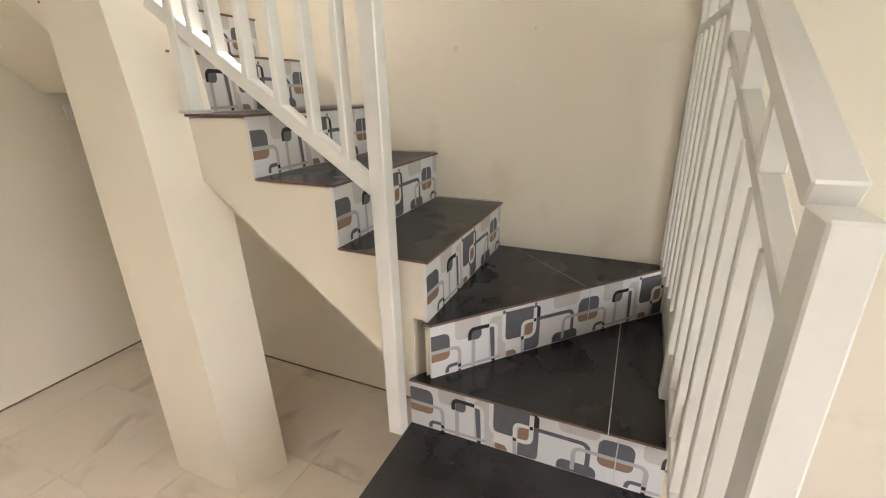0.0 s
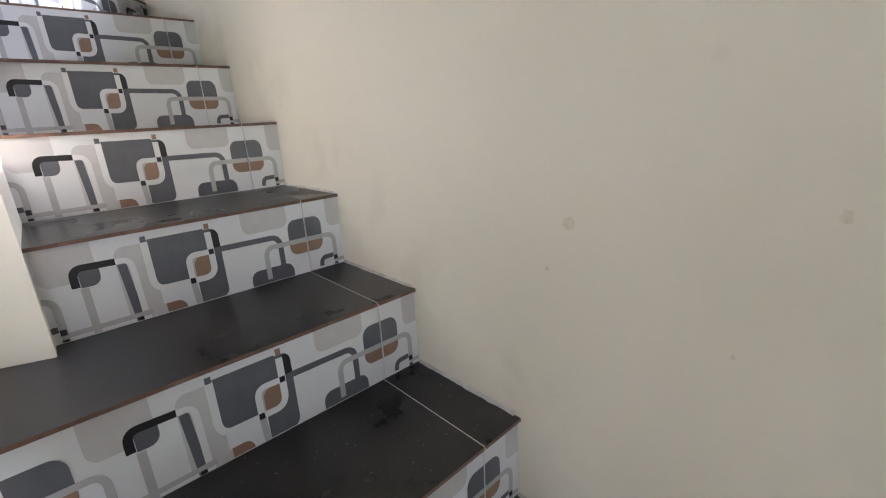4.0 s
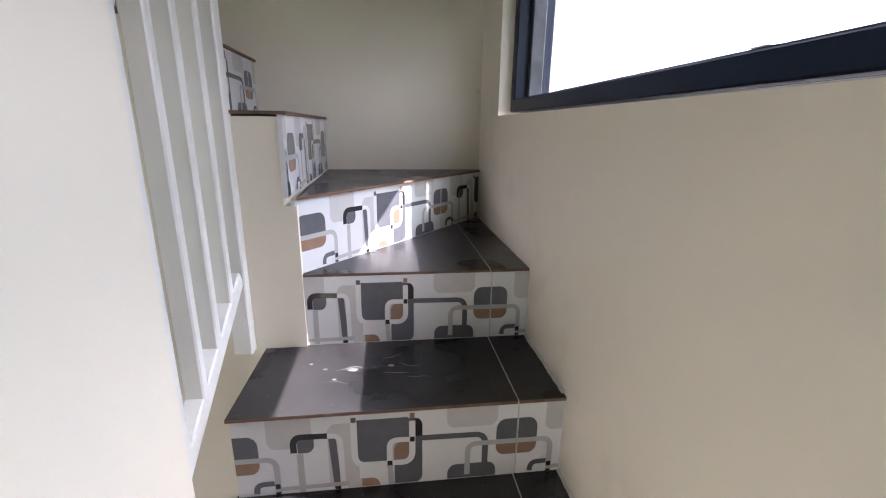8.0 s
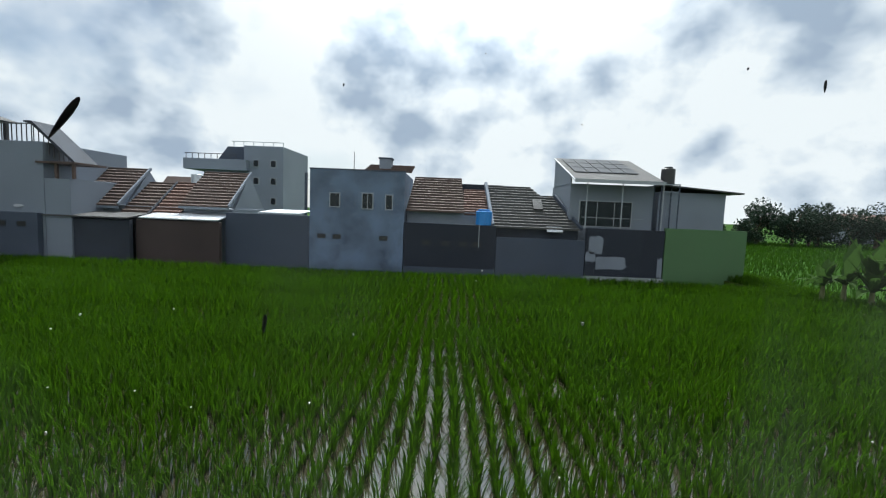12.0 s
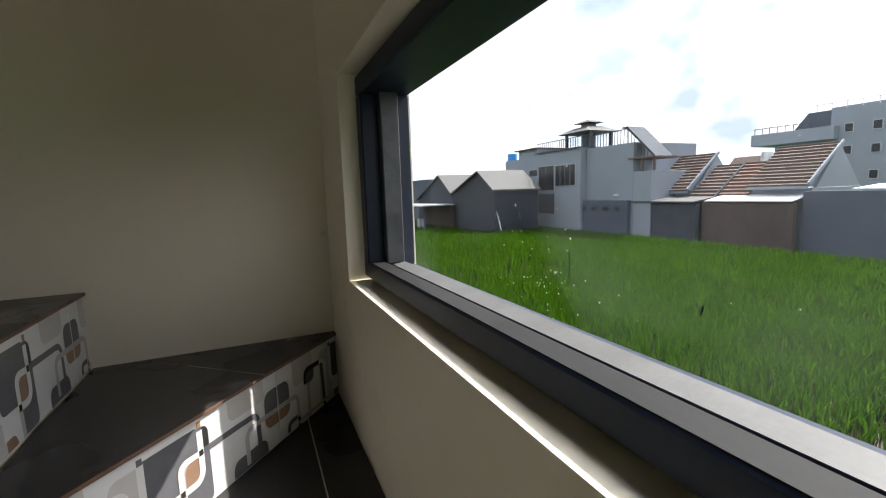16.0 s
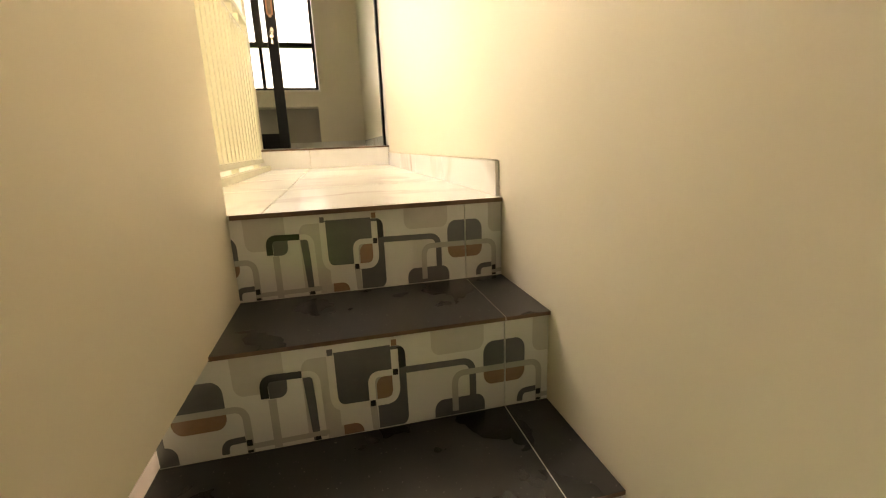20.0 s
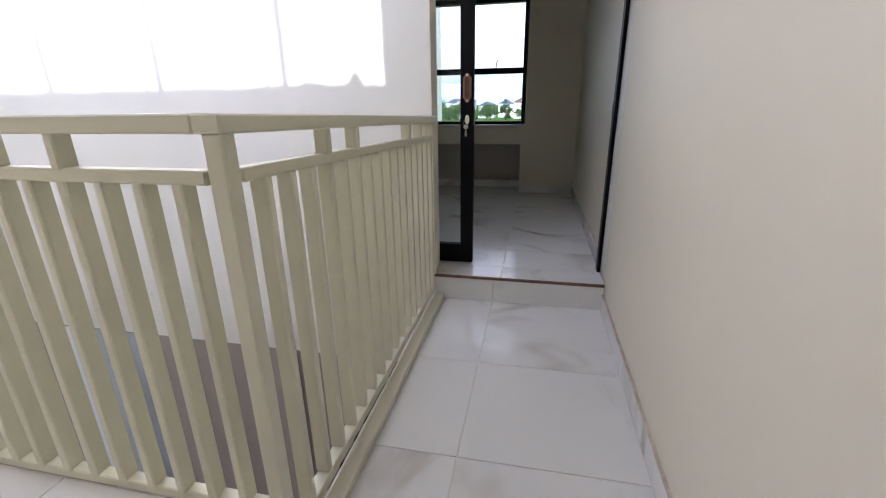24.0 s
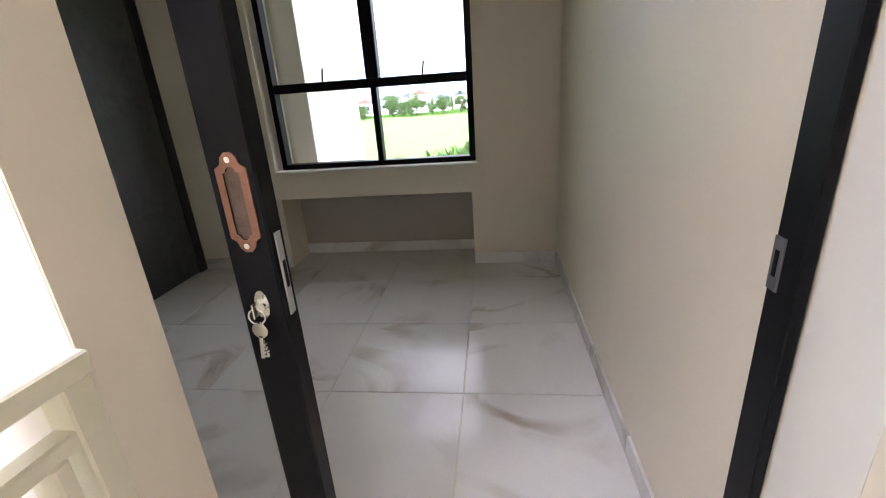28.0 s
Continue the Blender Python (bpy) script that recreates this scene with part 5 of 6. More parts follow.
# rough mortar left along the tread ends on the window wall
M_mortar = plain("rough_mortar", (0.56, 0.54, 0.50), 0.95, var=0.25, scale=40, bump=0.8, bscale=120)
for k in range(3, 9):
    mb = bmesh.new()
    n_ = 26
    y0_, y1_ = RY[k] + 0.005, RY[k + 1] - 0.003
    lo, hi, wl = [], [], []
    for j in range(n_ + 1):
        y = y0_ + (y1_ - y0_) * j / n_
        d = 0.0035 + 0.004 * abs(noise.noise((y * 31, k, 2))) + 0.003 * abs(noise.noise((y * 90, k, 5)))
        lo.append(mb.verts.new((-0.002 - d, y, k * H + 0.0004)))
        hi.append(mb.verts.new((-0.002 - d * 0.45, y, k * H + d * 0.6)))
        wl.append(mb.verts.new((-0.0004, y, k * H + d * 1.1)))
    for j in range(n_):
        mb.faces.new((lo[j], lo[j + 1], hi[j + 1], hi[j]))
        mb.faces.new((hi[j], hi[j + 1], wl[j + 1], wl[j]))
    bmesh.ops.recalc_face_normals(mb, faces=mb.faces)
    part("mortar_fillet", mb, M_mortar, st, "rough grey mortar fillet")

# ---- outside: ground, paddies ----
GZ = -0.78
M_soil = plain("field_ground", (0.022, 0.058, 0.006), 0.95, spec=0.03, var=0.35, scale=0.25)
solid("ground", box(-700, 900, -700, 700, GZ - 1.5, GZ - 0.10), M_soil, "green fields reaching the horizon", "field")


def water_mat():
    m, nt, b = mat_new("paddy_water")
    N, L = nt.nodes, nt.links
    tc = N.new("ShaderNodeTexCoord")
    n1 = N.new("ShaderNodeTexNoise")
    n1.inputs["Scale"].default_value, n1.inputs["Detail"].default_value = 1.2, 4
    L.new(tc.outputs["Object"], n1.inputs["Vector"])
    mx = N.new("ShaderNodeMix")
    mx.data_type = "RGBA"
    mx.inputs[6].default_value, mx.inputs[7].default_value = (0.018, 0.016, 0.010, 1), (0.035, 0.030, 0.018, 1)
    L.new(n1.outputs["Fac"], mx.inputs[0])
    L.new(mx.outputs[2], b.inputs["Base Color"])
    b.inputs["Roughness"].default_value = 0.06
    return m


M_water = water_mat()
wb = box(0.17, 10.8, -46, 60, GZ - 0.2, GZ - 0.02)
box(10.8, 21.6, -12.9, 60, GZ - 0.2, GZ - 0.02, bm=wb)
solid("water", wb, M_water, "shallow water standing between the rice rows", "water")


def leaf_mat(name, c1, c2, rough=0.6, trans=0.45):
    """Leaves that let light through; the colour varies from piece to piece."""
    m, nt, b = mat_new(name)
    N, L = nt.nodes, nt.links
    ge = N.new("ShaderNodeNewGeometry")
    mx = N.new("ShaderNodeMix")
    mx.data_type = "RGBA"
    mx.inputs[6].default_value, mx.inputs[7].default_value = (*c1, 1), (*c2, 1)
    L.new(ge.outputs["Random Per Island"], mx.inputs[0])
    L.new(mx.outputs[2], b.inputs["Base Color"])
    b.inputs["Roughness"].default_value = rough
    b.inputs["Specular IOR Level"].default_value = 0.04
    tr = N.new("ShaderNodeBsdfTranslucent")
    L.new(mx.outputs[2], tr.inputs[0])
    ms = N.new("ShaderNodeMixShader")
    ms.inputs[0].default_value = trans
    L.new(b.outputs[0], ms.inputs[1])
    L.new(tr.outputs[0], ms.inputs[2])
    L.new(ms.outputs[0], nt.nodes["Material Output"].inputs[0])
    return m


M_rice = leaf_mat("rice_leaf", (0.019, 0.055, 0.001), (0.044, 0.106, 0.003))
M_rice2 = leaf_mat("rice_leaf_pale", (0.020, 0.060, 0.003), (0.036, 0.088, 0.006))
# dark bluish leaf: the haze over the far trees is put into its colour
M_leaf_hazed = leaf_mat("tree_leaf_hazed", (0.012, 0.026, 0.016), (0.026, 0.044, 0.028), trans=0.15)
M_banana = leaf_mat("banana_leaf", (0.03, 0.07, 0.012), (0.07, 0.125, 0.03), trans=0.35)
M_bark = plain("bark", (0.10, 0.075, 0.05), 0.9, var=0.3, scale=12)


def raw(name, verts, faces, mats):
    me = bpy.data.meshes.new(name)
    me.from_pydata(verts, [], faces)
    for m in (mats if isinstance(mats, (list, tuple)) else [mats]):
        me.materials.append(m)
    return me


def rice(name, x0, x1, y0, y1, dx, dy, blades, tall, mat, label, seed):
    """Rows of rice hills along x, each a tuft of bent blades."""
    rs = np.random.RandomState(seed)
    gx, gy = np.meshgrid(np.arange(x0, x1, dx), np.arange(y0, y1, dy))
    cx, cy = gx.ravel(), gy.ravel()
    cx = cx + rs.uniform(-0.35, 0.35, cx.size) * dx
    cy = cy + rs.uniform(-0.12, 0.12, cy.size) * dy + 0.05 * np.sin(cx * 0.7)
    keep = rs.uniform(size=cx.size) > 0.03
    cx, cy = np.repeat(cx[keep], blades), np.repeat(cy[keep], blades)
    n = cx.size
    a = rs.uniform(0, math.tau, n)
    h = tall * rs.uniform(0.65, 1.15, n) * (1.0 + 0.13 * np.sin(cx * 2.1 + 0.6 * np.sin(cy * 0.35)) + 0.08 * np.sin(cx * 0.8 + cy * 0.23))
    lean = rs.uniform(0.15, 0.6, n) * h
    w = rs.uniform(0.005, 0.009, n) + 0.0016 * np.maximum(cx - 4, 0) ** 0.75
    ux, uy = np.cos(a), np.sin(a)
    px, py = -uy * w, ux * w
    bx, by = cx + ux * 0.032, cy + uy * 0.032
    z0 = np.full(n, GZ - 0.03)
    pts = np.stack([
        np.stack([bx - px, by - py, z0], 1), np.stack([bx + px, by + py, z0], 1),
        np.stack([bx + ux * lean * 0.35 + px, by + uy * lean * 0.35 + py, z0 + h * 0.62], 1),
        np.stack([bx + ux * lean * 0.35 - px, by + uy * lean * 0.35 - py, z0 + h * 0.62], 1),
        np.stack([bx + ux * lean, by + uy * lean, z0 + h], 1)], 1).reshape(-1, 3)
    me = bpy.data.meshes.new(name)
    i5 = np.arange(n) * 5
    loops = np.stack([i5, i5 + 1, i5 + 2, i5 + 3, i5 + 3, i5 + 2, i5 + 4], 1).ravel()
    me.vertices.add(n * 5)
    me.vertices.foreach_set("co", pts.ravel())
    me.loops.add(n * 7)
    me.loops.foreach_set("vertex_index", loops.astype(np.int32))
    me.polygons.add(n * 2)
    starts = np.stack([np.arange(n) * 7, np.arange(n) * 7 + 4], 1).ravel()
    me.polygons.foreach_set("loop_start", starts.astype(np.int32))
    me.update(calc_edges=True)
    me.materials.append(mat)
    return tagged(new(name, me), label, "rice", kind="stuff")


rice("rice_near", 1.2, 10.7, -13.0, 14.0, 0.15, 0.265, 14, 0.37, M_rice, "young green rice in rows over shallow water", 1)
rice("rice_near_side", 1.2, 10.2, 14.0, 46.0, 0.22, 0.30, 8, 0.38, M_rice, "young green rice in rows over shallow water", 2)
rice("rice_far", 10.7, 19.6, -13.0, 30.0, 0.20, 0.29, 10, 0.44, M_rice, "dense green rice up to the house walls", 3)
rice("rice_far_side", 10.7, 19.5, 30.0, 46.0, 0.28, 0.31, 7, 0.44, M_rice, "dense green rice beside the far houses", 4)
rice("rice_south", 1.2, 10.4, -45.0, -13.0, 0.24, 0.31, 8, 0.40, M_rice, "young green rice further along the near paddy", 6)
rice("bank_grass", 10.8, 27.0, -15.2, -12.8, 0.16, 0.22, 9, 0.5, M_rice, "rough green grass on the bank", 7)
rice("rice_beyond", 14.0, 70.0, -95.0, -15.2, 0.55, 0.5, 5, 0.42, M_rice2, "pale green rice beyond the banana plants", 5)
bk = bmesh.new()
for i in range(24):
    x = 11.0 + i * 0.7
    y = -14.2 + 0.25 * noise.noise((i * 0.3, 2, 0))
    box(x - 0.5, x + 0.5, y - 1.0, y + 1.35, GZ - 0.1, GZ + 0.16 + 0.08 * noise.noise((i * 0.5, 9, 0)), bm=bk)
solid("field_path", bk, plain("grass_bank", (0.040, 0.058, 0.014), 0.95, spec=0.03, var=0.45, scale=2), "grassy bank between the fields", "bank")

# ---- houses across the paddy ----
HX = 22.0
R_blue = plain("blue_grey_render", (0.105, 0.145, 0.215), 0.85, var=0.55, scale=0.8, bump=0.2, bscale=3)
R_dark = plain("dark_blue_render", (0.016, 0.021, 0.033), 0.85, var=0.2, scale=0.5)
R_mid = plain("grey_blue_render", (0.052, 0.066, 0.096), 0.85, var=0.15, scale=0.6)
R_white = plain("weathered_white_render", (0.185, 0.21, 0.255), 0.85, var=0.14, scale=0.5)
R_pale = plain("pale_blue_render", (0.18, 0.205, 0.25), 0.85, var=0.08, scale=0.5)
T_tank2 = plain("dark_blue_plastic", (0.02, 0.045, 0.09), 0.45, var=0.05)
R_green = plain("green_render", (0.075, 0.15, 0.065), 0.85, var=0.12, scale=0.5)
R_brown = plain("brown_render", (0.05, 0.036, 0.034), 0.9, var=0.35, scale=0.6)
R_stain = plain("mould_render", (0.030, 0.036, 0.050), 0.9, var=0.4, scale=0.9)
T_red = plain("red_clay_roof", (0.10, 0.052, 0.04), 0.85, var=0.3, scale=3)
T_brown = plain("brown_clay_roof", (0.075, 0.05, 0.043), 0.85, var=0.3, scale=3)
T_grey = plain("grey_roof_tile", (0.062, 0.061, 0.062), 0.85, var=0.3, scale=3)
T_zinc = plain("zinc_sheet", (0.55, 0.57, 0.60), 0.4, 0.5, var=0.1, scale=2)
T_tank = plain("blue_plastic", (0.02, 0.20, 0.55), 0.4, var=0.05)
T_black = plain("black_plastic", (0.02, 0.02, 0.022), 0.4)
W_pane = plain("dark_window_pane", (0.012, 0.015, 0.019), 0.25, spec=0.25, var=0.1)
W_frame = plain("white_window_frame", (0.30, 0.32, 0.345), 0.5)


def house(label, x, y, cat="house"):
    return thing("house", (x, y, GZ), label, cat, "houses across the paddy")


def hwall(t_, x0, x1, y0, y1, z1, mat, z0=GZ - 0.1, name="wall", lab=""):
    return part(name, box(x0, x1, y0, y1, z0, z1, 0.01), mat, t_, lab)


def hwindow(t_, y0, y1, z0, z1, n=1, x=None, bars=True):
    """A framed window on a front facing the paddy."""
    x = HX if x is None else x
    f = part("window", box(x - 0.05, x + 0.02, y0, y1, z0, z1, 0.004), W_frame, t_)
    w = (y1 - y0 - 0.06) / n
    for i in range(n):
        a = y0 + 0.03 + i * w
        part("pane", box(x - 0.06, x - 0.045, a + 0.02, a + w - 0.02, z0 + 0.05, z1 - 0.05), W_pane, f)
    return f


def vents(t_, ys, z, x=None):
    x = HX if x is None else x
    for y in ys:
        part("vent", box(x - 0.012, x + 0.05, y - 0.22, y + 0.22, z - 0.12, z + 0.12), T_black, t_)


def roof(t_, x0, z0, x1, z1, ya0, ya1, yb0, yb1, mat, courses=12, thick=0.10):
    """A tiled slope from the eave (x0, z0; ya0 to ya1) to the ridge (x1, z1; yb0 to yb1), laid in stepped courses."""
    bm = bmesh.new()
    for i in range(courses):
        s, e = i / courses, (i + 1) / courses
        zz0, zz1 = z0 + (z1 - z0) * s, z0 + (z1 - z0) * e
        xx0, xx1 = x0 + (x1 - x0) * s, x0 + (x1 - x0) * e
        lo0, lo1 = ya0 + (yb0 - ya0) * s, ya1 + (yb1 - ya1) * s
        hi0, hi1 = ya0 + (yb0 - ya0) * e, ya1 + (yb1 - ya1) * e
        up = 0.10
        v = [bm.verts.new(c) for c in ((xx0 - 0.03, lo0, zz0), (xx0 - 0.03, lo1, zz0), (xx0 - 0.03, lo1, zz0 + up), (xx0 - 0.03, lo0, zz0 + up),
                                       (xx1, hi0, zz1), (xx1, hi1, zz1), (xx1, hi1, zz1 + 0.012), (xx1, hi0, zz1 + 0.012))]
        for f in ((0, 1, 2, 3), (3, 2, 6, 7), (0, 3, 7, 4), (1, 5, 6, 2), (0, 4, 5, 1), (4, 7, 6, 5)):
            bm.faces.new([v[k] for k in f])
    bmesh.ops.recalc_face_normals(bm, faces=bm.faces)
    r = part("roof", bm, mat, t_)
    part("ridge", beam((x1, yb0, z1 + 0.03), (x1, yb1, z1 + 0.03), 0.16, 0.10, 0.02), mat, r)
    return r


def gable(t_, y0, y1, pts, mat, name="gable"):
    return part(name, prism(pts, "y", y0, y1), mat, t_)


# blue two-storey house
h1 = house("patchy blue-grey rendered two-storey house with a flat front", HX + 2.5, 6.2)
hwall(h1, HX, HX + 5, 3.78, 8.62, 4.25, R_blue)
part("parapet", box(HX - 0.03, HX + 0.12, 3.76, 8.64, 4.25, 4.31), R_mid, h1)
hwindow(h1, 7.05, 7.6, 2.35, 3.1, 1)
hwindow(h1, 5.35, 5.95, 2.3, 3.15, 2)
hwindow(h1, 4.35, 4.75, 2.3, 3.1, 1)
vents(h1, (8.0, 7.2, 4.8), 0.85)
part("chimney", box(HX + 1.5, HX + 2.2, 4.7, 5.35, 4.3, 5.05, 0.02), R_white, h1)
part("chimney_cap", box(HX + 1.45, HX + 2.25, 4.65, 5.4, 5.05, 5.13, 0.01), R_mid, h1)
roof(h1, HX + 0.6, 4.27, HX + 2.5, 4.75, 3.5, 6.0, 3.5, 6.0, T_brown, 4)
part("antenna", beam((HX + 1, 6.6, 4.3), (HX + 1, 6.6, 5.3), 0.03, 0.03, 0), T_black, h1)
# dark wall house with a brown roof
h2 = house("house with a stepped brown tile roof behind a dark wall", HX + 2.5, 1.4)
hwall(h2, HX, HX + 0.25, -0.98, 3.74, 1.72, R_dark, name="yard_wall")
part("wall_base", box(HX - 0.06, HX, -0.98, 3.74, GZ - 0.1, GZ + 0.25, 0.01), R_mid, h2)
vents(h2, (2.6, 1.6, 0.7, 0.0), 0.72)
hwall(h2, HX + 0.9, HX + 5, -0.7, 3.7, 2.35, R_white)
roof(h2, HX + 0.5, 2.3, HX + 3.0, 4.2, 0.68, 3.72, 0.82, 3.5, T_brown, 13)
roof(h2, HX + 0.9, 2.2, HX + 3.2, 3.6, -0.7, 0.68, -0.7, 0.68, T_red, 10)
hwall(h2, HX + 3.4, HX + 5, -1.6, 1.0, 4.0, R_dark, name="rear_wall")
tk = thing("water_tank", (HX + 0.4, -0.35, 1.75), "blue plastic water tank on a wall", "water tank")
tb = prism([(HX + 0.45 + 0.42 * math.cos(i / 16 * math.tau), -0.35 + 0.42 * math.sin(i / 16 * math.tau)) for i in range(16)], "z", 1.72, 2.45, 0.03)
part("tank_body", tb, T_tank, tk)
part("tank_lid", prism([(HX + 0.45 + 0.3 * math.cos(i / 16 * math.tau), -0.35 + 0.3 * math.sin(i / 16 * math.tau)) for i in range(16)], "z", 2.45, 2.55, 0.02), T_tank, tk)
part("pipe", beam((HX - 0.02, -0.1, 0.6), (HX - 0.02, -0.1, 1.75), 0.035, 0.035, 0), W_frame, tk)
# grey roof house
h3 = house("low house with a weathered grey tile roof behind a grey-blue wall", HX + 2.5, -3.3)
hwall(h3, HX, HX + 0.25, -5.55, -1.0, 1.15, R_mid, name="yard_wall")
hwall(h3, HX + 0.5, HX + 5, -5.3, -1.05, 1.75, R_stain)
roof(h3, HX + 0.25, 1.62, HX + 2.8, 3.85, -5.35, -0.85, -3.1, -0.6, T_grey, 15)
roof(h3, HX + 0.6, 1.8, HX + 2.9, 3.4, -5.3, -3.2, -4.6, -3.2, T_grey, 11)
part("verge", beam((HX + 0.2, -0.8, 1.75), (HX + 2.8, -0.55, 4.05), 0.16, 0.2, 0.02), R_white, h3)
part("verge", beam((HX + 0.2, -5.4, 1.7), (HX + 2.8, -4.5, 3.5), 0.14, 0.18, 0.02), R_mid, h3)
part("roof_hatch", prism([(HX + 1.25, 2.62), (HX + 1.85, 3.15), (HX + 1.80, 3.22), (HX + 1.2, 2.69)], "y", -3.55, -3.05), T_black, h3)
part("zinc_patch", prism([(HX + 0.12, 1.50), (HX + 0.55, 1.86), (HX + 0.52, 1.90), (HX + 0.09, 1.54)], "y", -4.4, -3.6), T_zinc, h3)
# solar roof house
h4 = house("two-storey white house with a solar-panelled mono-pitch roof", HX + 2.5, -7.5)
hwall(h4, HX, HX + 0.3, -9.55, -5.6, 1.8, R_dark, name="yard_wall")
part("wall_base", box(HX - 0.10, HX, -9.6, -5.55, GZ - 0.1, GZ + 0.13, 0.01), W_frame, h4)
for yy, zz, w, hh in ((-6.1, 0.95, 0.7, 0.9), (-6.9, 0.05, 1.5, 0.65), (-9.4, -0.1, 0.25, 1.0), (-5.85, 0.35, 0.5, 0.5)):
    bl = [(yy + w / 2 * max(-1, min(1, 1.35 * math.cos(a))) * (1 + 0.2 * noise.noise((a * 2.5, yy, zz))), zz + hh / 2 * max(-1, min(1, 1.35 * math.sin(a))) * (1 + 0.25 * noise.noise((a * 2.5, zz, yy)))) for a in [i / 22 * math.tau for i in range(22)]]
    part("bare_patch", prism(bl, "x", HX - 0.008, HX + 0.02), R_white, h4)
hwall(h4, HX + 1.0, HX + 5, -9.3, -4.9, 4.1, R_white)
hwindow(h4, -8.2, -5.4, 1.85, 3.25, 3, HX + 1.0)
part("balcony_rail", beam((HX + 0.1, -5.3, 2.35), (HX + 0.1, -8.4, 2.35), 0.03, 0.03, 0), W_frame, h4)
for y in (-5.5, -7.3, -9.35):
    part("porch_post", beam((HX + 0.1, y, 1.8), (HX + 0.1, y, 4.15), 0.05, 0.05, 0), W_frame, h4)
part("roof", prism([(HX - 0.1, 4.15), (HX + 4.6, 5.75), (HX + 4.6, 5.85), (HX - 0.1, 4.25)], "y", -9.3, -4.85), T_grey, h4)
part("fascia", box(HX - 0.14, HX - 0.09, -9.35, -4.8, 4.1, 4.27), W_frame, h4)
part("fascia", beam((HX - 0.1, -4.83, 4.2), (HX + 4.6, -4.83, 5.8), 0.12, 0.06, 0), W_frame, h4)
gable(h4, -4.95, -4.87, [(HX + 1.0, 4.1), (HX + 4.6, 4.1), (HX + 4.6, 5.72), (HX + 1.0, 4.5)], R_white)
M_solar = plain("solar_cell", (0.045, 0.05, 0.06), 0.75, spec=0.15, var=0.1)
for i in range(5):
    for j in range(3):
        s0, s1 = (0.28 + j * 0.22), (0.28 + j * 0.22 + 0.2)
        pnts = [(HX - 0.1 + 4.7 * s, 4.26 + 1.6 * s + d) for s, d in ((s0, 0.02), (s1, 0.02), (s1, 0.05), (s0, 0.05))]
        part("solar_panel", prism(pnts, "y", -8.5 + i * 0.68, -8.5 + i * 0.68 + 0.64), M_solar, h4)
tk2 = thing("water_tank", (HX + 0.6, -9.75, 4.2), "black plastic water tank on a steel stand", "water tank")
part("tank_body", prism([(HX + 0.6 + 0.34 * math.cos(i / 16 * math.tau), -9.75 + 0.34 * math.sin(i / 16 * math.tau)) for i in range(16)], "z", 4.2, 5.0, 0.04), T_black, tk2)
part("tank_lid", prism([(HX + 0.6 + 0.2 * math.cos(i / 12 * math.tau), -9.75 + 0.2 * math.sin(i / 12 * math.tau)) for i in range(12)], "z", 5.0, 5.1, 0.02), T_black, tk2)
for y in (-9.3, -10.2):
    for x in (HX + 0.2, HX + 1.0):
        part("stand_leg", beam((x, y, 1.8), (x, y, 4.2), 0.05, 0.05, 0), R_mid, tk2)
for z in (2.6, 3.2, 3.5, 3.8, 4.17):
    part("stand_bar", beam((HX + 0.2, -9.3, z), (HX + 0.2, -10.2, z), 0.05, 0.06, 0), R_white, tk2)
# green wall and pale hall
h5 = house("pale hall with a thin roof behind a green wall", HX + 2, -11.6)
hwall(h5, HX, HX + 0.25, -13.7, -9.6, 1.95, R_green, name="yard_wall")
hwall(h5, HX + 1.2, HX + 5, -13.2, -9.65, 3.85, R_white)
part("roof", prism([(-9.6, 4.15), (-13.9, 3.85), (-13.9, 3.92), (-9.6, 4.22)], "x", HX + 0.8, HX + 5.2), T_grey, h5)
# wall between, red roof house and brown gate wall
h6 = house("house with red clay tile roofs behind long yard walls", HX + 2.5, 14.5)
hwall(h6, HX, HX + 0.25, 8.64, 12.95, 1.86, R_mid, name="yard_wall")
part("zinc_roof", prism([(HX + 0.3, 1.9), (HX + 2.5, 2.05), (HX + 2.5, 2.1), (HX + 0.3, 1.95)], "y", 9.2, 11.4), T_zinc, h6)
hwall(h6, HX - 0.6, HX - 0.35, 12.97, 17.2, 1.35, R_brown, name="yard_wall")
hwall(h6, HX - 1.0, HX - 0.75, 17.22, 21.4, 1.30, R_stain, name="yard_wall")
hwall(h6, HX - 1.4, HX - 1.1, 21.42, 25.7, 1.5, R_mid, name="yard_wall")
vents(h6, (22.2, 23.2, 24.2, 25.2), 0.95, HX - 1.4)
part("zinc_roof", prism([(HX - 0.7, 1.42), (HX + 1.2, 1.75), (HX + 1.2, 1.80), (HX - 0.7, 1.47)], "y", 13.0, 17.0), T_zinc, h6)
part("canopy", prism([(HX - 1.2, 1.38), (HX + 0.6, 1.6), (HX + 0.6, 1.66), (HX - 1.2, 1.44)], "y", 17.2, 22.0), T_grey, h6)
hwall(h6, HX + 0.9, HX + 5, 13.05, 21.6, 2.0, R_white)
for y0_, y1_, ze, zr in ((18.85, 21.7, 1.95, 4.05), (13.0, 15.65, 2.08, 4.02)):
    roof(h6, HX + 0.45, ze, HX + 3.0, zr, y0_, y1_, y0_, y1_, T_brown, 12)
    gable(h6, y0_ + 0.1, y0_ + 0.25, [(HX + 0.9, 1.6), (HX + 5.4, 1.6), (HX + 3.0, zr - 0.05)], R_white)
    part("verge", beam((HX + 0.4, y0_, ze + 0.08), (HX + 3.0, y0_, zr + 0.1), 0.10, 0.16, 0.02), R_white, h6)
    part("fascia", box(HX + 0.40, HX + 0.46, y0_, y1_, ze - 0.12, ze + 0.01), R_white, h6)
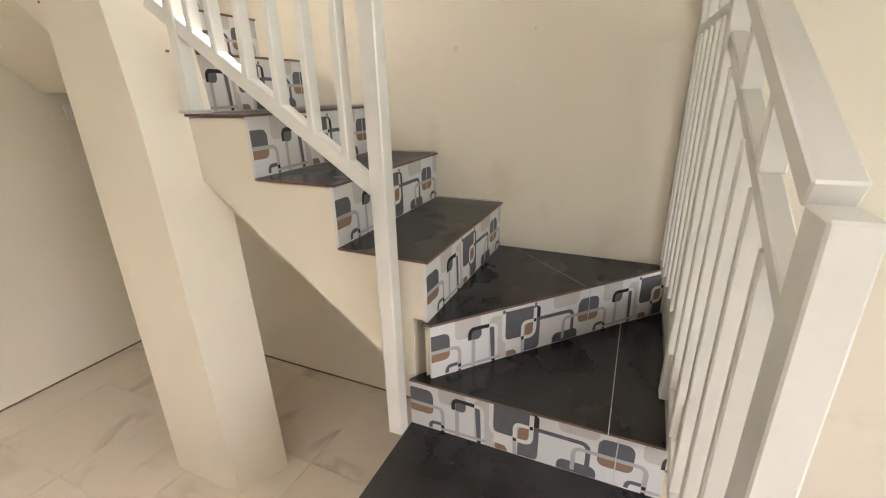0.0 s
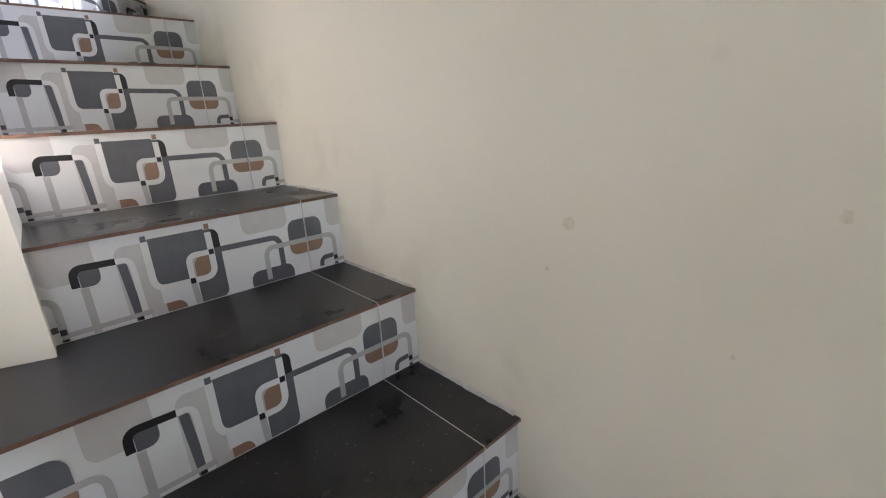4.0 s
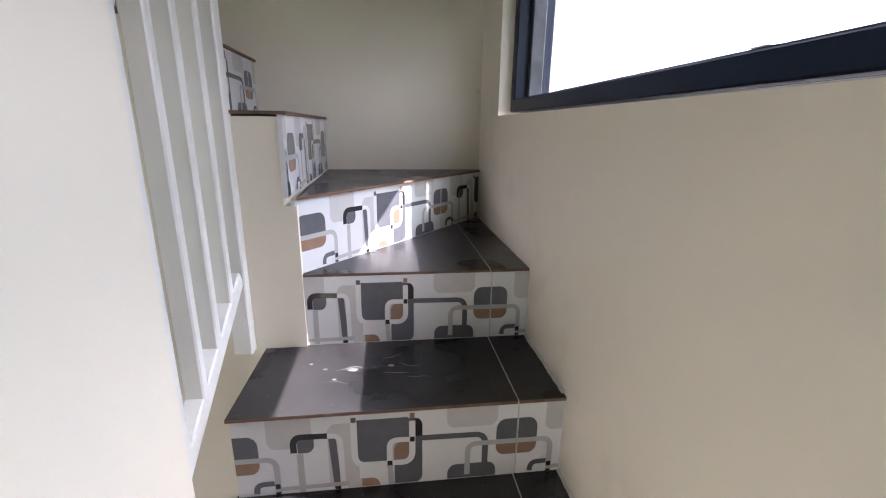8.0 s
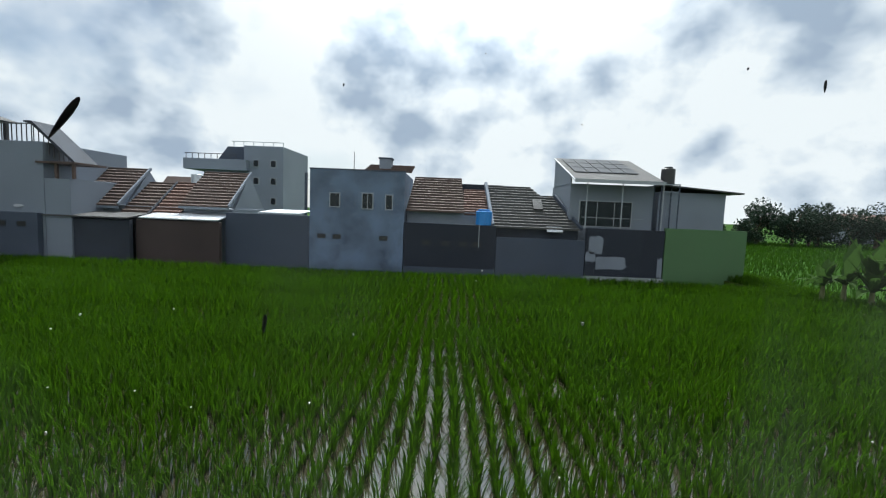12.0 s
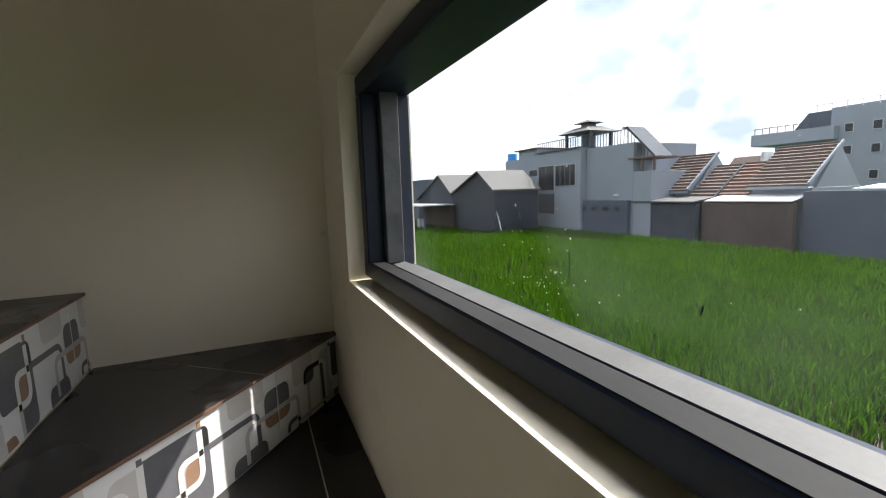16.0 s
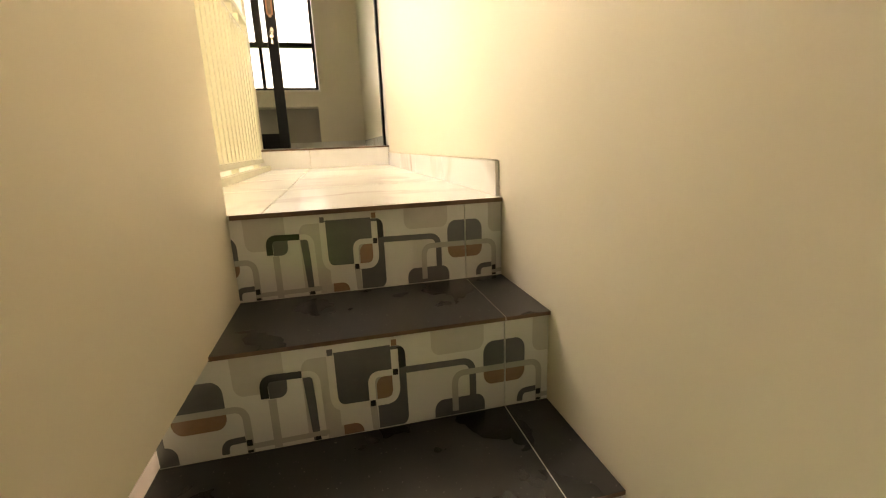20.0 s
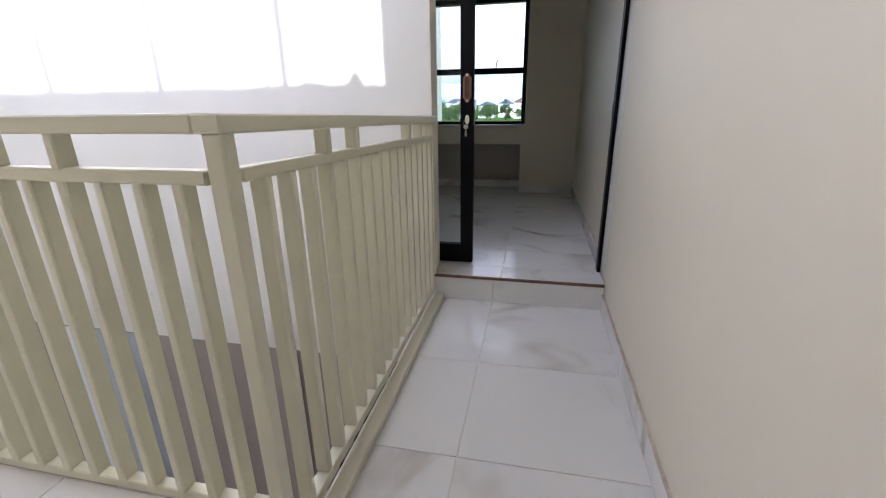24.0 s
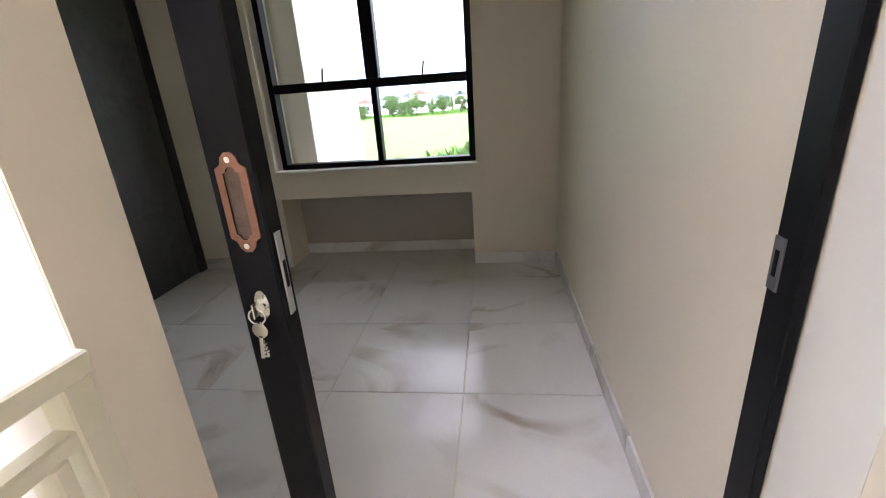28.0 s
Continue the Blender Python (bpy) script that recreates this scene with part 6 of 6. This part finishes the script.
roof(h6, HX + 0.4, 1.5, HX + 2.9, 3.3, 17.25, 18.84, 17.25, 18.84, T_brown, 10)
roof(h6, HX + 0.4, 1.5, HX + 2.9, 3.35, 15.66, 17.2, 15.66, 17.2, T_red, 10)
part("verge", beam((HX + 0.35, 17.23, 1.58), (HX + 2.9, 17.23, 3.42), 0.12, 0.12, 0.02), R_stain, h6)
part("rear_roof", prism([(HX + 4.0, 2.4), (HX + 5.6, 3.9), (HX + 5.7, 3.8), (HX + 4.1, 2.3)], "y", 17.6, 19.6), T_brown, h6)
tkr = thing("water_tank", (HX + 4, 16.9, 3.4), "steel water tank on the roof ridge", "water tank")
part("tank_body", prism([(HX + 4.2 + 0.3 * math.cos(i / 12 * math.tau), 16.9 + 0.3 * math.sin(i / 12 * math.tau)) for i in range(12)], "z", 2.0, 4.0, 0.03), T_zinc, tkr)
dish = thing("satellite_dish", (HX - 0.6, 22.6, 1.6), "pale satellite dish on a yard wall", "dish")
db = bmesh.new()
bmesh.ops.create_uvsphere(db, u_segments=16, v_segments=8, radius=1)
bmesh.ops.transform(db, matrix=Matrix.Translation((HX - 0.9, 22.6, 2.05)) @ Matrix.Rotation(radians(-50), 4, "Y") @ Matrix.Diagonal((0.42, 0.42, 0.06, 1)), verts=db.verts)
part("bowl", db, W_frame, dish)
part("mount", beam((HX - 0.9, 22.6, 1.4), (HX - 0.9, 22.6, 2.03), 0.05, 0.05, 0), T_zinc, dish)
# tower house with roof terrace
h7 = house("white two-storey house with a roof terrace and small pavilion", 23.0, 26.0)
TX = 20.4
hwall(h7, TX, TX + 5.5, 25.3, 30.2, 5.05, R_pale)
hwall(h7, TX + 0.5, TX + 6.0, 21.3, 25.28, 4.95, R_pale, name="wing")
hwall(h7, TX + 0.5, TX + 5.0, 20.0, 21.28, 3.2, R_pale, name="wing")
hwindow(h7, 28.05, 30.0, 2.2, 4.1, 2, TX)
hwindow(h7, 25.75, 27.95, 2.5, 4.05, 4, TX)
part("panel", box(TX - 0.02, TX + 0.02, 28.1, 30.0, 0.5, 2.0), R_stain, h7)
part("terrace_slab", box(TX - 0.12, TX + 5.6, 25.3, 30.3, 5.05, 5.13), R_mid, h7)
for i in range(34):
    y = 21.9 + i * 0.245
    if abs(y - 25.3) > 0.06:
        part("baluster", beam((TX + (0.6 if y < 25.3 else 0.0), y, 4.95), (TX + (0.6 if y < 25.3 else 0.0), y, 5.8), 0.035, 0.035, 0), T_black, h7)
part("terrace_rail", beam((TX, 25.35, 5.8), (TX, 30.2, 5.8), 0.05, 0.05, 0), T_black, h7)
part("terrace_rail", beam((TX + 0.6, 21.8, 5.8), (TX + 0.6, 25.25, 5.8), 0.05, 0.05, 0), T_black, h7)
part("stair_roof", prism([(21.9, 5.95), (22.3, 5.95), (22.3, 5.88), (21.95, 5.80), (19.85, 3.92), (19.8, 4.02)], "x", TX + 0.6, TX + 2.0), R_stain, h7)
for i in range(8):
    y = 21.8 - i * 0.24
    part("stair_baluster", beam((TX + 0.6, y, 3.6 + (y - 19.9) * 0.62), (TX + 0.6, y, 3.95 + (y - 19.9) * 0.93), 0.03, 0.03, 0), T_black, h7)
part("porch_canopy", box(TX + 0.4, TX + 2.4, 19.7, 21.6, 3.92, 4.02), T_brown, h7)
for y in (19.85, 20.7):
    part("porch_post", box(TX + 0.5, TX + 0.62, y - 0.06, y + 0.06, 3.2, 3.92), T_brown, h7)
PY = 26.0
pv = thing("roof_pavilion", (TX + 1.3, PY, 5.13), "small dark pavilion with a two-tier roof on the terrace", "pavilion")
for dx in (-0.9, 0.9):
    for dy in (-1.2, 1.2):
        part("column", box(TX + 1.3 + dx - 0.08, TX + 1.3 + dx + 0.08, PY + dy - 0.08, PY + dy + 0.08, 5.13, 6.15), T_black, pv)


def hip(cx, cy, r0, z0, r1, z1):
    bm = bmesh.new()
    lo = [bm.verts.new((cx + a * r0, cy + b * r0, z0)) for a, b in ((-1, -1), (1, -1), (1, 1), (-1, 1))]
    hi = [bm.verts.new((cx + a * r1, cy + b * r1, z1)) for a, b in ((-1, -1), (1, -1), (1, 1), (-1, 1))]
    bm.faces.new(lo)
    bm.faces.new(hi[::-1])
    for i in range(4):
        bm.faces.new((lo[i], lo[(i + 1) % 4], hi[(i + 1) % 4], hi[i]))
    bmesh.ops.recalc_face_normals(bm, faces=bm.faces)
    return bm


part("lower_roof", hip(TX + 1.3, PY, 1.5, 6.1, 0.65, 6.5), T_grey, pv)
part("lantern", box(TX + 0.95, TX + 1.65, PY - 0.35, PY + 0.35, 6.45, 6.78), T_black, pv)
part("upper_roof", hip(TX + 1.3, PY, 0.75, 6.78, 0.05, 7.05), T_grey, pv)
part("tank", prism([(TX + 1.3 + 0.5 * math.cos(i / 12 * math.tau), PY + 0.5 * math.sin(i / 12 * math.tau)) for i in range(12)], "z", 5.13, 6.05, 0.03), T_tank2, pv, "dark blue tank under the pavilion")
# houses further along
h8 = house("white house with a blue roof tank beside the tower house", 24.0, 34.0)
hwall(h8, 21.5, 26, 30.6, 36.6, 5.0, R_pale)
hwall(h8, 21.9, 25, 32.2, 35.0, 5.7, R_pale, name="upper_wall")
part("roof", box(21.6, 25.6, 32.0, 35.3, 5.7, 5.8), T_brown, h8)
part("tank", prism([(22.0 + 0.45 * math.cos(i / 12 * math.tau), 36.2 + 0.45 * math.sin(i / 12 * math.tau)) for i in range(12)], "z", 5.0, 5.65, 0.03), T_tank, h8)
hwindow(h8, 31.6, 32.8, 3.4, 4.0, 2, 21.5)
h9 = house("dark rendered house with a wide gable and grey tiled roof", 19, 33.5)
for ya, yp, yb, zp, za, zb_ in ((27.6, 29.8, 34.3, 3.7, 2.4, 2.2), (34.4, 37.0, 42.5, 3.75, 2.2, 1.75)):
    part("gable_wall", prism([(ya, GZ - 0.1), (yb, GZ - 0.1), (yb, zb_), (yp, zp), (ya, za)], "x", 15.0, 18.6), R_dark, h9)
    part("roof_slope", prism([(yb + 0.25, zb_ - 0.1), (yb + 0.25, zb_ + 0.02), (yp, zp + 0.14), (yp, zp + 0.02)], "x", 14.8, 18.8), T_grey, h9)
    part("roof_slope", prism([(ya - 0.05, za - 0.1), (ya - 0.05, za + 0.02), (yp, zp + 0.14), (yp, zp + 0.02)], "x", 14.8, 18.8), T_grey, h9)
h10 = house("open shed with a flat sheet roof at the field edge", 13.5, 37)
for y in (34.2, 36.8, 39.4):
    part("shed_post", box(12.3, 12.45, y - 0.08, y + 0.08, GZ - 0.1, 1.3), R_stain, h10)
part("shed_roof", box(11.9, 14.95, 33.9, 40.6, 1.3, 1.4), T_zinc, h10)
hwall(h10, 14.6, 14.95, 34.0, 40.4, 1.3, R_brown)
part("shed_box", box(12.6, 13.1, 36.0, 36.7, GZ, 0.2, 0.02), W_frame, h10)
hwall(h10, 12.0, 12.2, 40.7, 45.0, 0.4, R_white, name="yard_wall")
h11 = house("pale boxy house far along the field", 20, 50)
hwall(h11, 18, 26, 48.0, 62, 3.9, R_mid)
hwall(h11, 18.4, 26, 62.1, 78, 4.2, R_white)
# tall building behind
h12 = house("tall grey building with terraces behind the red roofs", 36, 18, "building")
hwall(h12, 35, 41, 15.0, 18.2, 7.0, R_white)
hwall(h12, 35.6, 40, 18.2, 21.8, 4.95, R_white)
part("terrace", box(34.4, 38, 17.72, 22.8, 4.95, 5.8, 0.02), R_white, h12)
part("upper_block", prism([(15.2, 5.85), (20.4, 5.85), (19.6, 6.9), (15.2, 6.9)], "x", 35.2, 40), R_mid, h12)
part("roof_rail", beam((35, 15.0, 7.3), (35, 19.2, 7.3), 0.05, 0.05, 0), T_zinc, h12)
for i in range(6):
    part("rail_post", beam((35, 15.0 + i * 0.8, 6.85), (35, 15.0 + i * 0.8, 7.3), 0.05, 0.05, 0), T_zinc, h12)
for i in range(9):
    part("terrace_baluster", beam((34.5, 18.6 + i * 0.5, 5.75), (34.5, 18.6 + i * 0.5, 6.2), 0.04, 0.04, 0), T_black, h12)
part("terrace_rail", beam((34.5, 18.5, 6.2), (34.5, 22.7, 6.2), 0.05, 0.05, 0), T_black, h12)
for z in (2.6, 4.2, 5.6):
    for y in (15.8, 17.2):
        hwindow(h12, y - 0.25, y + 0.25, z - 0.3, z + 0.3, 1, 35.0)
lp = thing("utility_pole", (28, 10.8, GZ), "grey concrete utility pole with cables", "pole")
part("pole", beam((28, 10.8, GZ - 0.1), (28, 10.8, 4.5), 0.16, 0.16, 0.02), R_mid, lp)
for z in (4.3, 4.05):
    part("cable", beam((28, 10.8, z), (27.5, 4.5, z - 0.25), 0.02, 0.02, 0), T_black, lp)

# ---- trees, bananas ----
def tree(name, x, y, h_, r, seed, label, mat=None):
    rs = random.Random(seed)
    t_ = thing(name, (x, y, GZ), label, "tree", "trees beyond the fields")
    tr = bmesh.new()
    segs = [((0, 0, -0.1), (0.1 * rs.uniform(-1, 1), 0.1 * rs.uniform(-1, 1), h_ * 0.45), h_ * 0.04, h_ * 0.025)]
    for i in range(6):
        a = rs.uniform(0, math.tau)
        segs.append(((0, 0, h_ * rs.uniform(0.3, 0.45)), (math.cos(a) * r * 0.6, math.sin(a) * r * 0.6, h_ * rs.uniform(0.6, 0.85)), h_ * 0.018, h_ * 0.006))
    for p, q, r0, r1 in segs:
        b = bmesh.new()
        bmesh.ops.create_cone(b, segments=7, radius1=r0, radius2=r1, depth=1, cap_ends=True)
        p, q = Vector(p), Vector(q)
        d = q - p
        m = d.to_track_quat("Z", "Y").to_matrix().to_4x4()
        m.translation = (p + q) / 2 + Vector((x, y, GZ))
        bmesh.ops.transform(b, matrix=m @ Matrix.Diagonal((1, 1, d.length, 1)), verts=b.verts)
        add_bm(tr, b)
    part("trunk", tr, M_bark, t_)
    vs, fs = [], []
    cl = [(rs.gauss(0, 0.42) * r, rs.gauss(0, 0.42) * r, h_ * (0.54 + 0.24 * rs.gauss(0, 0.8)), r * rs.uniform(0.22, 0.42)) for _ in range(26)]
    for cx, cy, cz, cr in cl:
        for _ in range(115):
            d = Vector((rs.gauss(0, 1), rs.gauss(0, 1), rs.gauss(0, 0.8))).normalized() * cr * rs.uniform(0.5, 1.1)
            c = Vector((x + cx, y + cy, GZ + max(cz, h_ * 0.18))) + d
            s = h_ * rs.uniform(0.018, 0.040)
            u = Vector((rs.gauss(0, 1), rs.gauss(0, 1), rs.gauss(0, 1))).normalized()
            w = u.cross(Vector((rs.gauss(0, 1), rs.gauss(0, 1), rs.gauss(0, 1)))).normalized()
            k = len(vs)
            vs += [tuple(c + u * s), tuple(c + w * s * 0.6), tuple(c - u * s), tuple(c - w * s * 0.6)]
            fs.append((k, k + 1, k + 2, k + 3))
    part("crown", raw("crown", vs, fs, mat or M_leaf_hazed), mat or M_leaf_hazed, t_)
    return t_


rt = random.Random(77)
for i in range(24):
    y = -29 - i * 3.0
    x, h_ = 64 + rt.uniform(-3, 3), (3.4 if i < 5 else 5.4 if i < 13 else 4.6) * rt.uniform(0.85, 1.15)
    r = h_ * 0.55
    tree("tree", x, y, h_, r, 100 + i, "dark green broadleaf tree beyond the far paddy")
tree("bush_tree", 10.3, 46.5, 4.2, 1.9, 55, "dark leafy tree at the end of the paddy")
hf = house("distant white houses with red roofs beyond the trees", 95, -90)
hwall(hf, 90, 98, -96, -82, 3.2, R_white)
part("roof", prism([(88, 3.2), (98.5, 3.2), (93, 5.2)], "y", -97, -81), T_red, hf)
hwall(hf, 92, 100, -112, -102, 3.6, R_white, name="second_wall")
part("roof", prism([(90, 3.6), (100.5, 3.6), (95, 5.4)], "y", -113, -101), T_red, hf)
part("radio_mast", beam((96, -104, 3), (96, -104, 14), 0.15, 0.15, 0), T_zinc, hf)


def banana(x, y, h_, seed):
    rs = random.Random(seed)
    t_ = thing("banana_plant", (x, y, GZ), "banana plant with torn broad leaves on the bank", "plant", "banana plants")
    b = bmesh.new()
    bmesh.ops.create_cone(b, segments=8, radius1=0.11, radius2=0.06, depth=h_ * 0.42, cap_ends=True)
    bmesh.ops.transform(b, matrix=Matrix.Translation((x, y, GZ + h_ * 0.21)), verts=b.verts)
    part("stem", b, plain("banana_stem", (0.14, 0.15, 0.06), 0.8, var=0.3, scale=6) if "banana_stem" not in bpy.data.materials else bpy.data.materials["banana_stem"], t_)
    for i in range(11):
        a = i * 2.4 + rs.uniform(-0.4, 0.4)
        ln, up = h_ * rs.uniform(0.45, 0.75), rs.uniform(0.45, 1.5)
        bm = bmesh.new()
        prev = None
        for j in range(9):
            s = j / 8
            rr = ln * s * (1.15 - 0.5 * min(up, 1.3)) * (1 - 0.25 * s * (1 - up))
            c = Vector((x + math.cos(a) * rr, y + math.sin(a) * rr, GZ + h_ * 0.40 + ln * (up * s * 0.85 - 0.75 * s * s * max(1.3 - up, 0.05))))
            w = 0.2 * h_ * 0.45 * math.sin(math.pi * min(1, 0.12 + s * 0.88)) * (0.7 + 0.5 * rs.random())
            sd = Vector((-math.sin(a), math.cos(a), 0)) * w
            cur = (bm.verts.new(c - sd + Vector((0, 0, w * 0.4))), bm.verts.new(c), bm.verts.new(c + sd + Vector((0, 0, w * 0.4))))
            if prev:
                bm.faces.new((prev[0], prev[1], cur[1], cur[0]))
                bm.faces.new((prev[1], prev[2], cur[2], cur[1]))
            prev = cur
        part("leaf", bm, M_banana, t_)


for i, (x, y, h_) in enumerate(((17.2, -13.6, 1.9), (16.6, -13.9, 2.3), (16.0, -14.4, 2.6), (15.6, -14.0, 2.0), (15.0, -14.6, 2.7), (14.4, -14.3, 3.2), (13.9, -15.0, 2.4), (11.6, -14.5, 2.6), (11.0, -15.2, 2.2))):
    banana(x, y, h_, 40 + i)

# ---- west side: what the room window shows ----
# lighter copy of the tree leaf, with the sunlight put into its colour
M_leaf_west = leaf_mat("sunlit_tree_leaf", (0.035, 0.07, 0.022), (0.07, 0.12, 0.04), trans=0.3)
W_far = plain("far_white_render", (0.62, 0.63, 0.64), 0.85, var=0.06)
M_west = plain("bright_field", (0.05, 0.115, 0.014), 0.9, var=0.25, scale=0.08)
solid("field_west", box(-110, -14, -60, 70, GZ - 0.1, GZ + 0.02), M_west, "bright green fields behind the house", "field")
solid("wall_outer_fin", box(-7.2, -6.12, 1.25, 1.60, FL - 0.3, CZ + 0.6), M_white, "white outer wall fin beside the room window", "wall")
for i, (x, y, h_) in enumerate(((-28, 0.5, 2.6), (-30, 1.8, 2.4), (-27, -0.6, 2.9), (-26, -1.6, 2.2), (-42, 3.9, 3.8), (-43, 4.6, 3.4), (-41.5, 3.3, 3.0))):
    banana(x, y, h_ * 0.6, 70 + i)
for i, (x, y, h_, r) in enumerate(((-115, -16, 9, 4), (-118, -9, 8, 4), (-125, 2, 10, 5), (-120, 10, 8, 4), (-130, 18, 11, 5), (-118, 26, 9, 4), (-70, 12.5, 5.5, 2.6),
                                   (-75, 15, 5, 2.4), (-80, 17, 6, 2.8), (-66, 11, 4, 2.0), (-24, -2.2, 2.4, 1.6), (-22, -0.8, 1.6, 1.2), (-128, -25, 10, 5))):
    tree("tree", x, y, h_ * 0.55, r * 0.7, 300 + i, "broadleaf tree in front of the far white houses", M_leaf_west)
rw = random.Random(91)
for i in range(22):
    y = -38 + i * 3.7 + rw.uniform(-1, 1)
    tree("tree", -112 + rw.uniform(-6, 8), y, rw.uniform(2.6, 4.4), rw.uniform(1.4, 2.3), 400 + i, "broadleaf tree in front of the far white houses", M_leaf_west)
for i in range(9):
    tree("shrub", -27 - i * 1.1, -1.6 + i * 0.35 + rw.uniform(-0.6, 0.6), rw.uniform(0.9, 1.7), rw.uniform(0.6, 1.0), 500 + i, "leafy green shrub at the edge of the fields", M_leaf_west)
for i in range(14):
    y = -34 + i * 5.4
    x = -135 - 6 * (i % 3)
    hw = thing("house", (x, y, GZ), "small white house with a pale roof far across the fields", "house", "far white houses")
    z1 = 2.6 + 0.5 * (i % 4)
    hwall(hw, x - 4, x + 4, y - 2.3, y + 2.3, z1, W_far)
    part("roof", prism([(y - 2.6, z1), (y + 2.6, z1), (y, z1 + 1.3)], "x", x - 4.2, x + 4.2), T_red if i % 3 == 0 else R_mid, hw)
    for yy in (y - 1.1, y + 1.1):
        part("window", box(x + 4.0, x + 4.05, yy - 0.5, yy + 0.5, 0.6, 1.7), W_pane, hw)
mt = bmesh.new()
pr_ = None
# the blue haze of distance is painted into the ridge's own colour
M_mount = plain("hazy_mountain", (0.30, 0.40, 0.52), 1.0, var=0.05, scale=0.01)
for i in range(61):
    y = -600 + i * 20
    z = 42 + 26 * noise.noise((i * 0.11, 5, 0)) + 8 * noise.noise((i * 0.4, 9, 0))
    cur = (mt.verts.new((-690, y, GZ - 5)), mt.verts.new((-690, y, z)), mt.verts.new((-698, y, z)), mt.verts.new((-698, y, GZ - 5)))
    if pr_:
        for k in range(3):
            mt.faces.new((pr_[k], pr_[k + 1], cur[k + 1], cur[k]))
    pr_ = cur
bmesh.ops.recalc_face_normals(mt, faces=mt.faces)
solid("backdrop_mountains", mt, M_mount, "hazy blue mountain ridge on the horizon", "mountain")
